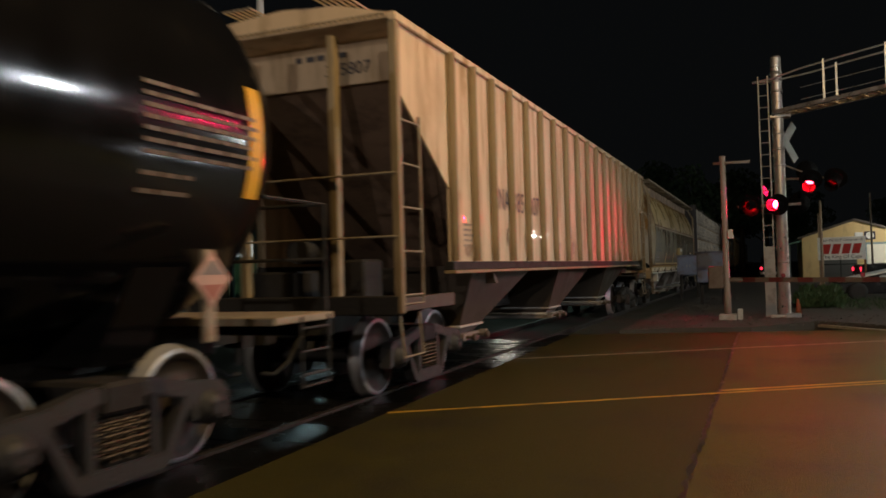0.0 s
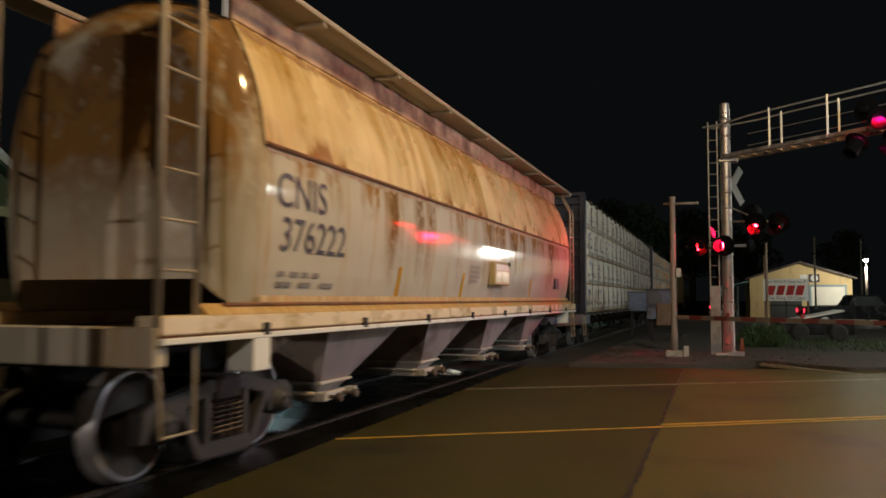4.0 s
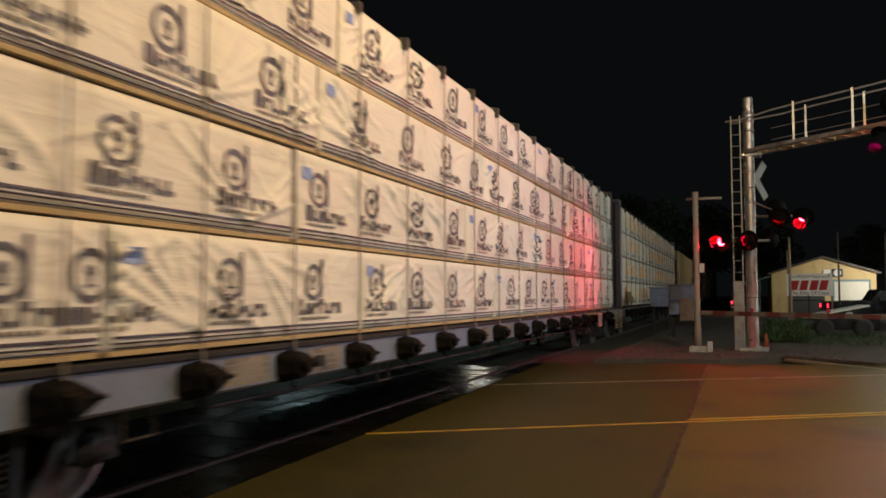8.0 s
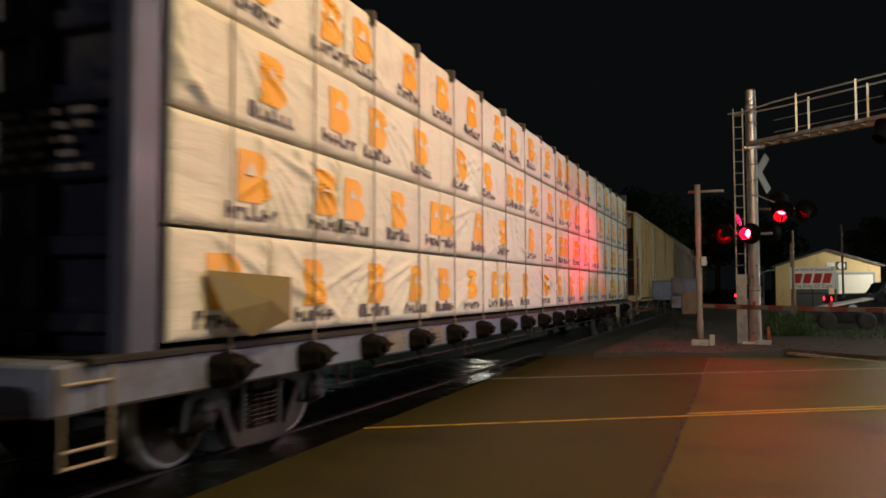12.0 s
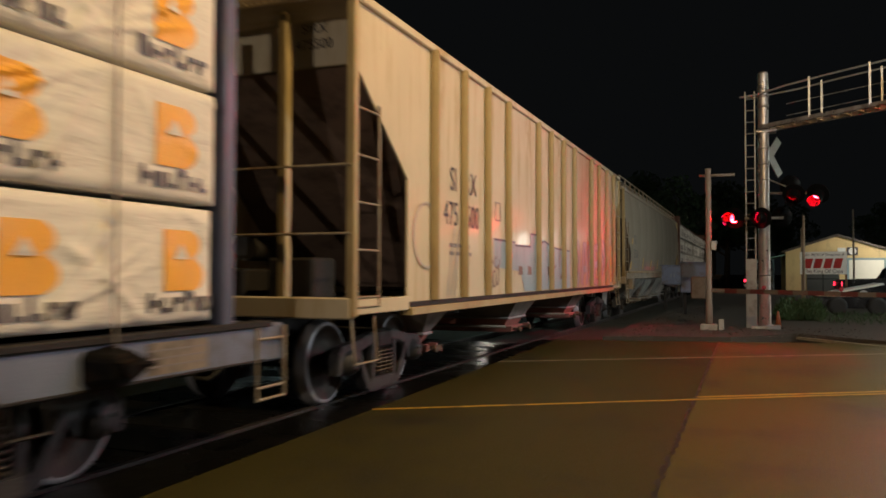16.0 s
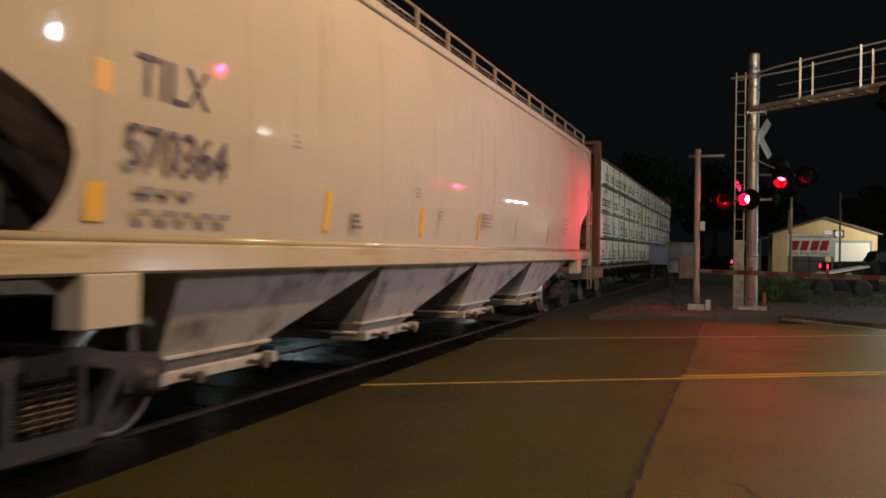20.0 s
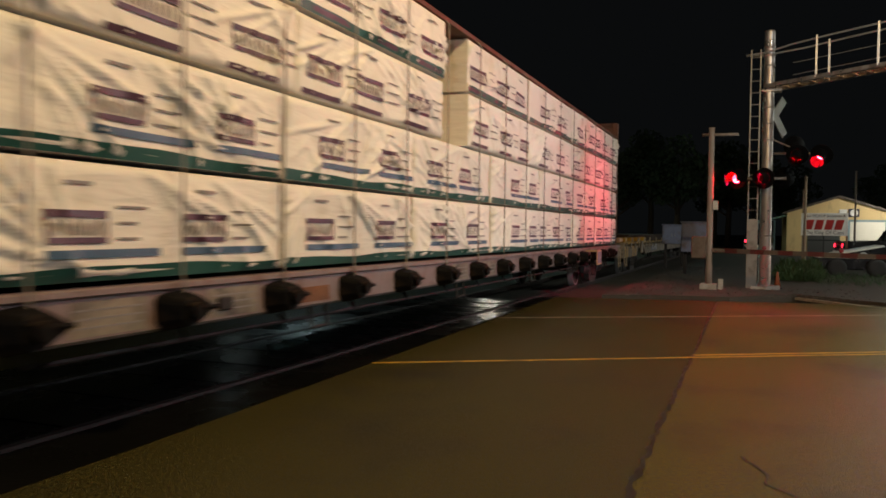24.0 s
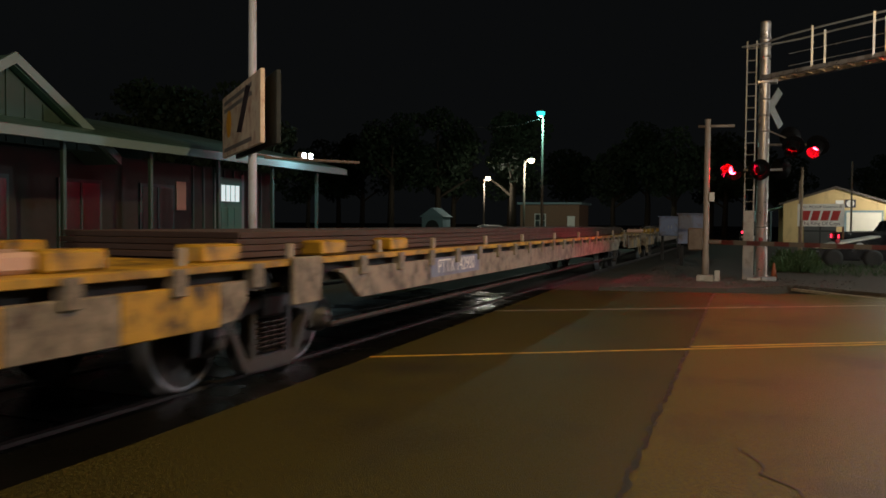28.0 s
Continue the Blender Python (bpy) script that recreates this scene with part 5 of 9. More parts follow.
    for sgn in (1, -1):
        bm = bmesh.new()
        n = int((L - 0.6) / 0.09)
        for k in range(n):
            y = 0.3 + k * (L - 0.6) / n
            box(bm, min(sgn * 1.0, sgn * 1.42), max(sgn * 1.0, sgn * 1.42), y, y + 0.06, 4.37, 4.40)
        for x in (1.02, 1.2, 1.40):
            box(bm, sgn * x - 0.015, sgn * x + 0.015, 0.3, L - 0.3, 4.40, 4.43)
        part("running_board", bm, "board_metal", c, "slatted metal running board")
    for k in range(9):
        y = 0.5 + k * (L - 1.0) / 8
        for x in (0.66, -0.66):
            part("board_bracket", shared("board_bracket", lambda q: strut(q, (1.03, 0, 4.34), (1.41, 0, 4.34), 0.05, 0.06), "board_metal"), None, c).matrix_basis = pose(0, y, 0, 0, 0, 0 if x > 0 else 180)
    bm = bmesh.new()
    bbox(bm, -0.28, 0.28, y0 + 0.3, y1 - 0.3, 4.28, 4.42, 0.03)
    part("hatch_trough", bm, "cyl_cap", c)
    # end frames with ladders
    for y, g in ((0, 1), (L, -1)):
        for sx in (1, -1):
            bm = bmesh.new()
            for dy in (0.06, 0.52):
                rod(bm, [(sx * 1.40, y + g * dy, 1.1), (sx * 1.40, y + g * dy, 3.85), (sx * 1.15, y + g * dy, 4.35), (sx * 0.6, y + g * dy, 4.5)], 0.03, 7)
            la = part("end_ladder", bm, "handrail", c)
            for k in range(8):
                z = 1.3 + k * 0.38
                part("rung", rod(bmesh.new(), [(sx * 1.40, y + g * 0.06, z), (sx * 1.40, y + g * 0.52, z)], 0.014, 6), "handrail", la)
            bm = bmesh.new()
            rod(bm, [(sx * 1.40, y + g * 0.06, 1.1), (sx * 1.43, y + g * 0.10, 0.45), (sx * 1.43, y + g * 0.48, 0.45), (sx * 1.40, y + g * 0.52, 1.1)], 0.018, 6)
            part("stirrup", bm, "handrail", c)
        y0_, y1_ = sorted((y + g * 0.02, y + g * 0.16))
        part("end_sill", bbox(bmesh.new(), -1.42, 1.42, y0_, y1_, 0.96, 1.26, 0.015), "cyl_white", c)
        y0_, y1_ = sorted((y + g * 0.16, y + g * 1.3))
        part("end_platform", box(bmesh.new(), -1.3, 1.3, y0_, y1_, 1.12, 1.15), "cyl_cap", c)
        y0_, y1_ = sorted((y + g * 1.25, y + g * 1.52))
        part("jacking_pad", bbox(bmesh.new(), 1.20, 1.47, y0_, y1_, 0.84, 1.13, 0.01), "white_paint", c)
    for k in range(4):
        y = 3.10 + 3.2 * k
        bay(c, y, y + 2.25, 1.20, 0.40, 1.25, "bay_pink", "bay_grey", 1.0, (y + 0.28, y + 0.95))
    centre_sill(c, L)

    def wrap_on(ob):
        for v in ob.data.vertices:
            v.co.x = on_shell(v.co.z) + 0.012
        return ob

    wrap_on(letters("CNIS", 0.46, "ink", c, side_face(1.46, 2.11, 2.47)))
    wrap_on(letters("376222", 0.46, "ink", c, side_face(1.46, 2.41, 2.06)))
    wrap_on(data_block(c, 1.46, 1.75, 1.68, 1.3, 2, "ink_grey", 0.05, 0.10, 8))
    wrap_on(data_block(c, 1.46, 7.75, 1.98, 0.75, 4, "ink_grey", 0.04, 0.08, 9))
    bm = bmesh.new()
    bbox(bm, 1.40, 1.53, 8.93, 9.94, 1.72, 2.14, 0.02)
    rb = part("routing_board", bm, "rib_tan", c, "hinged routing board in a brown frame")
    part("board_panel", box(bmesh.new(), 1.53, 1.534, 8.99, 9.88, 1.77, 1.97), "hopper_tan", rb)
    part("board_panel", box(bmesh.new(), 1.53, 1.534, 8.99, 9.88, 1.99, 2.10), "white_paint", rb, "pale upper strip")
    part("board_latch", bbox(bmesh.new(), 1.53, 1.56, 9.84, 9.92, 2.08, 2.16, 0.01), "under", rb)
    bm = bmesh.new()
    bbox(bm, 1.38, 1.447, L - 2.90, L - 2.45, 1.72, 1.98, 0.005)
    part("service_plate", bm, "ink", c, "black service plate")
    for y in (4.66, 7.35, 12.2):
        wrap_on(part("reflector", prism(bmesh.new(), [(y, 1.50), (y + 0.13, 1.50), (y + 0.17, 1.88), (y + 0.05, 1.88)], 1.44, 1.445), "yellow_mark", c))
    rng = random.Random(19)

    def stain(y, w, z0, z1, nm, material, lab, off):
        """A run of rust with a ragged foot, laid on the shell."""
        n, m = max(2, int(w / 0.06)), 8
        bm = bmesh.new()
        g = []
        for i in range(n + 1):
            foot = z0 + (z1 - z0) * (0.55 * rng.random() + (0.0 if 0 < i < n else 0.5))
            yy = y + w * i / n
            g.append([bm.verts.new((on_shell(z) + off, yy + rng.uniform(-0.01, 0.01), z)) for z in [z1 + (foot - z1) * k / m for k in range(m + 1)]])
        for a, b in zip(g, g[1:]):
            for k in range(m):
                bm.faces.new((a[k], a[k + 1], b[k + 1], b[k])).smooth = True
        return part(nm, bm, material, c, lab)

    for k in range(int((y1 - y0) / 0.8)):
        stain(y0 + 0.8 * k, 0.8, 2.77, 2.855, "seam_stain", "rust_run", "ragged rust along the seam", 0.005)
        stain(y0 + 0.8 * k, 0.8, 3.86 + 0.10 * rng.random(), 4.02, "eave_stain", "rust_dark", "dark rust below the running board", 0.018)
    part("sill_stain", box(bmesh.new(), 1.385, 1.392, y0, y1, 1.44, 1.50), "ochre_run", c, "ochre dirt above the side sill")
    truck(c, 1.45)
    truck(c, L - 1.45)
    ends(c, L)
    return c


cylindrical_hopper(28.15, 17.75)


# Centre-beam flat cars with wrapped timber.
def centrebeam(label, s_load, Lload, ztop_bulk, ztop_load, paint, sill_mat, seed, winch="winch_black"):
    """Origin at the front end sill; the load starts behind the front bulkhead."""
    front = 1.05
    L = Lload + 2 * front
    c = car("centrebeam_car", label, s_load - front)
    rng = random.Random(seed)
    for sgn in (1, -1):
        part("side_sill", bbox(bmesh.new(), sgn * 1.40 - 0.10, sgn * 1.40 + 0.02, 0.35, L - 0.35, 0.72, 1.02, 0.012), sill_mat, c)
        part("deck_edge", bbox(bmesh.new(), sgn * 1.40 - 0.12, sgn * 1.40 + 0.05, 0.30, L - 0.30, 1.0, 1.05, 0.008), sill_mat if sill_mat == "deck_mauve" else "under", c)
    part("deck", box(bmesh.new(), -1.34, 1.34, 0.4, L - 0.4, 0.96, 1.03), "under", c)
    centre_sill(c, L)
    # centre beam: posts, top chord
    part("top_chord", bbox(bmesh.new(), -0.22, 0.22, front - 0.3, L - front + 0.3, ztop_bulk - 0.28, ztop_bulk - 0.10, 0.02), paint, c)
    part("beam_web", box(bmesh.new(), -0.03, 0.03, front, L - front, 1.03, ztop_bulk - 0.28), paint, c)
    # winches along the sill
    for k in range(18):
        y = front + 0.66 + k * 1.298

        def build_winch(bm):
            """A cast ratchet drum: square end, pointed pawl housing, shaft stub and a slack loop of strap."""
            prism(bm, [(-0.21, 0.97), (0.04, 0.995), (0.27, 0.885), (0.26, 0.845), (0.04, 0.73), (-0.16, 0.705), (-0.23, 0.77), (-0.24, 0.93)], 1.42, 1.60)
            for v in bm.verts:
                if v.co.x > 1.5:
                    v.co.y, v.co.z = v.co.y * 0.66 + 0.01, 0.855 + (v.co.z - 0.855) * 0.70
            bmesh.ops.bevel(bm, geom=bm.edges[:], offset=0.012, segments=1, affect="EDGES")
            rod(bm, [(1.59, -0.03, 0.855), (1.65, -0.03, 0.855)], 0.06, 10)
            rod(bm, [(1.60, -0.12, 0.90), (1.615, 0.05, 0.875), (1.60, 0.20, 0.865)], 0.018, 6)
            rod(bm, [(1.44, 0.02, 0.72), (1.47, 0.03, 0.655), (1.50, -0.03, 0.64), (1.47, -0.09, 0.71)], 0.012, 5)
            return bm

        w = part("winch", shared("winch", build_winch, winch), None, c)
        w.location = (0, y, 0)
        # tie-down over the load, from the winch to the top chord
        bm = bmesh.new()
        rod(bm, [(1.50, y, 0.86), (1.468, y, 1.1), (1.462, y, ztop_load - 0.03), (1.40, y, ztop_load + 0.03), (0.2, y, ztop_load + 0.05)], 0.010, 5)
        part("tie_down_cable", bm, "cable_grey", c)
        if paint != "beam_rust":
            part("corner_protector", bbox(bmesh.new(), 1.33, 1.478, y - 0.035, y + 0.03, ztop_load - 0.10 - 0.05 * rng.random(), ztop_load + 0.022, 0.006), "strap", c, "black plastic corner protector under the strap")
        if k % 5 in (2, 3):
            pn = part("sill_panel", box(bmesh.new(), 1.42, 1.424, y + 0.34, y + 0.98, 0.75, 0.97), "flat_cream", c, "pale panel with dark rules")
            for q in range(3):
                part("rule", box(bmesh.new(), 1.424, 1.427, y + 0.36, y + 0.96, 0.80 + 0.055 * q, 0.812 + 0.055 * q), "ink_grey", pn)
        if k % 3 == 1:
            bm = bmesh.new()
            rod(bm, [(1.40, y + 0.55, 0.74), (1.42, y + 0.55, 0.52), (1.42, y + 0.85, 0.52), (1.40, y + 0.85, 0.74)], 0.018, 6)
            part("stirrup", bm, "under", c)
        if k % 4 == 1 and paint == "beam_rust":
            part("sill_patch", box(bmesh.new(), 1.42, 1.4235, y - 0.92, y - 0.42, 0.76, 0.90), "rust", c, "rust-brown patch on the sill")
        if k % 4 == 3:
            part("sill_bracket", bbox(bmesh.new(), 1.415, 1.45, y + 0.45, y + 0.62, 0.80, 0.90, 0.008), "under", c, "small dark bracket")
    part("train_line", rod(bmesh.new(), [(1.30, 4.6, 0.60), (1.30, L - 4.6, 0.60)], 0.018, 6), "under", c, "thin dark pipe under the sill")
    part("sill_foot", bbox(bmesh.new(), 1.30, 1.43, 0.4, L - 0.4, 0.715, 0.735, 0.004), "under", c, "grimy lower edge of the sill")
    # bulkheads
    for y, g in ((front - 0.12, -1), (L - front + 0.12, 1)):
        y0, y1 = sorted((y, y + g * 0.10))
        # on the slate car the recess's shade is put in as darker navy paint
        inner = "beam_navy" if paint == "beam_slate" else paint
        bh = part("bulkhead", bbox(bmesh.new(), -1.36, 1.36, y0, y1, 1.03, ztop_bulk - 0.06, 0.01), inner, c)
        for x in (-1.32, 1.32):
            y0, y1 = sorted((y - g * 0.02, y + g * (0.28 if g < 0 else 0.15)))
            bm = bmesh.new()
            prism(bm, [(y0, 0.78), (y1, 0.78), (y1, ztop_bulk), (y0, ztop_bulk)], x - 0.09, x + 0.09)
            bmesh.ops.bevel(bm, geom=bm.edges[:], offset=0.02, segments=1, affect="EDGES")
            part("bulkhead_post", bm, paint, c)
        for x in (-0.45, 0.45):
            y0, y1 = sorted((y + g * 0.05, y + g * (0.22 if g < 0 else 0.12)))
            part("bulkhead_stiffener", bbox(bmesh.new(), x - 0.05, x + 0.05, y0, y1, 1.05, ztop_bulk - 0.15, 0.01), paint, bh)
        for k in range(7):
            z = 1.25 + k * (ztop_bulk - 1.55) / 6
            y0, y1 = sorted((y + g * 0.05, y + g * (0.25 if g < 0 else 0.14)))
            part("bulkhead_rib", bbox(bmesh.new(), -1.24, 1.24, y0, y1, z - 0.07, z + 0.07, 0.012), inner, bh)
        y0, y1 = sorted((y, y + g * (0.30 if g < 0 else 0.17)))
        part("bulkhead_cap", bbox(bmesh.new(), -1.36, 1.36, y0, y1, ztop_bulk - 0.12, ztop_bulk, 0.015), paint, bh)
    for y, g in ((0, 1), (L, -1)):
        y0, y1 = sorted((y + g * 0.05, y + g * 0.55))
        part("end_sill", bbox(bmesh.new(), -1.40, 1.40, y0, y1, 0.70, 1.02, 0.02), sill_mat, c)
        yl = sorted((y + g * 0.10, y + g * 0.50))
        rung_ladder(c, 1.43, yl[0], yl[1], 0.40, 1.0, 2)
        bm = bmesh.new()
        rod(bm, [(-1.2, y + g * 0.03, 0.72), (-0.4, y + g * 0.0, 0.66), (0.5, y + g * 0.0, 0.66), (1.2, y + g * 0.03, 0.72)], 0.02, 6)
        part("uncoupling_lever", bm, "handrail", c)
    truck(c, 2.75)
    truck(c, L - 2.75)
    ends(c, L)
    return c, L, front


def folds(length, height, seed, loose=False):
    """Slanting folds of slack wrap: foot point, direction, length, width and depth of each."""
    rng = random.Random(seed * 13 + 5)
    out = []
    for k in range(int(length * 3.2)):
        a = math.radians(rng.choice((-1, -1, 1)) * rng.uniform(14, 55))
        out.append((rng.uniform(0, length), rng.uniform(0, height), math.cos(a), math.sin(a), rng.uniform(0.15, 0.6), rng.uniform(0.018, 0.036), rng.uniform(0.006, 0.018)))
    # fans of long creases that spread from a few pulled corners
    for k in range(int(length * (0.9 if loose else 0.55)) + 1):
        y0, z0, lean = rng.uniform(0, length), height * rng.choice((0.15, 0.9, 0.95)), rng.choice((-1, 1))
        for j in range(rng.randint(3, 6)):
            a = math.radians(lean * (16 + 11 * j + rng.uniform(-4, 4)) * (-1 if z0 > height / 2 else 1))
            ln = rng.uniform(0.45, 1.0)
            out.append((y0 + 0.75 * ln * math.cos(a) * lean, z0 + 0.75 * ln * math.sin(a) * lean, math.cos(a), math.sin(a), ln, rng.uniform(0.015, 0.028), rng.uniform(0.012, 0.026) * (1.25 if loose else 1.0)))
    return out


def wrinkle(y, z, seed, creases):
    v = noise.noise((y * 0.9 + seed, z * 1.6 + 0.4 * y, seed * 1.7)) * 0.014
    v += noise.noise((y * 2.2 - z * 2.6, z * 1.5 + y * 1.2, seed * 3.1)) * 0.007
    for fy, fz, dy, dz, ln, w, h in creases:
        if abs(y - fy) > ln:
            continue
        u = (y - fy) * dy + (z - fz) * dz
        if abs(u) < ln:
            d = ((z - fz) * dy - (y - fy) * dz) / w
            if abs(d) < 2.5:
                v += h * (1 - abs(u) / ln) * math.exp(-d * d)
    return v


def wrapped_pack(label, x0, x1, s, z0, z1, length, seed, car_s, group, timber=True, slack=1.0):
    """One pack of sawn timber in printed wrap: the wrap is a slack sheet on the side, folded over the top and ends."""
    p = thing("timber_pack", label, "timber pack", (TRACK_X, s, 0), group=group)
    RIDERS.append((p, s))
    bm = bmesh.new()
    ny, nz = max(4, int(length / 0.03)), 30
    zb = z0 + (0.034 if timber else 0.02)

    creases = folds(length, z1 - z0, seed, slack > 1.5)

    def depth(y, z):
        edge = min(1.0, min(y, length - y) / 0.06, (z - zb) / 0.05 if z > zb else 0, (z1 - z) / 0.05)
        return x1 - 0.03 * (1 - max(0, edge)) + slack * wrinkle(y, z - z0, seed, creases) * max(0, edge)

    g = [[bm.verts.new((depth(i * length / ny, zb + (z1 - zb) * j / nz), i * length / ny, zb + (z1 - zb) * j / nz)) for j in range(nz + 1)] for i in range(ny + 1)]
    for i in range(ny):
        for j in range(nz):
            bm.faces.new((g[i][j], g[i + 1][j], g[i + 1][j + 1], g[i][j + 1])).smooth = True
    lay = [[q.co.x for q in col] for col in g]
    back = {}
    for i in (0, ny):
        for j in (0, nz):
            back[i, j] = bm.verts.new((x0, i * length / ny, zb + (z1 - zb) * j / nz))
    bm.faces.new([g[i][nz] for i in range(ny + 1)] + [back[ny, nz], back[0, nz]])
    bm.faces.new([g[i][0] for i in range(ny + 1)] + [back[ny, 0], back[0, 0]])
    for i in (0, ny):
        bm.faces.new([g[i][j] for j in range(nz + 1)] + [back[i, nz], back[i, 0]])
    part("wrap", bm, "wrap", p)
    if timber:
        bm = bmesh.new()
        bbox(bm, x0, x1 - 0.02, 0.02, length - 0.02, z0, zb + 0.003, 0.004)
        part("bottom_board", bm, "timber", p, "bare yellow board edges under the wrap")

    def lie(y, z):
        """Where the finished sheet lies, so that prints follow it."""
        a = min(max(y / length * ny, 0), ny - 1e-6)
        b = min(max((z - zb) / (z1 - zb) * nz, 0), nz - 1e-6)
        i, j = int(a), int(b)
        u, v = a - i, b - j
        return (lay[i][j] * (1 - u) + lay[i + 1][j] * u) * (1 - v) + (lay[i][j + 1] * (1 - u) + lay[i + 1][j + 1] * u) * v

    lie.length = length
    return p, lie


def print_bar(bm, depth, y0, y1, z0, z1, shear=0.0):
    y0, y1 = max(y0, 0.012), min(y1, depth.length - 0.012)
    if y1 - y0 < 0.006:
        return
    n = max(1, int((y1 - y0) / 0.03))
    m = max(1, int((z1 - z0) / 0.03))
    g = [[bm.verts.new((depth(y0 + (y1 - y0) * i / n, z0 + (z1 - z0) * j / m) + 0.011, y0 + (y1 - y0) * i / n + shear * j / m, z0 + (z1 - z0) * j / m)) for j in range(m + 1)] for i in range(n + 1)]
    for i in range(n):
        for j in range(m):
            bm.faces.new((g[i][j], g[i + 1][j], g[i + 1][j + 1], g[i][j + 1]))


def print_ring(bm, depth, y, z, r0, r1, n=24, squash=1.0):
    def spot(r, k):
        a = y + r * math.cos(k * 2 * math.pi / n) * squash
        b = z + r * math.sin(k * 2 * math.pi / n)
        a = min(max(a, 0.012), depth.length - 0.012)
        return bm.verts.new((depth(a, b) + 0.011, a, b))

    rings = [[spot(r, k) for k in range(n)] for r in (r0, r1)]
    for k in range(n):
        q = (rings[0][k], rings[0][(k + 1) % n], rings[1][(k + 1) % n], rings[1][k])
        if max(v.co.y for v in q) - min(v.co.y for v in q) > 0.004:
            bm.faces.new(q)


def word(bm, depth, y, z, w, h, n, rng):
    """A heavy word mark drawn as plain blocks."""
    step = w / n
    for k in range(n):
        hh = h * (1.0 if k in (0, n // 2) else 0.74)
        print_bar(bm, depth, y + k * step, y + k * step + step * 0.36, z, z + hh)
        print_bar(bm, depth, y + k * step + step * 0.36, y + k * step + step * 0.80, z + (0 if rng.random() < 0.5 else hh * 0.62), z + (hh * 0.3 if rng.random() < 0.6 else hh))


def roundel_print(p, depth, y, z0, h, rng):
    """A ring with a tall stem, a small keyhole figure in it, a dark word mark and two lines below."""
    bm = bmesh.new()
    zc = z0 + h * 0.625
    print_ring(bm, depth, y, zc, h * 0.148, h * 0.200)
    print_bar(bm, depth, y + h * 0.160, y + h * 0.212, zc - h * 0.17, zc + h * 0.26)
    print_ring(bm, depth, y, zc + h * 0.03, h * 0.008, h * 0.050, 10)
    print_bar(bm, depth, y - h * 0.022, y + h * 0.022, zc - h * 0.075, zc + h * 0.01)
    print_bar(bm, depth, y - h * 0.05, y + h * 0.05, zc - h * 0.085, zc - h * 0.065)
    part("printed_roundel", bm, "ink_print", p)
    bm = bmesh.new()
    word(bm, depth, y - h * 0.28, z0 + h * 0.275, h * 0.96, h * 0.165, 7, rng)
    tagged(part("printed_word", bm, "ink_print", p), kind="stuff")
    bm = bmesh.new()
    for k in range(9):
        print_bar(bm, depth, y - h * 0.26 + k * h * 0.07, y - h * 0.21 + k * h * 0.07, z0 + h * 0.215, z0 + h * 0.248)
    tagged(part("printed_line", bm, "ink_grey", p), kind="stuff")


def block_print(p, depth, y, z0, h, rng):
    """An orange block with two bowed lobes and a pale notch, over a dark word mark."""
    bm = bmesh.new()
    zc = z0 + h * 0.565
    low, top, left = zc - h * 0.255, zc + h * 0.255, y - h * 0.235
    # straight back, a smaller upper lobe and a larger lower one
    m, n = 16, 10
    rows = []
    for k in range(m + 1):
        f = k / m
        if f < 0.53:
            r = h * 0.275 - h * 0.13 * abs((f - 0.265) / 0.265) ** 2.6
        else:
            r = h * 0.235 - h * 0.12 * abs((f - 0.765) / 0.235) ** 2.6
        y0, y1 = max(left, 0.012), min(y + r, depth.length - 0.012)
        if y1 - y0 < 0.02:
            return
        z = low + (top - low) * f
        rows.append([bm.verts.new((depth(y0 + (y1 - y0) * i / n, z) + 0.011, y0 + (y1 - y0) * i / n, z)) for i in range(n + 1)])
    for p0, p1 in zip(rows, rows[1:]):
        for i in range(n):
            bm.faces.new((p0[i], p0[i + 1], p1[i + 1], p1[i]))
    blk = part("printed_block", bm, "ink_orange", p, "orange printed block")
    bm = bmesh.new()
    pts = [(y - h * 0.13, zc + h * 0.01), (y + h * 0.07, zc + h * 0.01), (y - h * 0.03, zc + h * 0.14)]
    if pts[0][0] > 0.03 and pts[1][0] < depth.length - 0.03:
        bm.faces.new([bm.verts.new((depth(a, b) + 0.022, a, b)) for a, b in pts])
        part("pale_notch", bm, "wrap", blk)
    bm = bmesh.new()
    word(bm, depth, y - h * 0.41, z0 + h * 0.135, h * 0.86, h * 0.165, 6, rng)
    tagged(part("printed_word", bm, "ink_print", p), kind="stuff")


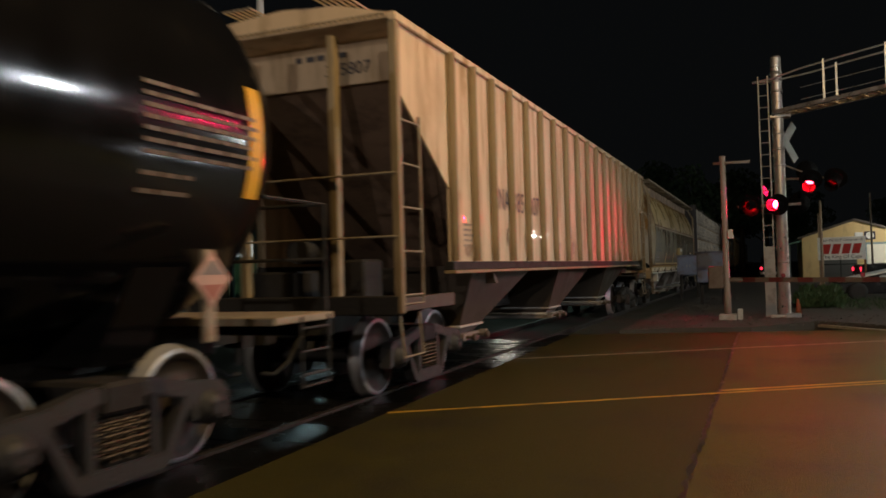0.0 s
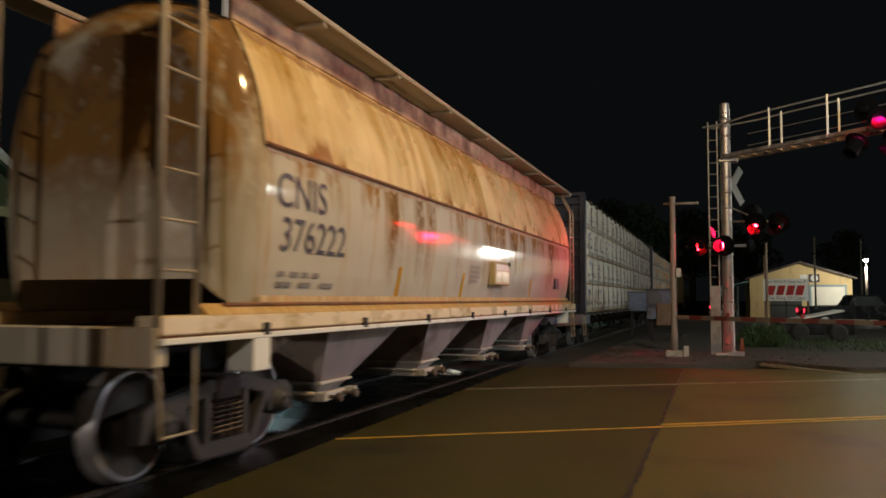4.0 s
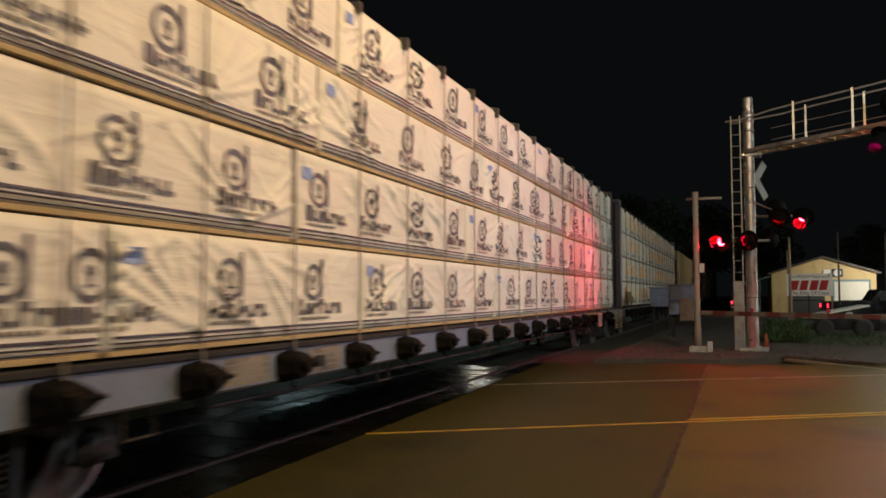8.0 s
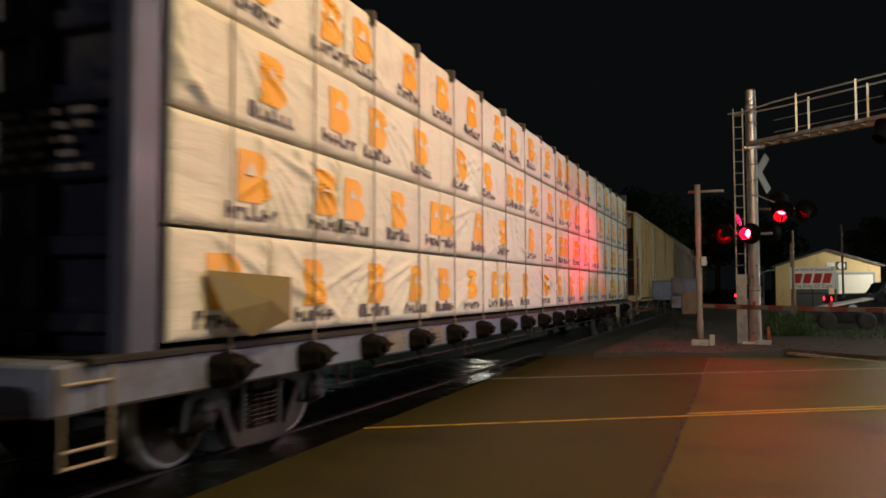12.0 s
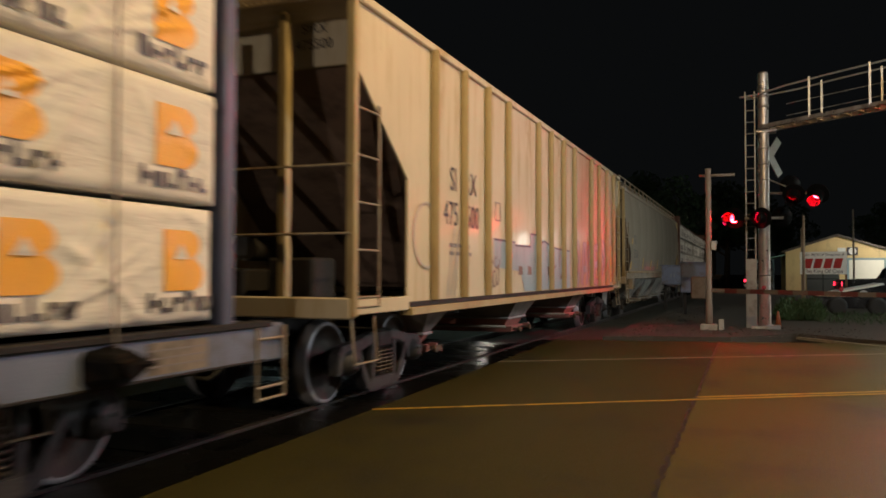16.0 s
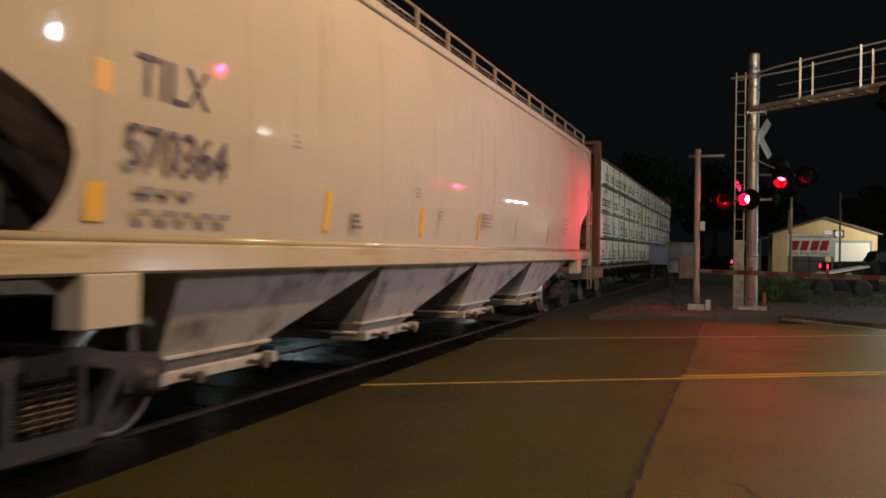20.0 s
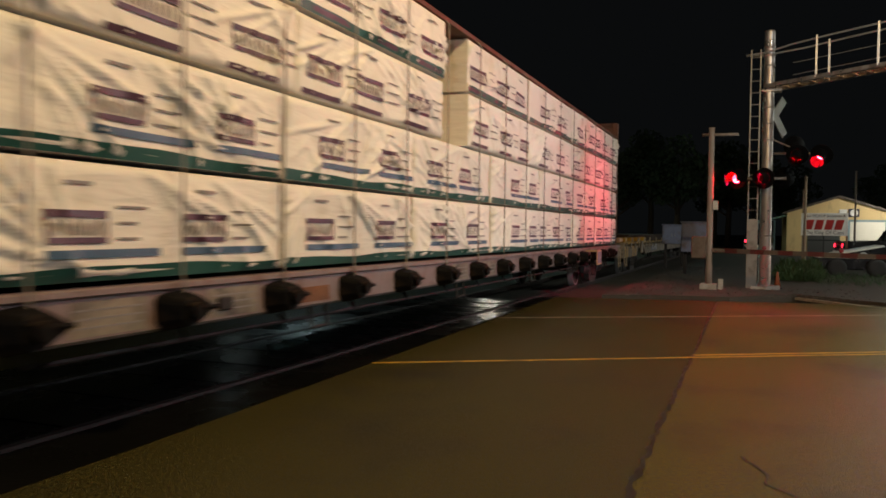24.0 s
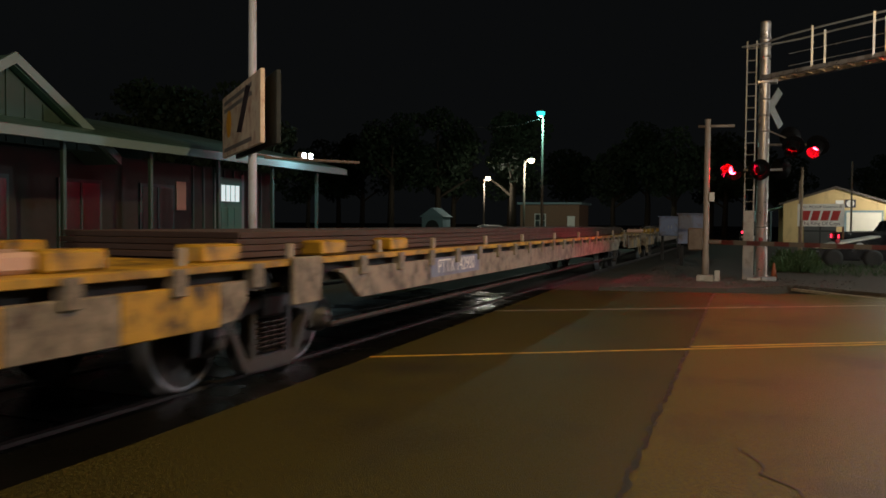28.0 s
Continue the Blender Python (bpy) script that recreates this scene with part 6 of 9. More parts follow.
def frame_print(p, depth, y, z0, h, rng, upper):
    """A dark rectangular frame with rows of lettering inside, small bars and a coloured band by it."""
    bm = bmesh.new()
    w, hh, zc = (0.64 if upper else 0.50), h * 0.27, z0 + h * (0.42 if upper else 0.49)
    print_bar(bm, depth, y - w / 2, y + w / 2, zc + hh / 2 - h * 0.06, zc + hh / 2)
    print_bar(bm, depth, y - w / 2, y + w / 2, zc - hh / 2, zc - hh / 2 + h * 0.05)
    print_bar(bm, depth, y - w / 2, y - w / 2 + h * 0.03, zc - hh / 2, zc + hh / 2)
    print_bar(bm, depth, y + w / 2 - h * 0.03, y + w / 2, zc - hh / 2, zc + hh / 2)
    part("printed_frame", bm, "ink_red", p)
    bm = bmesh.new()
    for k in range(9):
        a = y - w * 0.42 + k * w * 0.095
        print_bar(bm, depth, a, a + w * 0.04, zc - hh * 0.26, zc + hh * (0.22 if k % 3 else 0.10))
    tagged(part("printed_word", bm, "ink_grey", p), kind="stuff")
    bm = bmesh.new()
    for k in range(3):
        print_bar(bm, depth, y + w * 0.66, y + w * (1.0 + 0.25 * rng.random()), zc + hh * (0.6 - 0.5 * k), zc + hh * (0.68 - 0.5 * k))
    print_bar(bm, depth, y - w * 0.2, y + w * 0.25, z0 + h * 0.83, z0 + h * 0.86)
    tagged(part("printed_line", bm, "ink_grey", p), kind="stuff")
    bm = bmesh.new()
    if upper:
        print_bar(bm, depth, y - w * 0.62, y + w * 0.52, z0 + h * 0.075, z0 + h * 0.135)
    else:
        print_bar(bm, depth, y - w * 0.5, y + w * 1.5, z0 + h * 0.235, z0 + h * 0.305)
    if len(bm.faces):
        part("printed_band", bm, "ink_red" if upper else "ink_blue", p)


def hem_strip(bm, depth, ln, z, h, rng):
    """A coloured hem whose upper edge hangs in waves."""
    prev, ph, f = None, rng.uniform(0, 6), rng.uniform(1.6, 2.6)
    n = int(ln / 0.08)
    for i in range(n + 1):
        y = 0.03 + (ln - 0.09) * i / n
        top = z + h * (0.88 + 0.12 * math.sin(f * y + ph) + 0.05 * math.sin(5.3 * y + 2 * ph))
        a, b = (bm.verts.new((depth(y, q) + 0.014, y, q)) for q in (z, top))
        if prev:
            bm.faces.new((prev[0], a, b, prev[1]))
        prev = (a, b)


def load_rows(c_s, Lload, zlow, ztop, style, label, group, seed, rows, half=1.42):
    """Rows of packs from the bottom up: for each row where its packs begin and where its prints stand."""
    rng = random.Random(seed)
    h = (ztop - zlow) / len(rows)
    for r, (starts, prints) in enumerate(rows):
        z0 = zlow + r * h
        cuts = list(zip(starts, list(starts[1:]) + [Lload]))
        if style == "frame" and r > 1:
            # the upper rows leave a gap in the middle of the car
            cuts = [(a, 9.76 if b == 10.69 else b) for a, b in cuts]
        for i, (y, end) in enumerate(cuts):
            ln = end - y
            p, depth = wrapped_pack(label, 0.12, half + rng.uniform(-0.022, 0.014), c_s + y + 0.012, z0 + 0.012, z0 + h - 0.006, ln - 0.024, seed * 31 + r * 9 + i, c_s, group, timber=style == "roundel", slack={"frame": 2.1, "block": 1.6, "roundel": 1.65}[style])
            hh = h - 0.02
            for q in prints:
                if not y - 0.3 < q < end + 0.25:
                    continue
                if style == "frame" and not y < q < end:
                    continue
                if style == "roundel":
                    roundel_print(p, depth, q - y, z0, hh, rng)
                elif style == "block":
                    block_print(p, depth, q - y, z0, hh, rng)
                else:
                    frame_print(p, depth, q - y, z0, hh, rng, r > 1)
            if style == "roundel":
                bm = bmesh.new()
                for a, b in ((0.150, 0.172), (0.108, 0.124), (0.072, 0.082)):
                    print_bar(bm, depth, 0.03, ln - 0.06, z0 + hh * a, z0 + hh * b)
                part("printed_band", bm, "ink_band", p)
                bm = bmesh.new()
                print_bar(bm, depth, 0.10, 0.26, z0 + hh * 0.72, z0 + hh * 0.85)
                part("paper_tag", bm, "label_blue", p, "small blue paper tag")
            elif style == "frame" and r != 2:
                bm = bmesh.new()
                hem_strip(bm, depth, ln, z0 + 0.03, hh * 0.13, rng)
                part("hem", bm, "ink_green", p, "dark green hem of the wrap")


TIM = "wrapped timber packs on the train"
c4, L4, f4 = centrebeam("navy centre-beam flat car loaded with wrapped timber", 48.34, 23.92, 4.78, 4.58, "beam_navy", "deck_grey", 4)
load_rows(48.34, 23.92, 1.06, 4.58, "roundel", "cream wrapped timber pack printed with dark roundels", TIM, 4, (
    ((0, 2.35, 6.0, 10.95, 15.18, 19.6), (0.25, 1.55, 2.2, 3.62, 4.95, 6.32, 7.5, 8.85, 10.17, 11.85, 13.12, 14.4, 15.31, 16.64, 17.97, 19.31, 19.89, 21.23, 22.54)),
    ((0, 0.5, 4.65, 9.5, 13.4, 17.12, 19.5), (-0.2, 1.09, 2.39, 3.70, 5.05, 6.2, 7.5, 8.9, 10.2, 11.17, 12.49, 13.73, 14.84, 16.17, 17.26, 18.55, 20.24, 21.55, 22.85)),
    ((0, 5.05, 10.35, 13.77, 17.1, 19.55), (0.26, 1.53, 2.84, 4.17, 5.85, 7.2, 8.55, 9.85, 10.92, 12.24, 13.56, 13.97, 15.18, 16.54, 17.64, 18.94, 20.71, 22.0, 23.34)),
    ((0, 5.5, 9.85, 13.9, 17.2, 19.72), (0.80, 2.11, 3.39, 4.71, 6.2, 7.5, 8.9, 10.3, 11.5, 12.8, 15.07, 16.3, 17.1, 18.24, 19.57, 19.89, 21.2, 22.52))))
letters("73754", 0.27, "wrap_seam", c4, end_face(0.70, f4 - 0.385, 3.58))
data_block(c4, f4 - 0.385, 0.2, 3.0, 1.0, 4, "ink_grey", 0.05, 0.10, 21, "end")
c5, L5, f5 = centrebeam("dark blue centre-beam flat car loaded with wrapped timber", 74.74, 23.79, 4.76, 4.53, "beam_slate", "deck_grey", 5)
load_rows(74.74, 23.79, 1.06, 4.53, "block", "cream wrapped timber pack printed with orange blocks", TIM, 5, (
    ((0, 1.3, 5.05, 8.15, 13.35, 17.0, 20.4), (0.60, 2.02, 3.36, 4.54, 5.55, 6.72, 7.95, 8.52, 9.8, 11.43, 12.75, 13.95, 15.27, 16.5, 17.42, 18.63, 19.96, 20.81, 22.1, 23.41)),
    ((0, 2.52, 5.45, 9.3, 13.26, 17.43, 20.48), (0.98, 2.22, 2.83, 4.0, 5.24, 5.65, 7.0, 8.34, 10.3, 11.71, 12.98, 13.53, 14.7, 16.0, 17.18, 17.68, 19.0, 20.28, 20.68, 21.94, 23.29)),
    ((0, 2.98, 5.5, 9.25, 13.42, 17.25, 20.2), (1.25, 2.49, 3.44, 4.73, 6.25, 7.58, 8.92, 9.49, 10.6, 11.98, 13.22, 13.6, 14.85, 16.18, 18.27, 19.65, 20.71, 21.98, 23.27)),
    ((0, 2.67, 5.0, 9.75, 13.3, 17.2, 20.0), (1.06, 2.32, 3.01, 4.31, 5.52, 6.78, 8.10, 9.2, 10.3, 11.64, 12.88, 13.73, 15.04, 16.29, 18.05, 19.35, 20.65, 21.91, 23.18))))
data_block(c5, f5 - 0.385, 0.2, 2.7, 1.0, 5, "ink_grey", 0.05, 0.10, 22, "end")
def service_plate(c, y):
    bm = bmesh.new()
    bbox(bm, 1.69, 1.715, y, y + 0.56, 0.64, 1.0, 0.01)
    for q in (y + 0.01, y + 0.53):
        box(bm, 1.415, 1.695, q, q + 0.02, 0.96, 0.99)
    pl = part("service_plate", bm, "rib_tan", c, "pale framed service plate")
    mark(pl, 1.717, y + 0.05, y + 0.27, 0.68, 0.96, "deck_grey", "plate_panel")
    mark(pl, 1.717, y + 0.29, y + 0.51, 0.68, 0.96, "deck_grey", "plate_panel")


service_plate(c4, 20.56)
service_plate(c5, 20.39)
# torn flap of wrap at the front of the second load
bm = bmesh.new()
v = [bm.verts.new(p) for p in ((1.46, 0.35, 1.62), (1.47, 1.55, 1.58), (1.62, 1.30, 1.22), (1.60, 0.75, 1.10), (1.55, 0.45, 1.30))]
cen = bm.verts.new((1.66, 0.95, 1.38))
for i in range(5):
    bm.faces.new((v[i], v[(i + 1) % 5], cen))
flap = part("torn_flap", bm, "flap_olive", None, "")
tagged(flap, "torn dark flap of timber wrap hanging open", "torn wrap")
RIDERS.append((flap, 74.74))

# Tan hopper with painted tags.
h6 = ribbed_hopper("covered_hopper", "tan ribbed covered hopper car with blue and white spray-painted tags", 100.63, 17.35, 1.45, 4.30, 1.10,
                   [(0.10, 3.62), (1.46, 2.55)], 12, "hopper_tan", "rib_tan", "hopper_dark", "hopper_tan",
                   [2.2, 3.3, 4.36, 5.44, 7.41, 8.42, 9.53, 10.64, 12.64, 13.72, 14.85, 16.0])
for y, lead in ((1.9, 1.10), (6.8, 0.0), (11.7, 0.0)):
    # the pans' pink paint stands in for red signal light on them
    bay(h6, y + lead * 0.5, y + 1.6, 1.10, 0.46, 1.34, "bay_dull", "pink_gate", 1.0, (y + max(0.25, lead), y + 1.32), 0.16)
letters("SI", 0.46, "ink", h6, side_face(1.466, 2.95, 2.70), squash=0.85)
letters("RX", 0.46, "ink", h6, side_face(1.466, 3.66, 2.70), squash=0.85)
letters("475", 0.46, "ink", h6, side_face(1.466, 2.86, 2.23), squash=0.8)
letters("500", 0.46, "ink", h6, side_face(1.466, 3.75, 2.23), squash=0.8)
data_block(h6, 1.466, 2.80, 1.80, 1.1, 2, "ink_grey", 0.05, 0.11, 12)
letters("SIRX", 0.16, "ink", h6, end_face(0.62, 0.70, 4.21))
letters("475500", 0.16, "ink", h6, end_face(0.62, 0.70, 4.03))
bm = bmesh.new()
for a, b in (((1.468, 4.83, 2.56), (1.468, 5.09, 2.56)), ((1.468, 4.83, 2.28), (1.468, 5.09, 2.28)), ((1.468, 4.83, 2.28), (1.468, 4.83, 2.56)), ((1.468, 5.09, 2.28), (1.468, 5.09, 2.56))):
    strut(bm, a, b, 0.02, 0.004)
part("stencil_box", bm, "ink_grey", h6)


def tag_poly(body, pts, material, x, name="spray_tag"):
    bm = bmesh.new()
    bm.faces.new([bm.verts.new((x, y, z)) for y, z in pts])
    bmesh.ops.triangulate(bm, faces=bm.faces[:])
    return part(name, bm, material, body)


rng = random.Random(11)
# large pale-blue painted-over area, stepped top
tag_poly(h6, [(4.76, 1.55), (4.76, 1.98), (5.96, 1.97), (5.96, 1.92), (6.95, 1.93), (6.95, 2.16), (7.37, 2.16), (7.37, 1.95), (8.0, 2.07), (8.4, 2.0), (9.1, 1.95), (10.30, 1.93), (10.30, 1.13), (6.55, 1.13), (6.3, 1.48), (5.4, 1.52)], "tag_blue", 1.463)
tag_poly(h6, [(8.19, 1.57), (9.01, 1.61), (8.35, 1.32)], "tag_brown", 1.4645)
tag_poly(h6, [(9.31, 1.33), (9.95, 1.85), (9.98, 1.34)], "tag_brown", 1.4645)
for y in (6.15, 6.75, 8.25):
    tag_poly(h6, [(y, 1.42), (y + 0.28, 1.42), (y + 0.26, 1.56), (y + 0.02, 1.58)], "tag_brown", 1.4645)


def scrawl(body, pts, r, material, x):
    """A sprayed stroke: one ribbon along the points."""
    bm = bmesh.new()
    n = len(pts)
    rows = []
    for i, (y, z) in enumerate(pts):
        ya, za = pts[max(0, i - 1)]
        yb, zb = pts[min(n - 1, i + 1)]
        d = math.hypot(yb - ya, zb - za) or 1.0
        wy, wz = -(zb - za) / d * r, (yb - ya) / d * r
        rows.append((bm.verts.new((x, y - wy, z - wz)), bm.verts.new((x, y + wy, z + wz))))
    for p, q in zip(rows, rows[1:]):
        bm.faces.new((p[0], p[1], q[1], q[0]))
    return part("spray_tag", bm, material, body)


def loop(y, z, ry, rz, n=22, a0=0.0):
    return [(y + ry * math.cos(a0 + 2 * math.pi * k / n), z + rz * math.sin(a0 + 2 * math.pi * k / n)) for k in range(n + 1)]


# five tall overlapping letter forms: pale fill, dark outline
for y, strokes in (
        (11.05, (loop(0.0, 1.68, 0.27, 0.44),)),
        (11.95, (((-0.34, 1.18), (-0.08, 2.14), (0.06, 2.14), (0.30, 1.18)), ((-0.20, 1.55), (0.20, 1.55)))),
        (12.75, (((-0.34, 2.14), (-0.06, 1.22), (0.06, 1.22), (0.32, 2.16)),)),
        (13.45, (((0.26, 2.12), (-0.20, 2.08), (-0.22, 1.24), (0.28, 1.20)), ((-0.20, 1.66), (0.18, 1.68)))),
        (14.1, (((0.24, 2.08), (-0.05, 2.16), (-0.22, 1.95), (-0.02, 1.68), (0.22, 1.45), (0.02, 1.20), (-0.24, 1.26)),))):
    for k, pts in enumerate(strokes):
        pts = [(y + dy, z) for dy, z in pts]
        scrawl(h6, pts, 0.13, "tag_slate", 1.4636 + 0.0004 * k)
        scrawl(h6, pts, 0.075, "tag_blue" if k else "tag_mauve", 1.4646 + 0.0004 * k)
scrawl(h6, [(2.02 + 0.42 * math.cos(a * 0.25), 1.92 + 0.40 * math.sin(a * 0.25)) for a in range(27)], 0.016, "tag_grey", 1.4656)
# grey thrown-up loops and legs of older tags
scrawl(h6, [(14.38 + 0.42 * math.cos(a * 0.22), 1.95 + 0.36 * math.sin(a * 0.22)) for a in range(30)], 0.05, "tag_slate", 1.4654)
scrawl(h6, loop(14.38, 1.66, 0.14, 0.26), 0.04, "tag_slate", 1.4656)
tag_poly(h6, loop(14.38, 1.93, 0.40, 0.34)[:-1], "tag_mauve", 1.4650)
for y, z in ((14.24, 2.02), (14.52, 2.00)):
    scrawl(h6, loop(y, z, 0.08, 0.06, 12), 0.02, "tag_slate", 1.4658)
for a in (0.0, 0.16, 0.32):
    scrawl(h6, loop(15.05 + a, 2.12 - 0.4 * (a - 0.16), 0.07, 0.10, 12), 0.012, "tag_grey", 1.4653)
for a, b in (((2.72, 1.15), (3.0, 2.05)), ((2.85, 1.15), (3.2, 2.05)), ((3.0, 1.15), (3.12, 1.68)), ((3.45, 1.15), (3.28, 1.66))):
    scrawl(h6, [a, b], 0.022, "tag_grey", 1.4653)
for k, (y, z, ry, rz) in enumerate(((4.46, 1.66, 0.10, 0.12), (4.62, 1.50, 0.12, 0.16), (4.78, 1.36, 0.10, 0.12), (4.92, 1.62, 0.13, 0.09), (4.58, 1.30, 0.14, 0.08), (4.95, 1.42, 0.08, 0.15))):
    scrawl(h6, loop(y, z, ry, rz, 16, 0.6 * k)[:14], 0.016, "tag_brown", 1.4657 + 0.0002 * k)
# dark edge along the top of the blue area
for pts in (((4.76, 1.98), (5.96, 1.97)), ((5.96, 1.92), (6.95, 1.93), (6.95, 2.16), (7.36, 2.16)), ((7.37, 1.95), (8.0, 2.07), (8.4, 2.0), (9.1, 1.95), (10.30, 1.93))):
    scrawl(h6, pts, 0.018, "tag_dark", 1.4649)
for y in (15.62,):
    mark(h6, 1.4665, y, y + 0.12, 1.2, 2.2, "yellow_mark")

# Pale grey smooth-sided hopper.
def smooth_hopper(s, L):
    c = car("covered_hopper", "pale grey smooth-sided covered hopper car", s)
    zt, zb, sill0 = 4.15, 1.50, 1.26
    prof = [(1.36, zb), (1.41, 1.9), (1.445, 2.4), (1.45, 2.9), (1.435, 3.4), (1.40, 3.8), (1.33, zt)]

    curve = ((1.50, 1.12), (1.62, 1.28), (1.80, 1.38), (2.0, 1.42), (2.16, 1.36), (2.30, 1.12), (2.42, 0.82), (2.60, 0.55), (2.85, 0.31), (3.08, 0.17), (3.30, 0.14), (5.0, 0.14))

    def edge(z):
        """Where the side begins at that height: hollowed out low down, straight up above."""
        for (z0, e0), (z1, e1) in zip(curve, curve[1:]):
            if z <= z1:
                return e0 + (e1 - e0) * (z - z0) / (z1 - z0)
        return 0.14

    zs = sorted({z for _, z in prof} | {zb + (zt - zb) * k / 14 for k in range(15)} | {q for q, _ in curve if zb < q < zt})

    def xat(z):
        for (x0, z0), (x1, z1) in zip(prof, prof[1:]):
            if z0 <= z <= z1:
                return x0 + (x1 - x0) * (z - z0) / (z1 - z0)
        return prof[-1][0]

    def bow(y):
        """Each sheet between two seams bulges a little, some more than others."""
        q = (y - 2.0) / ((L - 4.0) / 8)
        u = q - math.floor(q)
        return (0.004 + 0.004 * ((int(math.floor(q)) * 5 + 2) % 4) / 3) * (1 - (2 * u - 1) ** 2)

    for sgn in (1, -1):
        bm = bmesh.new()
        rows = []
        for z in zs:
            e = edge(z)
            ys = [e + (L - 2 * e) * k / 90 for k in range(91)]
            rise = max(0.0, 1 - (2 * (z - zb) / (zt - zb) - 1) ** 6)
            rows.append([bm.verts.new((sgn * (xat(z) + rise * bow(y)), y, z)) for y in ys])
        for A, B in zip(rows, rows[1:]):
            for k in range(90):
                bm.faces.new((A[k], A[k + 1], B[k + 1], B[k])).smooth = True
        part("side_sheet", bm, "hopper_grey", c)
        part("side_sill", bbox(bmesh.new(), sgn * 1.42 - 0.10, sgn * 1.42 + 0.05, 0.06, L - 0.06, sill0, zb - 0.03, 0.02), "sill_gloss", c)
        part("sill_ledge", rod(bmesh.new(), [(sgn * 1.425, 0.1, zb - 0.01), (sgn * 1.425, L - 0.1, zb - 0.01)], 0.035, 8), "sill_gloss", c)
        part("top_chord", bbox(bmesh.new(), sgn * 1.33 - 0.05, sgn * 1.33 + 0.045, 0.1, L - 0.1, zt - 0.03, zt + 0.09, 0.015), "hopper_grey", c)
    bm = bmesh.new()
    prism(bm, [(-1.33, zt + 0.08), (-0.7, zt + 0.24), (0, zt + 0.28), (0.7, zt + 0.24), (1.33, zt + 0.08), (1.33, zt), (-1.33, zt)], 0.2, L - 0.2, "xz")
    part("roof", bm, "hopper_grey", c)
    # roof rail with posts and mesh
    for sgn in (1, -1):
        part("running_board", build_roofwalk(bmesh.new(), L, sgn * 0.95 - 0.22, sgn * 0.95 + 0.22, zt + 0.34, 0), "aluminium", c)
        n = 16
        for k in range(n + 1):
            y = 0.2 + (L - 0.4) * k / n
            part("roof_post", shared("roof_post", lambda bm: box(bm, -0.02, 0.02, -0.03, 0.03, 0, 0.36), "handrail"), None, c).location = (sgn * 1.24, y, zt + 0.08)
        bm = bmesh.new()
        rod(bm, [(sgn * 1.24, 0.1, zt + 0.44), (sgn * 1.24, L - 0.1, zt + 0.44)], 0.02, 6)
        part("roof_rail", bm, "handrail", c)
    slope_ends(c, L, 1.38, zt - 0.9, "bay_dull")
    for y, g in ((0.0, 1), (L, -1)):
        bm = bmesh.new()
        prism(bm, [(-1.33, zt), (1.33, zt), (1.40, zt - 0.9), (-1.40, zt - 0.9)], *sorted((y + g * 0.70, y + g * 0.74)), "xz")
        part("end_sheet", bm, "hopper_tan", c)
        part("end_sill", bbox(bmesh.new(), -1.45, 1.45, *sorted((y + g * 0.02, y + g * 0.14)), 1.10, 1.34, 0.015), "hopper_grey", c)
        part("end_platform", box(bmesh.new(), -1.35, 1.35, *sorted((y + g * 0.14, y + g * 1.5)), 1.24, 1.27), "hopper_dark", c)
        for sx in (1, -1):
            part("corner_post", bbox(bmesh.new(), sx * 1.38 - 0.05, sx * 1.38 + 0.04, *sorted((y + g * 0.05, y + g * 0.14)), 1.3, zt + 0.02, 0.01), "rib_tan", c)
            part("end_post", bbox(bmesh.new(), sx * 0.6 - 0.06, sx * 0.6 + 0.06, *sorted((y + g * 0.25, y + g * 0.37)), 1.25, zt - 0.3, 0.01), "rib_tan", c)
        rung_ladder(c, 1.46, *sorted((y + g * 0.05, y + g * 0.56)), 0.95, 3.1, 6)
        bm = bmesh.new()
        rod(bm, [(1.44, y + g * 0.05, 1.2), (1.47, y + g * 0.05, 0.50), (1.47, y + g * 0.52, 0.50), (1.44, y + g * 0.52, 1.2)], 0.02, 6)
        rod(bm, [(1.47, y + g * 0.05, 0.85), (1.47, y + g * 0.52, 0.85)], 0.016, 6)
        part("stirrup", bm, "handrail", c)
        part("jacking_pad", bbox(bmesh.new(), 1.25, 1.47, *sorted((y + g * 1.45, y + g * 1.95)), 0.92, 1.27, 0.01), "hopper_grey", c)
        bm = bmesh.new()
        bbox(bm, -0.8, 0.75, *sorted((y + g * 0.9, y + g * 1.5)), 1.55, 1.86, 0.03)
        part("brake_reservoir", bm, "bay_grey", c)
        bm = bmesh.new()
        bbox(bm, 0.2, 0.9, *sorted((y + g * 0.5, y + g * 1.0)), 1.28, 1.7, 0.03)
        part("valve_box", bm, "under", c)
    w = (L - 5.0) / 4
    for k in range(4):
        y = 2.5 + k * w
        bay(c, y, y + w, 1.28, 0.45, 1.36, "bay_grey", "bay_grey", 1.0, (y + 0.18, y + 1.65))
    centre_sill(c, L)
    letters("TILX", 0.17, "ink", c, end_face(1.0, 0.69, zt - 0.12))
    letters("570364", 0.17, "ink", c, end_face(1.04, 0.69, zt - 0.30))
    letters("TILX", 0.42, "ink", c, side_face(1.462, 2.27, 2.58), squash=0.9)
    letters("570364", 0.42, "ink", c, side_face(1.458, 2.36, 2.10), squash=0.9)
    data_block(c, 1.437, 1.95, 1.80, 1.1, 2, "ink_grey", 0.05, 0.15, 31)
    data_block(c, 1.43, 5.1, 1.78, 0.32, 3, "ink", 0.04, 0.06, 32)
    data_block(c, 1.45, 9.5, 2.0, 0.7, 4, "ink_grey", 0.03, 0.06, 33)
    data_block(c, 1.45, L - 3.65, 2.15, 0.8, 4, "ink_grey", 0.05, 0.10, 34)
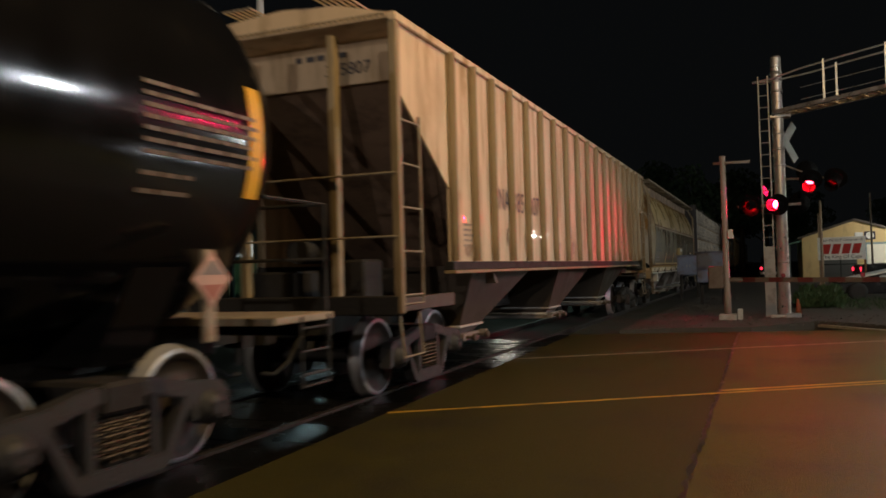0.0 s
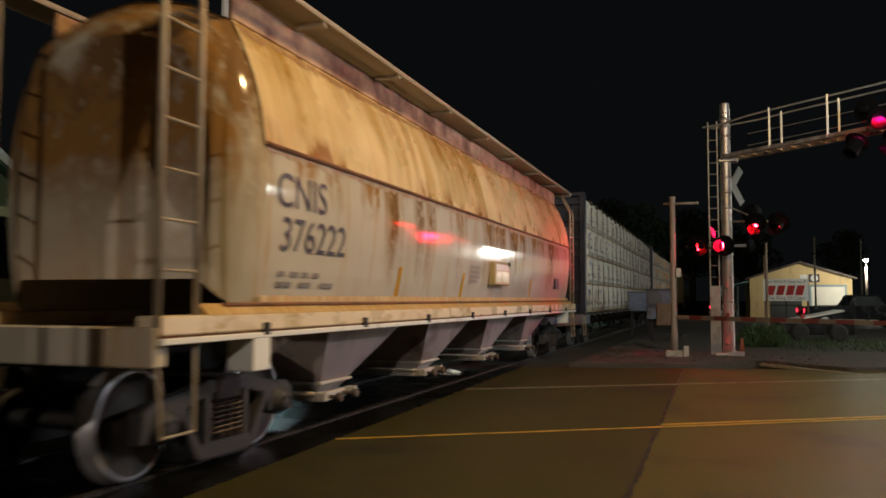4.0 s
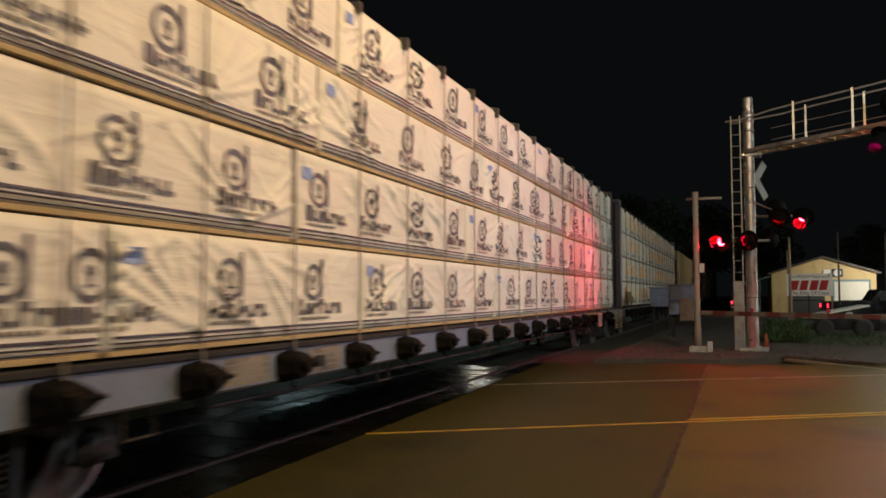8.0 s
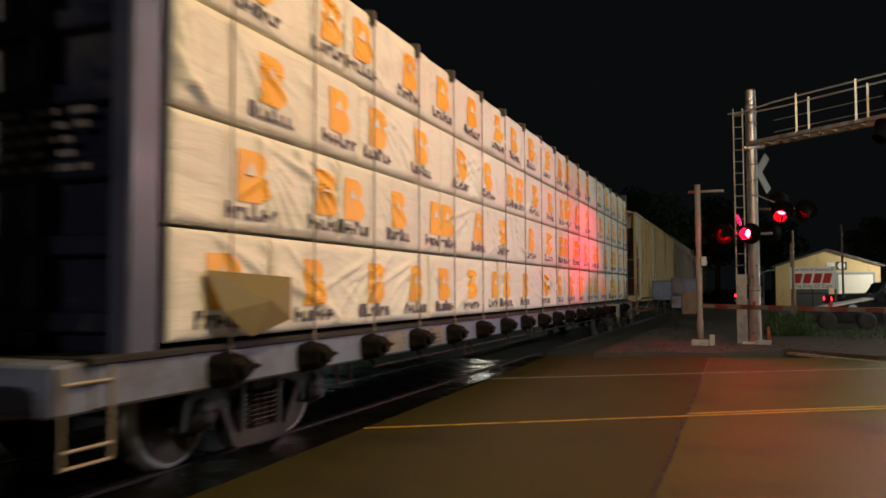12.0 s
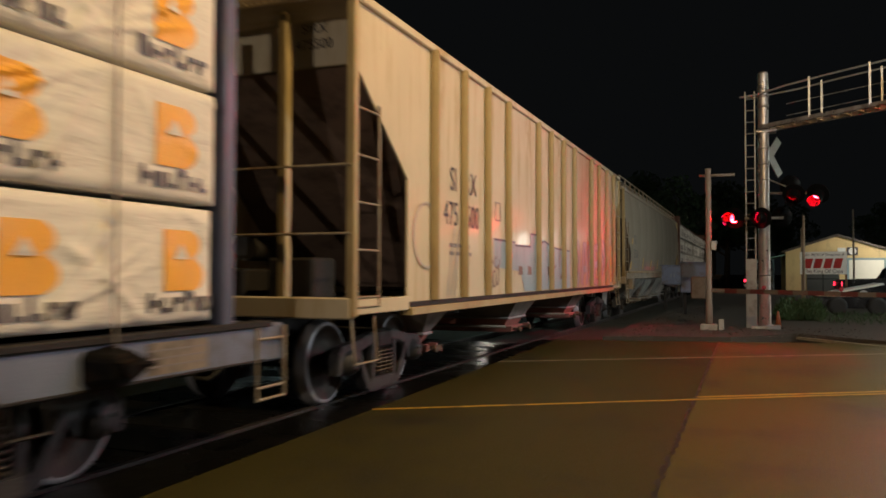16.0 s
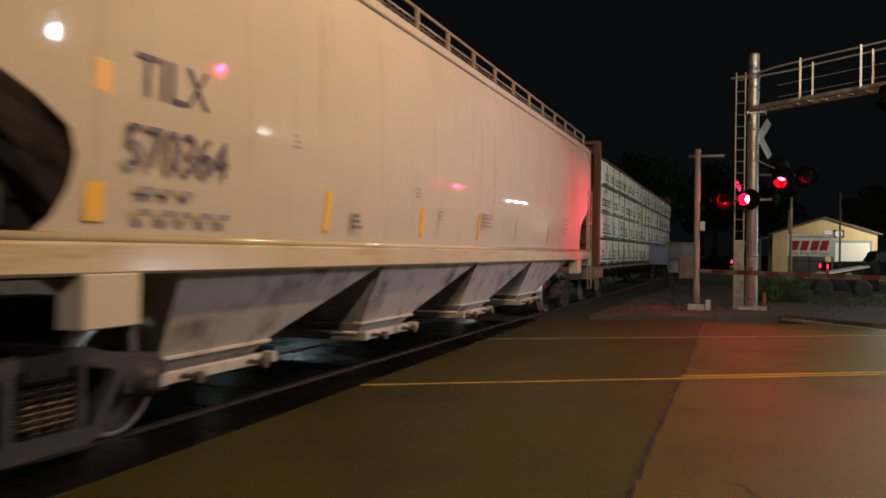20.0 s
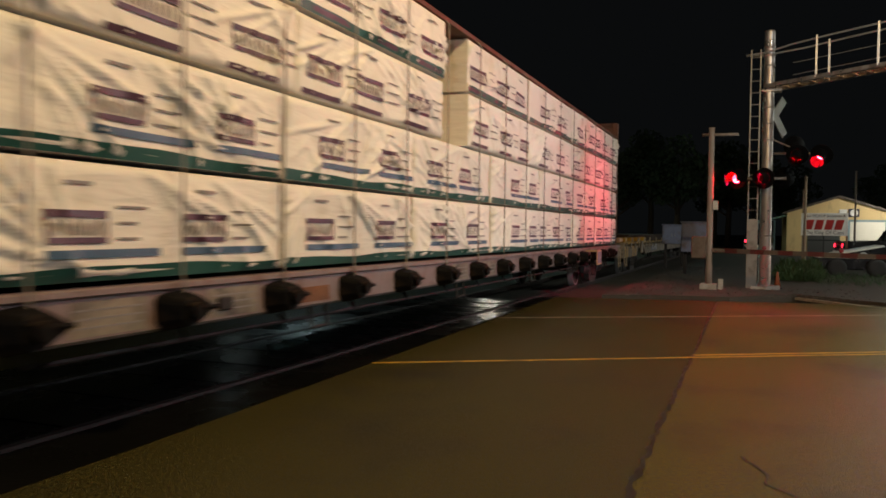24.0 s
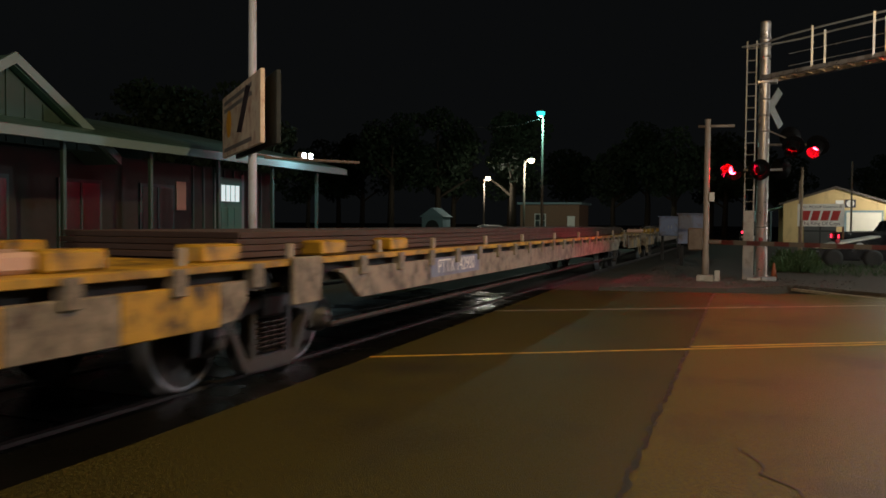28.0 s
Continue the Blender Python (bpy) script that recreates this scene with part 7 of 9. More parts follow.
    for k in range(9):
        y = 2.0 + k * (L - 4.0) / 8
        bm = bmesh.new()
        pts = [(xat(zb + 0.1 + (zt - zb - 0.15) * q / 10) + 0.003, zb + 0.1 + (zt - zb - 0.15) * q / 10) for q in range(11)]
        rows = [(bm.verts.new((x, y - 0.008, z)), bm.verts.new((x, y + 0.008, z))) for x, z in pts]
        for p, q in zip(rows, rows[1:]):
            bm.faces.new((p[0], p[1], q[1], q[0])).smooth = True
        part("weld_seam", bm, "seam_grey", c)
    for k, y in enumerate((3.9, 6.8, 7.6, 10.6, 13.1, 15.3)):
        data_block(c, 1.447, y, 2.45 - 0.25 * (k % 3), 0.22, 3, "ink_grey", 0.025, 0.05, 60 + k)
    for y, w, z0, z1, mt in ((1.52, 0.16, 1.60, 2.62, "yellow_mark"), (4.55, 0.13, 1.62, 2.02, "yellow_mark"), (7.05, 0.12, 1.62, 1.98, "yellow_mark"), (9.4, 0.10, 1.62, 2.02, "yellow_mark"), (11.6, 0.09, 1.62, 2.02, "rib_tan"), (14.2, 0.09, 1.62, 2.02, "rib_tan")):
        rf = mark(c, 1.45, y, y + w, z0, z1, mt)
        for v in rf.data.vertices:
            v.co.x = xat(v.co.z) + (0.016 if v.co.x > 1.45 else 0.010)
    truck(c, 1.55)
    truck(c, L - 1.55)
    ends(c, L)
    return c


smooth_hopper(119.25, 19.2)

# Rust-brown centre-beam car with white-wrapped packs.
c8, L8, f8 = centrebeam("rust-brown centre-beam flat car loaded with white-wrapped timber", 140.30, 23.76, 4.66, 4.16, "beam_rust", "deck_mauve", 8)
load_rows(140.30, 23.76, 1.06, 4.16, "frame", "white wrapped timber pack printed with dark frames", TIM, 8, (
    ((0, 3.0, 5.92, 8.77, 11.8, 14.75, 17.75, 20.5), (0.33, 1.3, 2.55, 3.63, 4.85, 6.58, 7.95, 9.5, 10.82, 13.05, 14.2, 15.1, 16.1, 17.36, 18.35, 19.6, 20.84, 21.98, 23.3)),
    ((0, 3.0, 5.92, 8.77, 11.8, 14.75, 17.7, 20.5), (0.33, 1.26, 2.51, 3.97, 5.2, 6.76, 8.03, 9.42, 10.6, 13.07, 14.2, 15.85, 17.1, 18.35, 19.66, 21.46, 22.78)),
    ((0, 3.25, 6.12, 10.69, 13.95, 17.55, 20.17), (0.36, 1.2, 2.49, 4.22, 5.47, 6.6, 7.56, 8.83, 11.2, 12.46, 13.62, 15.02, 16.4, 17.95, 19.27, 20.64, 21.89, 23.19)),
    ((0, 3.25, 6.12, 10.69, 13.95, 17.55, 20.1), (0.8, 1.9, 2.9, 3.6, 4.58, 5.78, 6.77, 8.0, 9.22, 11.1, 12.3, 13.36, 14.97, 16.3, 18.28, 19.66, 20.54, 21.61, 22.87))))
service_plate(c8, 20.33)
for sgn in (1, -1):
    part("top_plate", bbox(bmesh.new(), *sorted((sgn * 0.1, sgn * 1.41)), f8 + 0.02, L8 - f8 - 0.02, 4.175, 4.24, 0.006), "beam_rust", c8, "rust-brown plate along the top of the load")


# Yellow and cream flat car with stake pockets.
def flat_car(s, L, label, end_len=4.85, lettered=True):
    c = car("flat_car", label, s)
    half = 1.40
    for sgn in (1, -1):
        a = end_len
        x0, x1 = sorted((sgn * half - 0.07 * sgn, sgn * half))
        for f in (lambda q: q, lambda q: L - q):
            for y0, y1, mt in ((0.1, 1.0, "flat_yellow"), (1.0, 1.9, "flat_cream"), (1.9, 2.95, "flat_yellow")):
                part("side_sill", bbox(bmesh.new(), x0, x1, *sorted((f(y0), f(y1))), 0.62, 0.965, 0.008), mt, c)
            bm = bmesh.new()
            prism(bm, [(f(2.95), 0.965), (f(3.30), 0.965), (f(3.30), 0.80), (f(3.15), 0.66), (f(2.95), 0.64)], x0, x1)
            part("sill_taper", bm, "flat_cream", c)
        bm = bmesh.new()
        prism(bm, [(a, 0.975), (a, 0.955), (a + 0.12, 0.93), (a + 0.5, 0.66), (L - a - 0.5, 0.66), (L - a - 0.12, 0.93), (L - a, 0.955), (L - a, 0.975)], x0, x1)
        # near-black plate put in for the shade between the stake pockets
        part("sill_web", box(bmesh.new(), *sorted((sgn * (half - 0.17), sgn * (half - 0.12))), 0.2, L - 0.2, 0.86, 1.048), "under", c)
        part("deck_edge", bbox(bmesh.new(), *sorted((sgn * (half - 0.08), sgn * (half + 0.005))), 0.1, L - 0.1, 1.052, 1.112, 0.006), "flat_yellow", c)
        part("fish_belly_sill", bm, "flat_cream", c)
        part("brake_pipe", rod(bmesh.new(), [(sgn * (half - 0.1), a, 0.42), (sgn * (half - 0.1), L - a, 0.42)], 0.03, 6), "under", c)
        for k in range(int(L / 0.95)):
            y = 0.5 + k * (L - 1.0) / (int(L / 0.95) - 1)
            part("stake_pocket", shared("stake_pocket", lambda bm: bbox(bm, -0.06, 0.035, -0.075, 0.075, 0.90, 1.10, 0.008), "flat_cream"), None, c).matrix_basis = pose(sgn * half, y, 0, 0, 0, 0 if sgn > 0 else 180)
    n = int(L / 0.6)
    for k in range(n):
        y = 0.15 + k * (L - 0.3) / n
        part("deck_plank", shared("deck_plank", lambda bm: bbox(bm, -1.34, 1.34, 0, 0.57, 1.05, 1.10, 0.006), "deck_wood"), None, c).location = (0, y, 0)
    part("end_deck", bbox(bmesh.new(), -1.38, 1.38, 0.05, 3.4, 1.103, 1.115, 0.003), "flat_yellow", c)
    part("end_deck", bbox(bmesh.new(), -1.38, 1.38, L - 3.4, L - 0.05, 1.103, 1.115, 0.003), "flat_yellow", c)
    for y, g in ((0, 1), (L, -1)):
        part("end_sill", bbox(bmesh.new(), -1.42, 1.42, *sorted((y, y + g * 0.12)), 0.62, 1.11, 0.012), "flat_cream", c)
        bm = bmesh.new()
        rod(bm, [(1.40, y + g * 0.1, 0.7), (1.43, y + g * 0.1, 0.36), (1.43, y + g * 0.55, 0.36), (1.40, y + g * 0.55, 0.7)], 0.02, 6)
        part("stirrup", bm, "handrail", c)
        part("end_plate", bbox(bmesh.new(), 1.40, 1.45, *sorted((y + g * 3.94, y + g * 4.44)), 0.70, 1.13, 0.01), "flat_cream", c)
    # wheel chocks and bolsters on the deck, both sides
    for k, y in enumerate((1.72, 3.22, 5.1, 6.75, 9.0, 11.2, 13.8, 16.4, 19.0, 21.6, 24.0)):
        if y > L - 1:
            break
        for sx in (1, -1):
            if k < 4:
                ch = part("chock", shared("chock", lambda bm: bbox(bm, 0.95, 1.22, -0.26, 0.26, 1.113, 1.26, 0.02), "flat_yellow"), None, c, "yellow hinged chock")
                ch.matrix_basis = pose(0, y, 0, 0, 0, 0 if sx > 0 else 180)
            pn = part("stake", shared("stake", lambda bm: bbox(bm, 1.27, 1.32, -0.035, 0.035, 1.10, 1.25, 0.008), "handrail"), None, c, "short pale steel stake")
            pn.matrix_basis = pose(0, y + 0.9, 0, 0, 0, 0 if sx > 0 else 180)
    centre_sill(c, L)
    part("tie_down_box", bbox(bmesh.new(), 0.55, 1.15, 0.85, 1.75, 1.116, 1.25, 0.03), "pink_pale", c, "low pale pink tie-down box")
    if lettered:
        bm = bmesh.new()
        box(bm, 1.401, 1.404, 7.33, 9.29, 0.74, 0.99)
        panel = part("number_panel", bm, "deck_grey", c, "dark panel with pale lettering")
        letters("PTTX 142900", 0.26, "white_paint", panel, side_face(1.407, 8.31, 0.865), squash=1.0)
    truck(c, 4.15)
    truck(c, L - 4.15)
    ends(c, L)
    return c


fl = flat_car(165.85, 28.3, "yellow and cream flat car with stake pockets and chocks")
flat_car(195.6, 28.3, "yellow flat car coupled behind", lettered=False)
bm = bmesh.new()
rng = random.Random(3)
plates = thing("steel_plates", "low stack of rusty brown steel plates on the flat car", "steel plates", (TRACK_X, 169.4, 0))
RIDERS.append((plates, 169.4))
for k in range(4):
    w = rng.uniform(0, 0.04)
    part("plate", bbox(bmesh.new(), -1.08 + w, 0.98 + w, 0.1 + 4 * w, 22.6 - 3 * w, 1.117 + k * 0.06, 1.117 + k * 0.06 + 0.054, 0.004), "deck_wood", plates)

# ---- the crossing's signals ----
FLASH, FLASH_AT = 1.1168, 0.05
LENSES = []


def face_pose(x, y, z, dx, dy, tip=0.0):
    """A lamp head at a place that faces (dx, dy): its own -y is the way it faces."""
    return pose(x, y, z, tip, 0, math.degrees(math.atan2(dx, -dy)))


def lamp_head(parent, m, outer, lit="red_lit"):
    bm = bmesh.new()
    lathe(bm, [(-0.012, 0.26), (0.0, 0.265), (0.012, 0.25)], "y", (0, 0, 0), 28)
    plate = part("backplate", bm, "black_paint", parent)
    plate.matrix_basis = m
    bm = bmesh.new()
    lathe(bm, [(0.012, 0.13), (0.10, 0.12), (0.16, 0.07)], "y", (0, 0, 0), 20)
    part("lamp_housing", bm, "black_paint", plate)
    bm = bmesh.new()
    # visor: a hood open below, reaching forward
    n = 22
    ring = []
    for k in range(n + 1):
        arc = {"red_lit_face": 236, "red_lit_arm": 236, "red_lit_inner": 340}.get(lit, 352)
        a = math.radians(90 - arc / 2 + arc * k / n)
        ln = {"red_lit": 0.24, "red_lit_near": 0.28, "red_lit_over": 0.16, "red_lit_road": 0.40, "red_lit_road_dim": 0.40, "red_lit_road_far": 0.40, "red_lit_beam": 0.40}.get(lit, 0.30)
        c, s = math.cos(a), math.sin(a)
        ring.append([bm.verts.new((0.145 * c, -0.014, 0.145 * s)), bm.verts.new((0.150 * c, -ln, 0.150 * s)), bm.verts.new((0.156 * c, -ln, 0.156 * s)), bm.verts.new((0.152 * c, -0.014, 0.152 * s))])
    for A, B in zip(ring, ring[1:]):
        for i in range(3):
            bm.faces.new((A[i], A[i + 1], B[i + 1], B[i]))
    part("visor", bm, "black_paint", plate)
    if lit in ("red_lit_beam", "red_lit_road_far", "red_lit_over"):
        # blades added unseen inside the visor keep the beam low and wide
        gap, deep = (0.06, 0.10) if lit == "red_lit_over" else (0.036, 0.30)
        bm = bmesh.new()
        z = -0.108
        while z < 0.12:
            w = math.sqrt(max(0.001, 0.143 ** 2 - z * z))
            box(bm, -w, w, -0.062 - deep, -0.062, z - 0.001, z + 0.001)
            z += gap
        part("louvre", bm, "black_paint", plate)
    # the lens turns its lit side forward when it flashes
    bm = bmesh.new()
    lathe(bm, [(-0.010, 0.02), (-0.012, 0.105), (0.0, 0.110), (0.012, 0.105), (0.010, 0.02)], "y", (0, 0, 0), 20, mats=[0, 0, 1, 1])
    for f in bm.faces:
        if f.material_index == 0 and f.calc_center_median().z < (0.04 if "road" in lit else -0.01):
            f.material_index = 2
    lens = part("lens", bm, (lit, "red_off", "red_core"), parent, "red signal lens")
    LENSES.append((lens, m @ pose(0, -0.045, 0), outer))
    return plate


mast = thing("signal_mast", "tall galvanized crossing signal mast with a cantilever and red flashers", "crossing signal", (0.11, 21.71, 0.07))
bm = bmesh.new()
lathe(bm, [(0.0, 0.20), (0.10, 0.20), (0.12, 0.145), (6.42, 0.125), (6.44, 0.13), (6.48, 0.10)], "z", seg=20)
part("pole", bm, "galvanized", mast)
for z in (1.35, 3.75, 4.15, 4.55, 5.6, 5.85, 6.05):
    bm = bmesh.new()
    lathe(bm, [(z - 0.03, 0.142), (z + 0.03, 0.142)], "z", seg=20)
    part("clamp_band", bm, "galvanized", mast)
bm = bmesh.new()
bbox(bm, -0.32, 0.32, -0.35, 0.30, -0.15, 0.06, 0.02)
part("footing", bm, "concrete", mast, "concrete footing")
bm = bmesh.new()
bbox(bm, 0.02, 0.36, -0.42, -0.36 + 0.3, 0.0, 0.10, 0.01)
part("junction_box", bm, "aluminium", mast)
bm = bmesh.new()
for x in (-0.42, -0.20):
    bbox(bm, x - 0.018, x + 0.018, -0.10, -0.05, 0.25 if x < -0.3 else 0.25, 6.0, 0.004)
for k in range(19):
    rod(bm, [(-0.42, -0.075, 0.5 + k * 0.295), (-0.20, -0.075, 0.5 + k * 0.295)], 0.014, 6)
part("ladder", bm, "ladder_grey", mast)
bm = bmesh.new()
bbox(bm, -0.44, -0.18, -0.12, -0.04, 0.0, 1.75, 0.01)
part("ladder_guard", bm, "ladder_grey", mast)
# cantilever walkway over the road
arm = Vector((0.86, -0.51, 0)).normalized()
side = Vector((-arm.y, arm.x, 0))
bm = bmesh.new()
A0, A1 = Vector((0.05, 0, 5.05)), Vector((0.05, 0, 5.05)) + arm * 9.0 + Vector((0, 0, 0.35))
for o in (-0.28, 0.28):
    p, q = A0 + side * o, A1 + side * o
    strut(bm, p, q, 0.09, 0.09)
for k in range(28):
    c = A0 + (A1 - A0) * (k / 27)
    strut(bm, c - side * 0.28, c + side * 0.28, 0.04, 0.04)
part("walkway", bm, "galvanized", mast)
bm = bmesh.new()
for o in (-0.30, 0.30):
    p = A0 + side * o
    rod(bm, [Vector((-0.55, 0.06 * o, 5.88)), Vector((-0.1, o * 0.5, 5.90)), A0 + side * o + arm * 0.7 + Vector((0, 0, 0.92)), A0 + side * o + arm * 1.6 + Vector((0, 0, 0.98)), A1 + side * o + Vector((0, 0, 1.0))], 0.022, 6)
part("handrail", bm, "aluminium", mast)
for k in range(6):
    for o in (-0.30, 0.30):
        b = A0 + side * o + arm * (1.3 + 1.4 * k) + Vector((0, 0, 0.35 * (1.3 + 1.4 * k) / 9))
        bm = bmesh.new()
        strut(bm, b, b + Vector((0, 0, 0.98)), 0.045, 0.045)
        part("rail_post", bm, "aluminium", mast)
bm = bmesh.new()
for k in range(2):
    rod(bm, [A0 + side * 0.3 + arm * 0.4 + Vector((0, 0, 0.3 + 0.3 * k)), A1 + side * 0.3 + Vector((0, 0, 0.35 + 0.3 * k))], 0.008, 5)
part("wire_rail", bm, "aluminium", mast)
bm = bmesh.new()
bbox(bm, -0.17, 0.30, -0.16, 0.16, 4.93, 5.0, 0.01)
part("arm_bracket", bm, "galvanized", mast)
# lamps out on the arm, above the road
for k, (d, up) in enumerate(((3.6, 0.55), (6.2, 0.60))):
    b = A0 + arm * d + Vector((0, 0, up))
    bm = bmesh.new()
    rod(bm, [b - Vector((0, 0, 0.45)), b + Vector((0, 0, 0.25))], 0.04, 8)
    rod(bm, [b - side * 0.45, b + side * 0.45], 0.03, 8)
    part("lamp_bracket", bm, "galvanized", mast)
    for j, o in ((0, -0.42), (1, 0.42)):
        q = b + side * o
        lamp_head(mast, face_pose(q.x, q.y, q.z, 0.51, 0.86), j == 0, "red_lit_arm")
        if k == 1:
            q = b + arm * (o * 0.9) - side * 0.25 + Vector((0, 0, 0.30))
            lamp_head(mast, face_pose(q.x, q.y, q.z, -0.56, -0.83, 8), j == 0, "red_lit_over")
# crossbuck
for a in (50, -50):
    bm = bmesh.new()
    bbox(bm, -0.60, 0.60, -0.012, 0.012, -0.115, 0.115, 0.004)
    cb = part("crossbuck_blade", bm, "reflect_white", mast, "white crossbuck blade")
    cb.matrix_basis = pose(0.16, 0.20, 4.36, 0, 0, 52) @ pose(0, 0 if a > 0 else 0.03, 0, 0, a, 0)
# lower lamp pair facing across the track, upper pair facing along the road
bm = bmesh.new()
rod(bm, [(-1.0, -0.16, 2.76), (0.45, -0.20, 2.76)], 0.035, 8)
rod(bm, [(0.0, -0.12, 2.76), (0.0, -0.26, 2.76)], 0.05, 8)
rod(bm, [(0.0, 0.1, 3.26), (-0.08, 0.34, 3.26)], 0.03, 8)
rod(bm, [(-0.70, -0.17, 2.78), (-0.68, 0.20, 2.80)], 0.03, 8)
rod(bm, [(0.12, 0.0, 3.40), (1.15, -0.35, 3.34)], 0.03, 8)
rod(bm, [(0.12, 0.0, 3.75), (0.62, -0.22, 3.48)], 0.018, 6)
part("crossarm", bm, "galvanized", mast)
lamp_head(mast, face_pose(-0.68, -0.36, 2.76, -0.50, -0.87, 3), True, "red_lit_face")
lamp_head(mast, face_pose(-0.06, -0.36, 2.76, -0.50, -0.87, 3), False, "red_lit_inner")
# two extra strong heads tucked behind, added to redden the train's side
lamp_head(mast, face_pose(-0.74, 0.20, 2.80, -0.93, -0.34, 13), True)
lamp_head(mast, face_pose(-0.12, 0.32, 3.26, -0.90, -0.42, 23), False, "red_lit_near")
lamp_head(mast, face_pose(0.68, -0.30, 3.34, -0.18, -0.98, 31), False, "red_lit_road")
lamp_head(mast, face_pose(1.22, -0.42, 3.32, -0.37, -0.93, 31), True, "red_lit_road_dim")
# unseen heads out on the arm, added to lay red patches on the road
lamp_head(mast, face_pose(3.15, -2.60, 5.30, -0.28, -0.96, 26), False, "red_lit_road_far")
lamp_head(mast, face_pose(3.75, -2.85, 5.30, -0.30, -0.95, 25), True, "red_lit_road_far")
lamp_head(mast, face_pose(3.45, -2.35, 4.90, -0.78, -0.62, 48), False, "red_lit_beam")
lamp_head(mast, face_pose(2.75, -2.15, 4.90, -0.72, -0.69, 49), True, "red_lit_beam")
for x, y, z in ((3.15, -2.60, 5.30), (3.75, -2.85, 5.30), (3.45, -2.35, 4.90), (2.75, -2.15, 4.90)):
    part("lamp_bracket", rod(bmesh.new(), [(x, y + 0.12, z), (x, y + 0.35, z + 0.02), (x, -0.593 * (x - 0.05), 5.10 + 0.045 * (x - 0.05))], 0.025, 6), "galvanized", mast)
# heads that face away, seen from behind
for x, z in ((0.42, 2.80), (0.62, 3.58)):
    bm = bmesh.new()
    lathe(bm, [(-0.16, 0.07), (-0.10, 0.12), (0.0, 0.26), (0.02, 0.26)], "y", (0, 0, 0), 24)
    bk = part("rear_lamp_head", bm, "black_paint", mast, "back of a lamp head")
    bk.matrix_basis = face_pose(x, 0.05, z, 0.3, -0.95)

# T-shaped pole with the gate mechanism beside it
tp = thing("gate_post", "weathered steel post with a short crossarm and gate mechanism", "gate post", (-1.17, 20.72, 0.07))
bm = bmesh.new()
lathe(bm, [(-0.1, 0.085), (0.6, 0.085), (0.62, 0.075), (3.90, 0.068), (3.97, 0.075)], "z", seg=14)
part("pole", bm, "grey_pole", tp)
bm = bmesh.new()
rod(bm, [(-0.22, 0.03, 3.80), (0.62, -0.10, 3.78)], 0.035, 8)
part("crossarm", bm, "grey_pole", tp)
bm = bmesh.new()
bbox(bm, 0.06, 0.19, -0.10, 0.02, 1.95, 2.18, 0.01)
part("bell_box", bm, "aluminium", tp)
bm = bmesh.new()
bbox(bm, -0.42, -0.06, -0.18, 0.22, 0.75, 1.30, 0.03)
bbox(bm, -0.36, 0.36, -0.05, 0.05, 0.92, 1.0, 0.01)
part("gate_mechanism", bm, "mechanism_brown", tp, "weathered gate mechanism case")
bm = bmesh.new()
bbox(bm, -0.20, 0.20, -0.20, 0.20, -0.2, 0.14, 0.02)
bbox(bm, 0.22, 0.34, -0.1, 0.1, -0.1, 0.26, 0.01)
part("footing", bm, "concrete", tp)
# striped gate arm, lowered
ga = thing("crossing_gate", "lowered crossing gate arm with red and white stripes", "gate arm", (-1.12, 21.25, 0.0))
G0, GD = Vector((0.0, 0, 1.02)), Vector((0.755, -0.656, 0.0))
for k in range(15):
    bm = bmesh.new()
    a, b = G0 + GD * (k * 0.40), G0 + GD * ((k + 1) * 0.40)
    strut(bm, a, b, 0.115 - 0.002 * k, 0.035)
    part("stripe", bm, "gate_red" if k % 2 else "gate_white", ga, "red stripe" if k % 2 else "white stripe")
for k in (4, 9, 14):
    bm = bmesh.new()
    c = G0 + GD * (k * 0.4) + Vector((0, 0, 0.10))
    lathe(bm, [(-0.04, 0.03), (-0.03, 0.05), (0.03, 0.05), (0.04, 0.03)], "y", c, 12)
    part("arm_lamp", bm, "red_off", ga, "small red lamp on the arm")
cone = thing("traffic_cone", "small faded orange traffic cone by the signal mast", "traffic cone", (0.42, 21.95, 0.07))
part("base", bbox(bmesh.new(), -0.12, 0.12, -0.12, 0.12, 0.0, 0.03, 0.008), "rubber", cone)
part("body", lathe(bmesh.new(), [(0.03, 0.085), (0.42, 0.022), (0.425, 0.01)], "z", seg=16), "cone_orange", cone)
# relay cabinets beside the track
for x, y, w, d, z0, h, lab in ((-3.30, 34.0, 0.88, 0.55, 0.92, 1.68, "weathered grey steel relay case on a stand"), (-2.00, 28.0, 0.92, 0.6, 0.74, 1.72, "weathered grey steel relay case with rust stains")):
    cab = thing("relay_cabinet", lab, "relay cabinet", (x, y, 0.07), group="relay cabinets by the track")
    part("body", bbox(bmesh.new(), -w / 2, w / 2, -d / 2, d / 2, z0, h, 0.02), "cabinet_bluish", cab)
    part("roof", bbox(bmesh.new(), -w / 2 - 0.04, w / 2 + 0.04, -d / 2 - 0.04, d / 2 + 0.04, h, h + 0.04, 0.012), "cabinet_bluish", cab)
    for q in (-w / 2 + 0.12, w / 2 - 0.12):
        part("leg", bbox(bmesh.new(), q - 0.05, q + 0.05, -0.05, 0.05, -0.1, z0, 0.008), "under", cab)
    for q in (-1, 1):
        dr = part("door", bbox(bmesh.new(), q * w / 4 - w / 4 + 0.03, q * w / 4 + w / 4 - 0.03, -d / 2 - 0.014, -d / 2 + 0.002, z0 + 0.05, h - 0.05, 0.004), "cabinet_bluish", cab)
        part("handle", rod(bmesh.new(), [(q * 0.06, -d / 2 - 0.03, z0 + 0.3), (q * 0.06, -d / 2 - 0.03, z0 + 0.42)], 0.012, 6), "aluminium", dr)

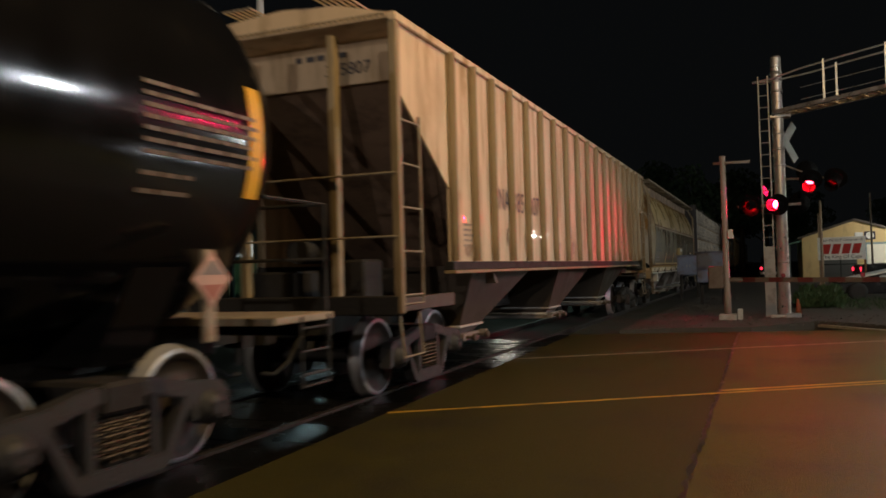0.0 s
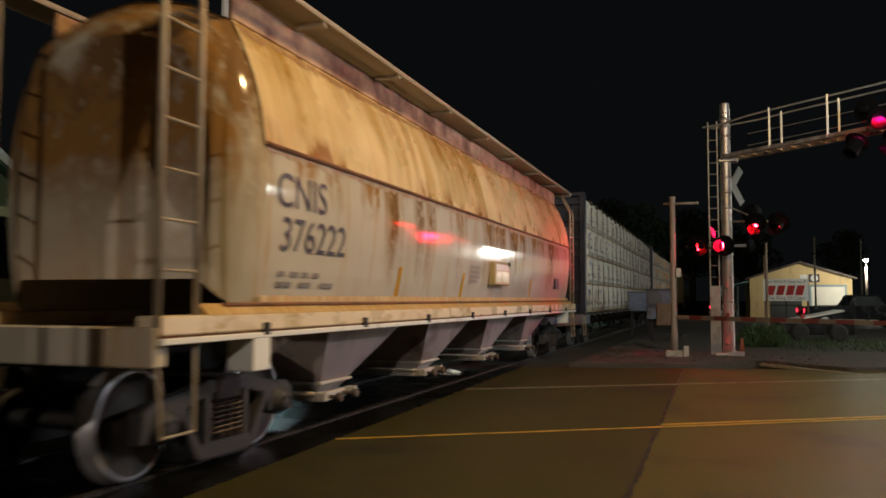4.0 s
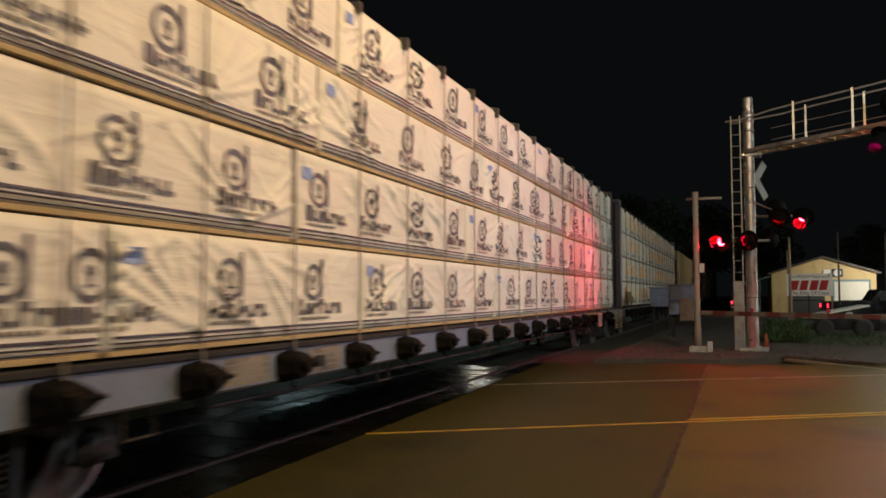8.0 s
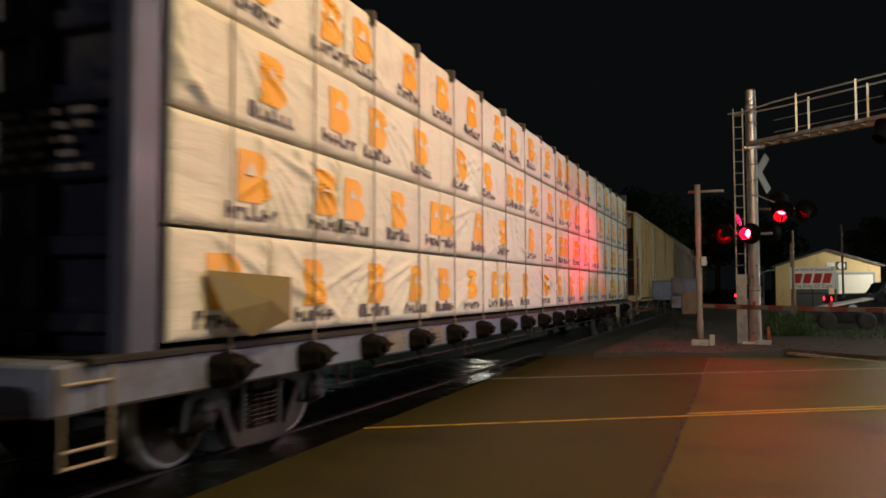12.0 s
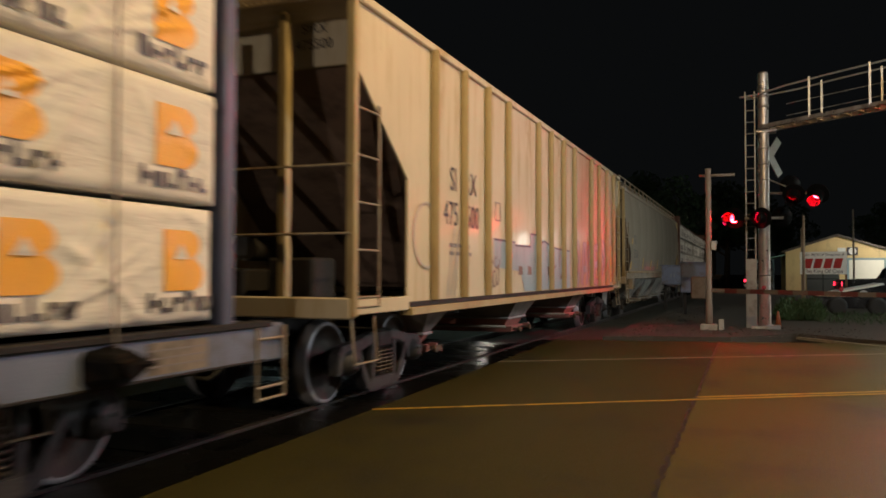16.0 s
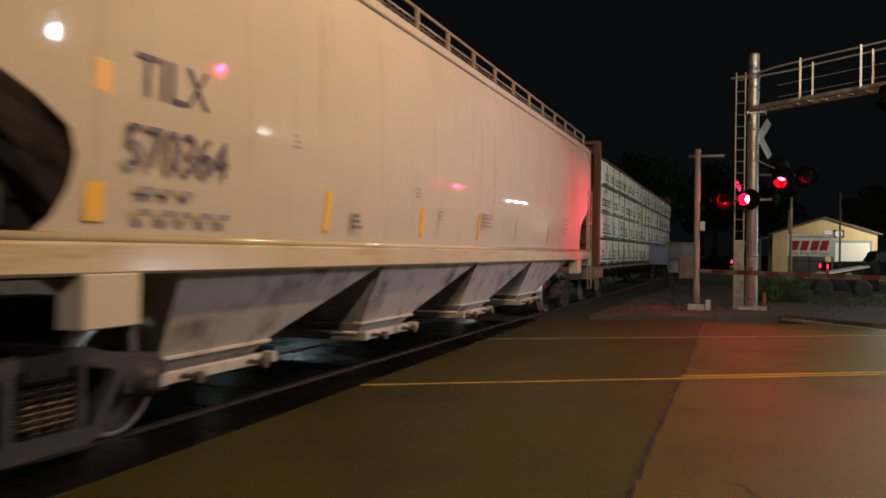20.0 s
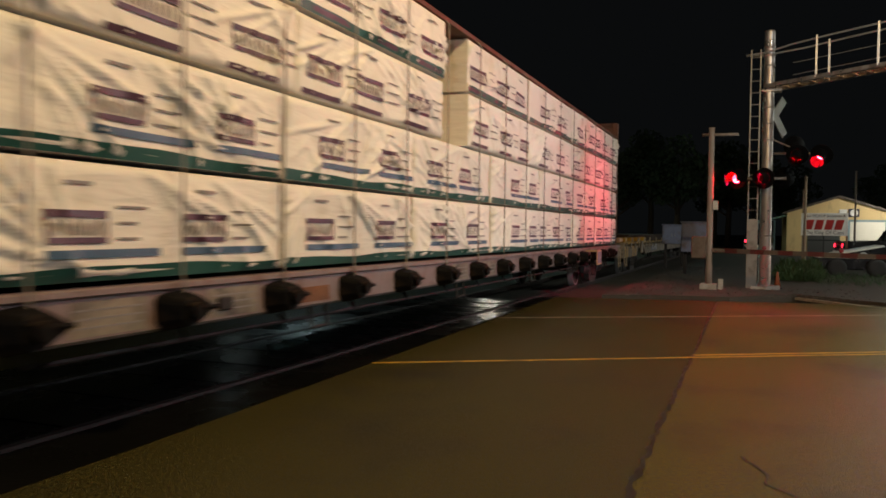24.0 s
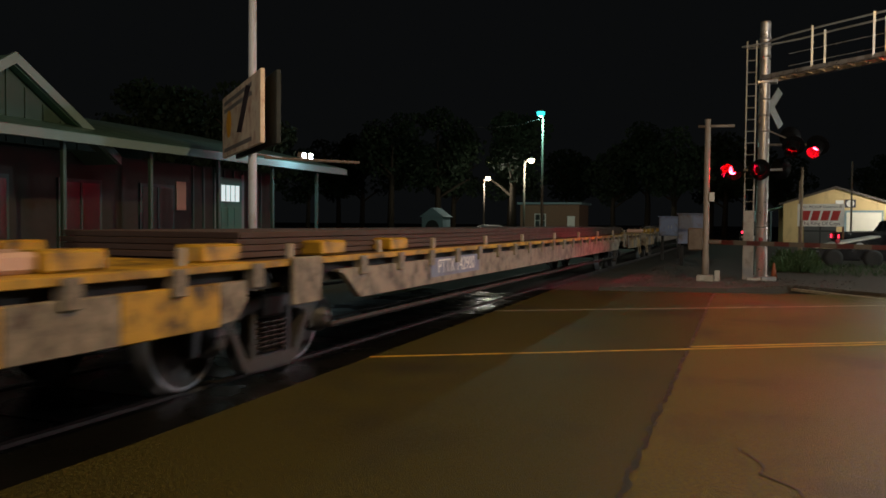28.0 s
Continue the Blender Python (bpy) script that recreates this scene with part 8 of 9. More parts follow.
# ---- roadside sign and the yellow building ----
sg = thing("shop_sign", "white roadside sign with red block lettering on two posts", "sign", (2.36, 35.3, 0))
sgm = pose(0, 0, 0, 0, 0, -15)
sb = part("panel", bbox(bmesh.new(), -0.86, 0.86, -0.02, 0.02, 1.42, 2.32, 0.005), "white_paint", sg)
sb.matrix_basis = sgm
bm = bmesh.new()
for a in (-0.74, -0.37, 0.0, 0.36):
    prism(bm, [(a, 1.66), (a + 0.28, 1.66), (a + 0.38, 2.05), (a + 0.10, 2.05)], -0.028, -0.022, "xz")
part("brand_mark", bm, "red_paint", sb, "red slanted block shapes")
for txt, z, sz in (("The King Of Caps", 1.54, 0.20), ("Your PICKUP Deserves A", 2.20, 0.145)):
    tagged(letters(txt, sz, "ink", sb, pose(0, -0.026, z, 90, 0, 0), squash=1.0), kind="stuff")
for x in (-0.80, 0.82):
    bm = bmesh.new()
    bbox(bm, x - 0.035, x + 0.035, 0.025, 0.085, -0.3, 1.9 if x > 0 else 3.3, 0.006)
    part("post", bm, "wood_pole" if x < 0 else "rust", sg).matrix_basis = sgm

bld = thing("workshop", "yellow gabled workshop building with a white roller door", "building", (5.4, 66, -0.2))
bm = bmesh.new()
prism(bm, [(-3.55, 0), (3.55, 0), (3.55, 3.3), (0, 4.45), (-3.55, 3.3)], 0, 14, "xz")
part("wall", bm, "siding_yellow", bld)
n = 26
for k in range(n):
    x = -3.5 + 7.0 * k / (n - 1)
    top = 3.3 + 1.15 * (1 - abs(x) / 3.55)
    bm = bmesh.new()
    bbox(bm, x - 0.015, x + 0.015, -0.012, 0.0, 0.0, top - 0.05, 0.003)
    part("batten", bm, "siding_yellow", bld)
for s in (-1, 1):
    bm = bmesh.new()
    prism(bm, [(0, 4.45), (s * 3.85, 3.20), (s * 3.85, 3.32), (0, 4.58)], -0.35, 14.4, "xz")
    part("roof", bm, "dark_wall", bld)
    bm = bmesh.new()
    strut(bm, (0, -0.36, 4.50), (s * 3.85, -0.36, 3.25), 0.16, 0.04)
    part("fascia", bm, "hopper_dark", bld)
dd = part("roller_door", bbox(bmesh.new(), 0.75, 3.05, -0.06, -0.005, 0.0, 2.65, 0.01), "door_white", bld)
for k in range(6):
    part("door_slat", bbox(bmesh.new(), 0.78, 3.02, -0.075, -0.058, 0.06 + k * 0.43, 0.44 + k * 0.43, 0.01), "door_white", dd)
bm = bmesh.new()
box(bm, 0.62, 0.75, -0.08, 0, 0, 2.78)
box(bm, 3.05, 3.18, -0.08, 0, 0, 2.78)
box(bm, 0.62, 3.18, -0.085, 0, 2.65, 2.80)
part("door_frame", bm, "trim_pale", bld)
bm = bmesh.new()
box(bm, 1.2, 1.9, -0.080, -0.076, 1.15, 1.28)
box(bm, 2.0, 2.6, -0.080, -0.076, 1.15, 1.28)
part("door_lettering", bm, "ink_grey", dd, "faint grey lettering")
bm = bmesh.new()
bbox(bm, 0.0, 0.55, -0.10, -0.02, 3.0, 3.55, 0.02)
part("wall_box", bm, "white_paint", bld)
bm = bmesh.new()
bbox(bm, 0.62, 1.35, -0.10, -0.03, 3.0, 3.6, 0.01)
clk = part("clock_board", bm, "ink", bld, "dark square board with a pale disc")
part("clock_face", lathe(bmesh.new(), [(-0.13, 0.25), (-0.10, 0.26)], "y", (0.985, 0, 3.3), 24), "white_paint", clk)
bm = bmesh.new()
bbox(bm, -2.1, 0.1, -0.05, -0.005, 0.0, 2.6, 0.01)
part("side_opening", bm, "window_dark", bld)
bm = bmesh.new()
box(bm, -2.1, 0.1, -0.08, -0.05, 1.2, 1.3)
box(bm, -1.05, -0.95, -0.08, -0.05, 0, 2.6)
part("opening_grid", bm, "dark_wall", bld)
# lean-to and its posts at the left of the gable
bm = bmesh.new()
prism(bm, [(-5.8, 2.5), (-3.56, 3.05), (-3.56, 3.15), (-5.8, 2.6)], 0.5, 9, "xz")
part("lean_to_roof", bm, "roof_metal", bld)
for x in (-5.6, -4.4):
    part("lean_to_post", box(bmesh.new(), x - 0.06, x + 0.06, 0.6, 0.72, 0, 2.75), "trim_pale", bld)

# thin poles by the lot
for x, y, h, lab in ((1.55, 33.0, 3.6, "thin bare wooden pole by the sign"), (4.9, 50.0, 5.0, "slender grey steel pole in the lot"), (8.0, 55, 5.2, "slender grey steel pole in the lot")):
    pl = thing("pole", lab, "pole", (x, y, 0.05), group="poles by the lot")
    part("shaft", rod(bmesh.new(), [(0, 0, -0.2), (0, 0, h)], [0.06, 0.045], 8), "wood_pole" if h < 4 else "grey_pole", pl)

# parked pickup with a low trailer of stacked lids
def pickup(x, y, rz, paint, label):
    p = thing("pickup_truck", label, "pickup truck", (x, y, 0.07), rz)
    bm = bmesh.new()
    prism(bm, [(-2.6, 0.45), (2.6, 0.45), (2.65, 0.75), (2.55, 1.0), (1.3, 1.08), (0.75, 1.62), (-0.35, 1.66), (-0.6, 1.08), (-2.6, 1.08)], -0.9, 0.9, "xz")
    bmesh.ops.bevel(bm, geom=bm.edges[:], offset=0.06, segments=2, affect="EDGES")
    part("body", bm, paint, p)
    bm = bmesh.new()
    prism(bm, [(-0.3, 1.12), (1.1, 1.12), (0.7, 1.56), (-0.25, 1.58)], -0.905, -0.895, "xz")
    part("side_window", bm, "window_dark", p)
    for wx in (-1.7, 1.65):
        for wy in (-0.85, 0.85):
            w = part("tyre", lathe(bmesh.new(), [(-0.12, 0.24), (-0.11, 0.36), (0.11, 0.36), (0.12, 0.24)], "y", (wx, wy, 0.36), 20), "rubber", p)
            part("rim", lathe(bmesh.new(), [(-0.125, 0.22), (0.125, 0.22)], "y", (wx, wy, 0.36), 16), "car_silver", w)
    for wy in (-0.78, 0.78):
        part("tail_lamp", bbox(bmesh.new(), -2.63, -2.59, wy - 0.06, wy + 0.06, 0.78, 0.96, 0.01), "tail_red", p, "lit red tail lamp")
    part("bumper", bbox(bmesh.new(), -2.72, -2.6, -0.85, 0.85, 0.45, 0.62, 0.02), "car_silver", p)
    return p


pickup(6.2, 44.5, 8, "car_black", "dark pickup truck with lit tail lamps")
pickup(12.0, 50.0, 12, "car_silver", "silver pickup truck parked in the lot")
pickup(-0.1, 63, 88, "car_black", "dark pickup truck far off with lit tail lamps")
waiting = pickup(8.6, 18.9, 212.5, "car_silver", "silver pickup truck waiting at the gate with headlamps on")
for wy in (-0.66, 0.66):
    part("headlamp", lathe(bmesh.new(), [(2.60, 0.02), (2.64, 0.10), (2.66, 0.085)], "x", (0, wy, 0.74), 14), "lum_cool", waiting, "lit white headlamp")
tb = thing("flat_trailer", "low dark trailer with a tilted white lid on it", "trailer", (2.9, 30.5, 0.07), 6)
part("bed", bbox(bmesh.new(), -1.15, 1.15, -0.7, 0.7, 0.22, 0.60, 0.03), "car_black", tb)
bm = bmesh.new()
prism(bm, [(-1.15, 0.66), (0.85, 1.06), (0.87, 1.01), (-1.12, 0.61)], -0.66, 0.66, "xz")
part("lid", bm, "white_paint", tb, "tilted white lid")
for wx in (-0.6, 0.6):
    part("tyre", lathe(bmesh.new(), [(-0.1, 0.2), (-0.09, 0.3), (0.09, 0.3), (0.1, 0.2)], "y", (wx, -0.82, 0.3), 18), "rubber", tb)

# weeds and grass on the verge
bm = bmesh.new()
rng = random.Random(8)
MOUNDS = [(rng.gauss(1.10, 0.30), rng.gauss(26.4, 0.7), rng.uniform(0.25, 0.45), rng.uniform(0.2, 0.6)) for _ in range(16)]
for k in range(7500):
    if rng.random() < 0.75:
        mx, my, mr, mh = rng.choice(MOUNDS)
        a, q = rng.uniform(0, 6.28), math.sqrt(rng.random())
        x, y, h, w, z0 = mx + mr * q * math.cos(a), my + mr * q * math.sin(a), rng.uniform(0.12, 0.30), rng.uniform(0.012, 0.035), mh * (1 - q * q) * rng.random()
    else:
        x, y, h, w, z0 = rng.uniform(1.5, 8), rng.uniform(24, 30), rng.uniform(0.06, 0.2), 0.012, 0.0
    if x < 0.45:
        continue
    a = rng.uniform(0, 6.28)
    dx, dy = math.cos(a) * w, math.sin(a) * w
    lx, ly = rng.uniform(-0.16, 0.16), rng.uniform(-0.16, 0.16)
    z = 0.06 + z0
    bm.faces.new([bm.verts.new(q) for q in ((x, y, z), (x + dx + lx * 0.5, y + dy + ly * 0.5, z + h * 0.6), (x + lx, y + ly, z + h), (x - dx + lx * 0.5, y - dy + ly * 0.5, z + h * 0.6))])
solid("grass", bm, "grass", "leafy green weeds and uncut grass on the verge", "grass", "stuff")

# loose stones along the verge and the ballast
bm = bmesh.new()
for k in range(2600):
    x, y = (rng.uniform(-3.6, -1.4), rng.uniform(17.3, 34)) if rng.random() < 0.7 else (rng.uniform(-1.4, 2.2), rng.uniform(18.6, 22))
    if y < 18.2 and x > -2.4:
        continue
    r = rng.uniform(0.015, 0.05)
    z = 0.07 if x > -2.9 else -0.16
    t = [Vector((rng.uniform(-1, 1), rng.uniform(-1, 1), rng.uniform(0.2, 1))) * r for _ in range(4)]
    vs = [bm.verts.new(Vector((x, y, z)) + q) for q in t]
    for f in ((0, 1, 2), (0, 1, 3), (1, 2, 3), (0, 2, 3)):
        bm.faces.new([vs[i] for i in f])
solid("loose_stones", bm, "stone", "loose crushed stones beside the track", "stones", "stuff")

# ---- beyond the track: station, sign, yard ----
st = thing("station_building", "dark green station building with a gable and a long porch", "building", (-13.2, 3.0, -0.05))
# local: x towards the track, y along it
bm = bmesh.new()
box(bm, -7.0, 0.0, -8.0, 16.9, 0.0, 2.9)
part("wall", bm, "dark_wall", st)
bm = bmesh.new()
prism(bm, [(2.0, 2.92), (2.0, 3.04), (-0.2, 3.55), (-3.5, 4.2), (-7.4, 3.1), (-7.4, 2.98), (-3.5, 4.05), (-0.2, 3.40)], -8.5, 17.7, "xz")
part("roof", bm, "roof_metal", st)
bm = bmesh.new()
box(bm, 1.95, 2.05, -8.5, 17.7, 2.86, 3.02)
part("gutter", bm, "trim_pale", st)
for k in range(11):
    y = -5.42 + 2.18 * k
    pp = part("porch_post", bbox(bmesh.new(), 1.74, 1.82, y, y + 0.08, 0.1, 2.92, 0.01), "siding_green", st)
part("porch_floor", box(bmesh.new(), 0.0, 2.1, -8.0, 17.6, -0.05, 0.1), "concrete", st)
# gable over the porch
bm = bmesh.new()
prism(bm, [(5.4, 3.25), (9.6, 3.25), (7.5, 4.62)], 0.55, 0.65)
g = part("gable", bm, "siding_green", st)
g.location.z = -0.37
for k in range(9):
    y = 5.9 + 0.4 * k
    top = 4.55 - abs(y - 7.5) / 2.1 * 1.37
    part("gable_batten", box(bmesh.new(), 0.65, 0.68, y - 0.02, y + 0.02, 3.27, max(3.35, top)), "siding_green", g)
for s in (-1, 1):
    bm = bmesh.new()
    prism(bm, [(7.5, 4.62), (7.5, 4.80), (7.5 + s * 2.45, 3.20), (7.5 + s * 2.45, 3.02)], -3.0, 0.85)
    part("gable_roof", bm, "roof_metal", g)
    bm = bmesh.new()
    prism(bm, [(7.5, 4.64), (7.5, 4.84), (7.5 + s * 2.5, 3.21), (7.5 + s * 2.5, 3.01)], 0.85, 0.92)
    part("gable_trim", bm, "trim_pale", g, "pale trim board")
for k in range(9):
    y = -6.9 + 2.3 * k
    if y > 13.5:
        break
    fr = part("window", box(bmesh.new(), 0.0, 0.05, y, y + 1.15, 0.75, 2.35), "siding_green", st)
    part("pane", box(bmesh.new(), 0.045, 0.06, y + 0.07, y + 1.08, 0.83, 2.27), "window_dark", fr)
    part("mullion", box(bmesh.new(), 0.06, 0.08, y + 0.55, y + 0.60, 0.83, 2.27), "siding_green", fr)
    part("sill", box(bmesh.new(), 0.0, 0.12, y - 0.05, y + 1.2, 0.68, 0.75), "trim_pale", fr)
for k in range(8):
    part("wall_board", box(bmesh.new(), 0.0, 0.035, 13.35 + 0.42 * k, 13.41 + 0.42 * k, 0.1, 2.85), "siding_green", st)
dr = part("door", box(bmesh.new(), 0.0, 0.06, 14.35, 15.35, 0.1, 2.65), "door_teal", st, "teal panelled door")
for k in range(4):
    part("door_light", box(bmesh.new(), 0.06, 0.07, 14.46 + 0.205 * k, 14.62 + 0.205 * k, 2.02, 2.45), "lit_window", dr, "lit pane in the door")
for k in range(3):
    part("door_panel", bbox(bmesh.new(), 0.055, 0.075, 14.45 + 0.28 * k, 14.68 + 0.28 * k, 0.35, 1.85, 0.006), "door_teal", dr)
part("door_frame", box(bmesh.new(), 0.0, 0.05, 14.22, 14.34, 0.1, 2.75), "trim_pale", st)
part("door_frame", box(bmesh.new(), 0.0, 0.05, 15.36, 15.48, 0.1, 2.75), "trim_pale", st)
part("notice", box(bmesh.new(), 0.0, 0.03, 12.75, 13.1, 1.75, 2.45), "board_tan", st, "pale notice in a frame")
# floodlight pair on the porch roof's end
fl2 = thing("flood_light", "pair of white floodlights on an arm by the porch roof", "flood light", (-10.55, 17.2, 2.95))
part("arm", rod(bmesh.new(), [(0.95, -3.30, -0.12), (0.0, -0.45, 0.0), (0.0, 0.0, 0.02), (0.0, 0.3, 0.03)], 0.025, 6), "grey_pole", fl2)
for y in (-0.08, 0.24):
    h = part("lamp_case", bbox(bmesh.new(), -0.02, 0.12, y - 0.09, y + 0.09, 0.06, 0.20, 0.02), "grey_pole", fl2)
    part("lens", box(bmesh.new(), 0.12, 0.135, y - 0.07, y + 0.07, 0.07, 0.19), "lum_cool", h)
for y in (8.2, 17.5):
    b = thing("bench", "dark slatted bench on the porch", "bench", (-12.6, y, 0.05))
    for k in range(4):
        part("slat", box(bmesh.new(), -0.2 + 0.11 * k, -0.11 + 0.11 * k, -0.7, 0.7, 0.43, 0.46), "dark_wall", b)
    for k in (-0.6, 0.6):
        part("leg", box(bmesh.new(), -0.2, 0.22, k - 0.03, k + 0.03, 0, 0.43), "dark_wall", b)
    part("backrest", box(bmesh.new(), -0.26, -0.22, -0.7, 0.7, 0.5, 0.85), "dark_wall", b)

# double-faced board on a tall pole
bd = thing("board_sign", "weathered two-faced advertising board on a tall pole", "sign", (-9.55, 13.7, 0))
part("pole", lathe(bmesh.new(), [(-0.2, 0.10), (2.6, 0.088), (9.5, 0.07)], "z", seg=14), "pole_white", bd)
ang = math.degrees(math.atan2(15.1 - 12.4, -11.2 + 8.4))
for k, off in enumerate((0.0, 0.28)):
    bm = bmesh.new()
    bbox(bm, -1.95, 1.95, -0.04, 0.04, 2.80, 4.08, 0.01)
    fc = part("face", bm, "board_face" if k == 0 else "dark_wall", bd)
    fc.matrix_basis = pose(0.33, -0.50, 0, 0, 0, ang + 180) @ pose(0, -0.20 + off, 0)
    if k == 0:
        bm = bmesh.new()
        for z in (2.90, 3.72, 3.88):
            box(bm, -1.7, 1.2, -0.046, -0.042, z, z + 0.08)
        part("lettering", bm, "ink_grey", fc, "faded lettering as bars")
        bm = bmesh.new()
        lathe(bm, [(-0.047, 0.28), (-0.042, 0.28)], "y", (-1.15, 0, 3.45), 20)
        part("emblem", bm, "ink_orange", fc, "faded orange emblem")
        bm = bmesh.new()
        strut(bm, (0.2, -0.046, 3.15), (1.1, -0.046, 3.9), 0.16, 0.006)
        part("stroke", bm, "ink", fc, "dark slanted shape")
bm = bmesh.new()
rod(bm, [(0.15, 0.2, 2.75), (1.6, 1.6, 2.72)], 0.03, 6)
part("stay", bm, "grey_pole", bd)


def street_lamp(x, y, h, lum, label, reach=0.9, turn=0.0, glare=1.0):
    p = thing("street_lamp", label, "street lamp", (x, y, 0), turn, group="lamps round the crossing")
    part("pole", lathe(bmesh.new(), [(-0.2, 0.11), (h - 0.1, 0.06)], "z", seg=10), "grey_pole", p)
    part("bracket", rod(bmesh.new(), [(0, 0, h - 0.35), (reach * 0.5, 0, h - 0.02), (reach, 0, h)], 0.03, 6), "grey_pole", p)
    part("hood", lathe(bmesh.new(), [(-0.02, 0.17), (0.06, 0.15), (0.14, 0.06)], "z", (reach, 0, h), 14), "grey_pole", p)
    # the globe is swollen by this factor to stand in for the lamp's glare
    part("globe", lathe(bmesh.new(), [(-0.20 * glare, 0.05), (-0.14 * glare, 0.13 * glare), (-0.03, 0.15 * glare)], "z", (reach, 0, h), 14), lum, p, "glowing lamp globe")
    return p


street_lamp(6.0 + 1.8, 13.0, 6.2, "lum_cool", "tall street lamp with a white light", 1.8, 180)
street_lamp(2.6 + 2.0, 6.0, 9.7, "lum_warm", "tall street lamp over the road with a warm light", 2.0, 180)
street_lamp(1.5 + 1.5, -11.5, 5.3, "lum_cool", "unseen street lamp added behind the camera with a white light", 1.5, 180)
street_lamp(-14.5 - 1.4, -9.0, 6.7, "lum_warm", "unseen street lamp added beyond the track with a warm light", 1.4, 0)
street_lamp(9.3, 62.0, 4.3, "lum_cool", "lot lamp by the workshop with a white light", 0.0)
street_lamp(10.6, 28.7, 6.1, "lum_cool", "lot lamp with a cold white light", 0.0, 0.0, 2.2)
street_lamp(-13.9, 54.1, 9.1, "lum_green", "tall lamp with a blue-green light", 0.6, -90, 1.9)
street_lamp(-15.8, 56.3, 6.1, "lum_warm", "lamp post with a warm light", 0.67, -27, 1.6)
street_lamp(-25.9, 77.3, 6.1, "lum_warm", "far lamp post with a warm light", 0.58, -31, 1.9)

# small brick hut
hut = thing("brick_hut", "small flat-roofed brick hut with a white window", "hut", (-19.4, 68.0, 0))
part("wall", box(bmesh.new(), 0, 5.2, 0, 4, -0.2, 3.1), "brick", hut)
part("roof", bbox(bmesh.new(), -0.25, 5.45, -0.25, 4.2, 3.1, 3.28, 0.02), "trim_pale", hut)
w = part("window", box(bmesh.new(), 1.3, 2.3, -0.05, 0, 1.1, 2.3), "white_paint", hut)
for a in (1.37, 1.83):
    for b in (1.17, 1.73):
        part("pane", box(bmesh.new(), a, a + 0.40, -0.06, -0.045, b, b + 0.5), "window_dark", w)
part("door", box(bmesh.new(), 4.2, 4.85, -0.05, 0, 0, 2.1), "white_paint", hut)

# little white kiosk and bins in the yard
ks = thing("kiosk", "small pale kiosk with a pitched roof", "kiosk", (-30.5, 72.0, 0))
part("wall", box(bmesh.new(), 0, 2.2, 0, 2, 0, 2.0), "trim_pale", ks)
bm = bmesh.new()
prism(bm, [(-0.2, 2.0), (1.1, 2.9), (2.4, 2.0)], -0.2, 2.2, "xz")
part("roof", bm, "trim_pale", ks)
part("hatch", lathe(bmesh.new(), [(-0.03, 0.7), (0.0, 0.7)], "y", (1.1, 0, 1.0), 18), "dark_wall", ks)


def parked_car(x, y, rz, paint, label):
    p = thing("parked_car", label, "car", (x, y, -0.1), rz, group="cars parked in the yard")
    bm = bmesh.new()
    prism(bm, [(-2.2, 0.35), (2.2, 0.35), (2.25, 0.7), (1.3, 0.85), (0.7, 1.35), (-1.0, 1.4), (-1.7, 0.95), (-2.2, 0.85)], -0.85, 0.85, "xz")
    bmesh.ops.bevel(bm, geom=bm.edges[:], offset=0.08, segments=2, affect="EDGES")
    part("body", bm, paint, p)
    for s in (-1, 1):
        bm = bmesh.new()
        prism(bm, [(-1.3, 0.95), (1.0, 0.92), (0.62, 1.28), (-0.9, 1.32)], s * 0.86 - 0.005, s * 0.86 + 0.005, "xz")
        part("window", bm, "window_dark", p)
        for wx in (-1.4, 1.4):
            part("tyre", lathe(bmesh.new(), [(-0.1, 0.2), (-0.09, 0.32), (0.09, 0.32), (0.1, 0.2)], "y", (wx, s * 0.8, 0.32), 18), "rubber", p)
    return p


parked_car(-20.6, 64.0, 12, "car_silver", "pale car parked beside the hut")
parked_car(-9.5, 82.0, 5, "car_black", "dark car parked in the yard")

# ---- dark trees behind the yard ----
def leaf_clump(seed):
    rng = random.Random(seed)
    bm = bmesh.new()
    for k in range(150):
        a, b, r = rng.uniform(0, 6.283), math.acos(rng.uniform(-1, 1)), rng.uniform(0.35, 1.0) ** 0.6
        c = Vector((math.sin(b) * math.cos(a), math.sin(b) * math.sin(a), math.cos(b) * 0.75)) * r
        u = Vector((rng.gauss(0, 1), rng.gauss(0, 1), rng.gauss(0, 1))).normalized() * rng.uniform(0.09, 0.2)
        w = u.orthogonal().normalized() * rng.uniform(0.06, 0.13)
        bm.faces.new([bm.verts.new(c + d) for d in (-u, w, u, -w)])
    return mesh_of("leaf_clump", bm, "leaf")


CLUMPS = [leaf_clump(s) for s in range(4)]


